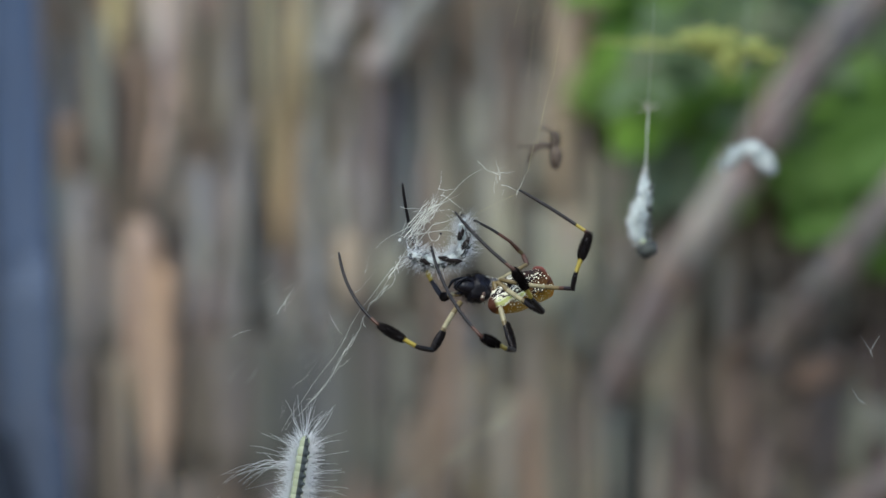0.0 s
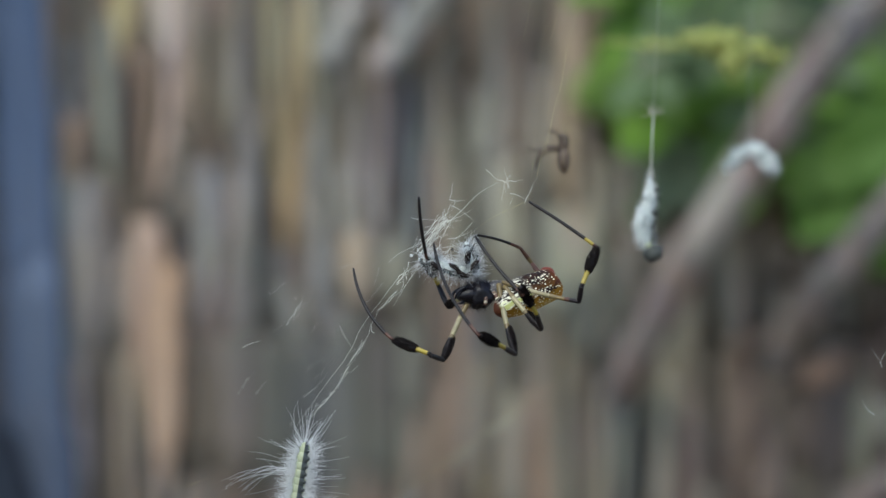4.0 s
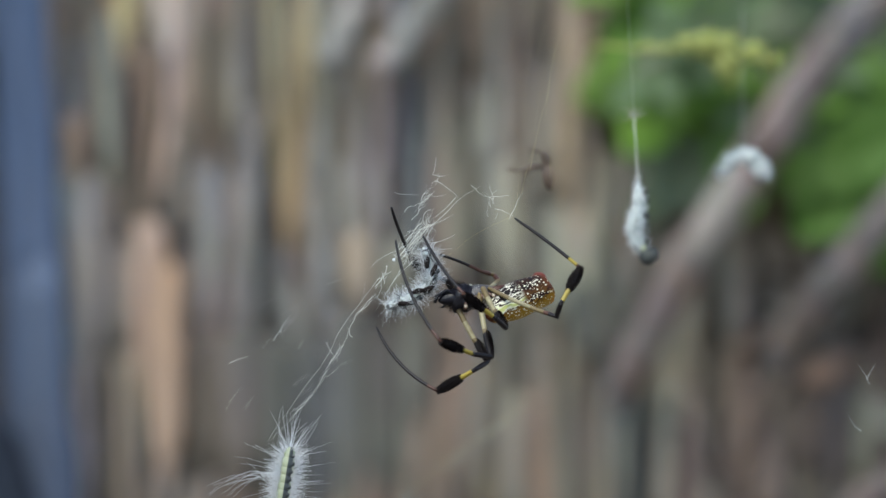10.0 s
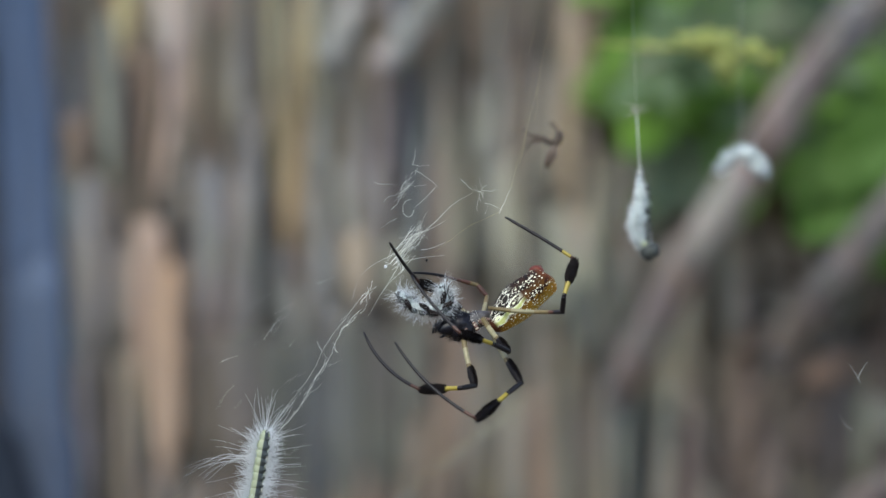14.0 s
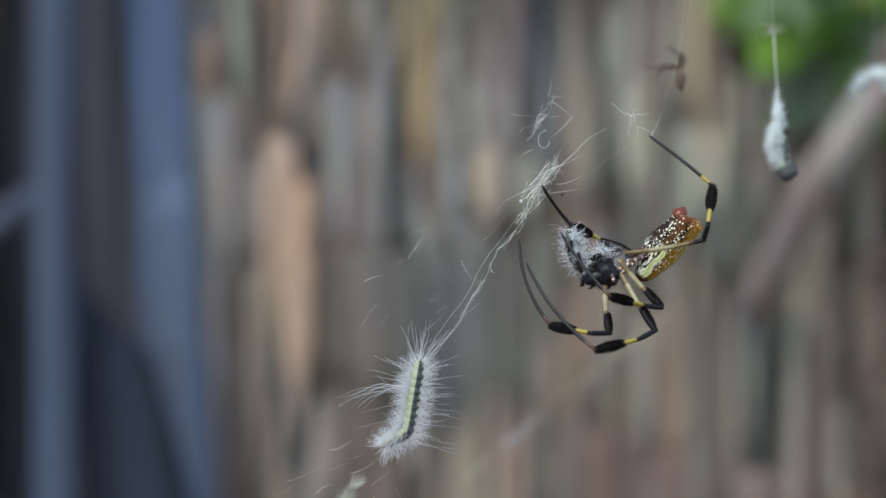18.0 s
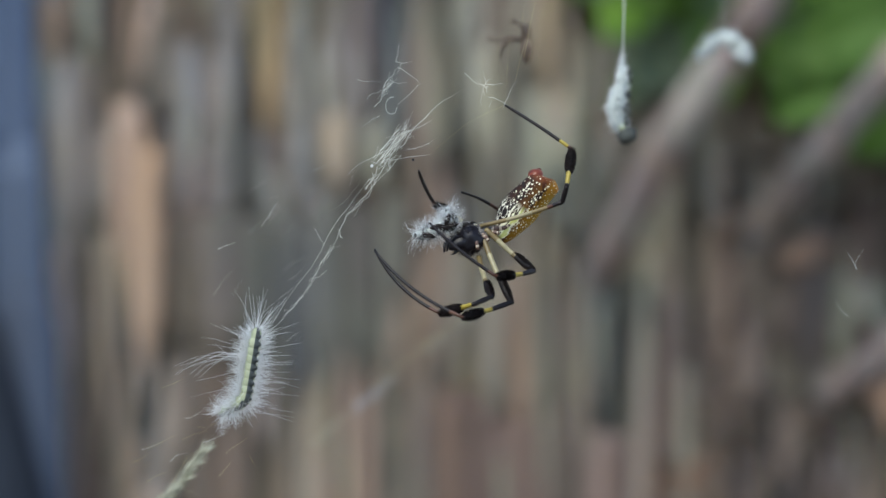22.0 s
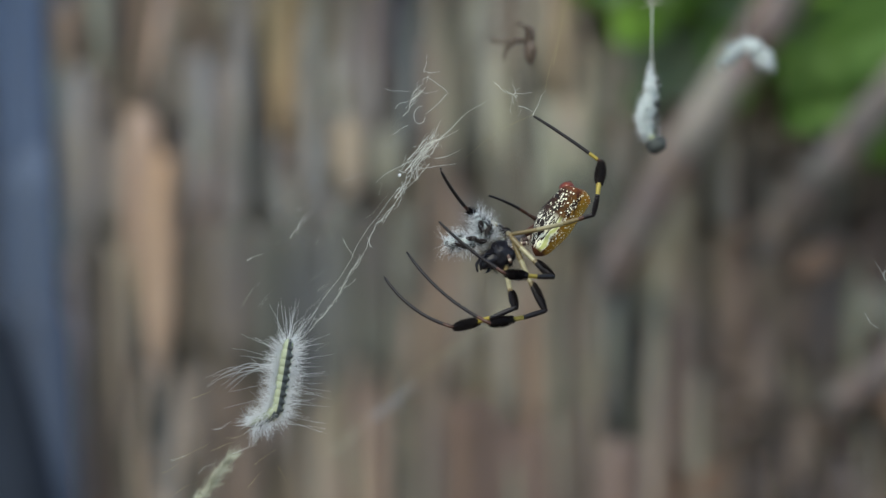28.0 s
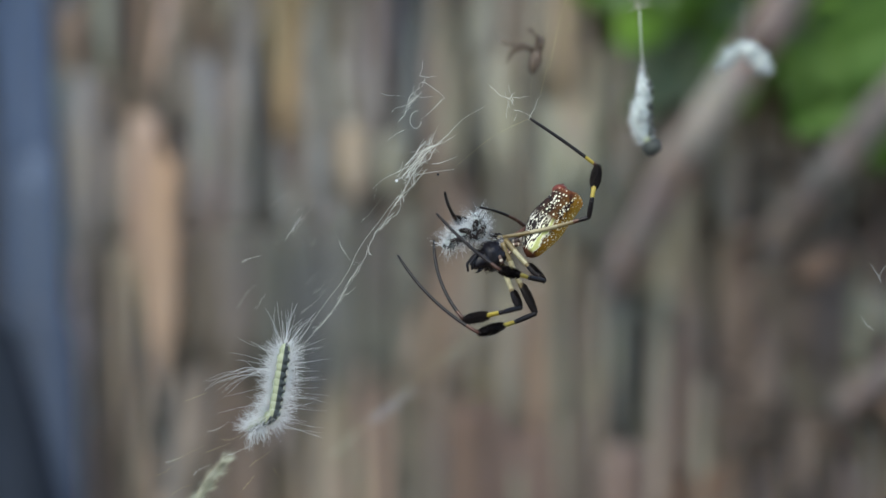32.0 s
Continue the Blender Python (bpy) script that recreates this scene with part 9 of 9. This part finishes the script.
    walk(web_parts['right_tangle'], [
        (0, pose(-.00699,0,.00341)), (1, pose(-.00699,0,.00392)), (2, pose(-.00698,0,.00443)),
        (3, pose(-.00715,0,.0046)), (6, pose(-.00749,0,.00392)), (7, pose(-.00715,0,.00392)),
        (8, pose(-.00698,0,.00511)), (9, pose(-.00766,0,.00477)), (10, pose(-.00766,0,.00477)),
        (11, pose(-.0092,0,.00511)), (12, pose(-.00766,0,.0063)), (13, pose(-.00766,0,.00596)),
        (14, pose(-.00783,0,.00613)), (15, pose(-.00749,0,.00613)), (15.5, pose(-.00791,0,.00618)),
        (17.5, pose(-.00609,0,.00573)), (18, pose(-.00577,0,.00476)), (18.5, pose(-.00632,0,.00552)),
        (19, pose(-.0063,0,.00493)), (20, pose(-.00714,0,.00476)), (20.5, pose(-.00731,0,.00504)),
        (21, pose(-.00648,0,.00501)), (21.5, pose(-.00684,0,.00488)), (22, pose(-.00613,0,.00408)),
        (23, pose(-.00596,0,.00425)), (24, pose(-.00596,0,.00408)), (25, pose(-.00596,0,.00408)),
        (28, pose(-.00613,0,.00476)), (29, pose(-.00663,0,.00507)), (30, pose(-.00596,0,.00476)),
        (32, pose(-.00579,0,.00408))])
    walk(web_parts['upper_tangle'], [
        (0, pose(-.02606,0,-.00631)), (1, pose(-.02674,0,-.00597)), (2, pose(-.02657,0,-.0046)),
        (3, pose(-.02555,0,-.00562)), (6, pose(-.02589,0,-.0063)), (7, pose(-.02589,0,-.0063)),
        (8, pose(-.02486,0,-.0017)), (9, pose(-.02572,0,.00647)), (10, pose(-.0264,0,.00647)),
        (11, pose(-.03048,0,.00511)), (12, pose(-.02725,0,.00749)), (13, pose(-.02776,0,.00851)),
        (14, pose(-.02963,0,.0092)), (15, pose(-.03065,0,.00954)), (15.5, pose(-.03087,0,.01044)),
        (17.5, pose(-.03245,0,.00659)), (18, pose(-.03227,0,.00562)), (18.5, pose(-.03317,0,.00672)),
        (19, pose(-.03215,0,.00646)), (20, pose(-.03537,0,.00765)), (20.5, pose(-.03585,0,.00725)),
        (21, pose(-.0359,0,.00738)), (21.5, pose(-.03558,0,.00691)), (22, pose(-.03419,0,.00611)),
        (23, pose(-.03386,0,.00578)), (24, pose(-.03437,0,.00612)), (25, pose(-.03437,0,.00595)),
        (28, pose(-.03455,0,.00663)), (29, pose(-.03487,0,.00659)), (30, pose(-.03404,0,.00663)),
        (32, pose(-.0342,0,.00578))])
    walk(web_parts['lower_strands'], [
        (0, pose(-.05449,0,-.04496)), (1, pose(-.05398,0,-.04462)), (2, pose(-.05535,0,-.04155)),
        (3, pose(-.05467,0,-.04291)), (6, pose(-.05535,0,-.0436)), (7, pose(-.05467,0,-.0436)),
        (8, pose(-.0562,0,-.04206)), (9, pose(-.05501,0,-.04411)), (10, pose(-.05722,0,-.03951)),
        (11, pose(-.06012,0,-.04922)), (12, pose(-.05245,0,-.04172)), (13, pose(-.05415,0,-.04223)),
        (14, pose(-.05875,0,-.04445)), (15, pose(-.05466,0,-.04649)), (15.5, pose(-.05523,0,-.04645)),
        (17.5, pose(-.05527,0,-.04486)), (18, pose(-.05523,0,-.04479)), (18.5, pose(-.05529,0,-.04488)),
        (19, pose(-.05532,0,-.04479)), (20, pose(-.05939,0,-.04104)), (20.5, pose(-.05884,0,-.04209)),
        (21, pose(-.06013,0,-.04177)), (21.5, pose(-.05845,0,-.04276)), (22, pose(-.05671,0,-.04409)),
        (23, pose(-.05535,0,-.04478)), (24, pose(-.05688,0,-.04375)), (25, pose(-.0562,0,-.04427)),
        (28, pose(-.05671,0,-.04342)), (29, pose(-.05635,0,-.04396)), (30, pose(-.05484,0,-.04444)),
        (32, pose(-.05535,0,-.04529))])
    walk(small_spider, [
        (0, pose(0.03487,.12,1.23163,0,1,0)), (1, pose(0.03290,.12,1.23072,0,1,0)), (2, pose(0.03396,.12,1.23123,0,15,0)),
        (3, pose(0.03559,.12,1.23079,0,1,0)), (6, pose(0.03767,.12,1.23262,0,2,0)), (7, pose(0.03765,.12,1.22912,0,3,0)),
        (8, pose(0.03517,.12,1.22678,0,1,0)), (9, pose(0.03505,.12,1.22588,0,15,0)), (10, pose(0.03468,.12,1.22751,0,-5,0)),
        (11, pose(0.03424,.12,1.22839,0,1,0)), (12, pose(0.03786,.12,1.22956,0,5,0)), (13, pose(0.03857,.12,1.23133,0,2,0)),
        (14, pose(0.03806,.12,1.23352,0,25,0)), (15, pose(0.04148,.12,1.23536,0,3,0)), (15.5, pose(0.04037,.12,1.23498,0,2,0)),
        (17.5, pose(0.03466,.12,1.23083,0,1,0)), (18, pose(0.03562,.12,1.23376,0,3,0)), (18.5, pose(0.03539,.12,1.23336,0,0,0)),
        (19, pose(0.03606,.12,1.23397,0,15,0)), (20, pose(0.03071,.12,1.23302,0,-2,0)), (21, pose(0.03053,.12,1.22893,0,0,0)),
        (22, pose(0.03408,.12,1.23106,0,0,0)), (23, pose(0.03800,.12,1.23046,0,6,0)), (24, pose(0.03210,.12,1.23170,0,2,0)),
        (25, pose(0.02983,.12,1.22884,0,4,0)), (25.5, pose(0.03092,.12,1.23361,0,2,0)), (27.5, pose(0.02520,.12,1.23369,0,0,0)),
        (28, pose(0.02706,.12,1.23312,0,0,0)), (29, pose(0.02774,.12,1.23201,0,1,0)), (30, pose(0.02769,.12,1.23163,0,3,0)),
        (31, pose(0.02976,.12,1.23163,0,2,0)), (32, pose(0.03087,.12,1.23105,0,15,0))])


motions()
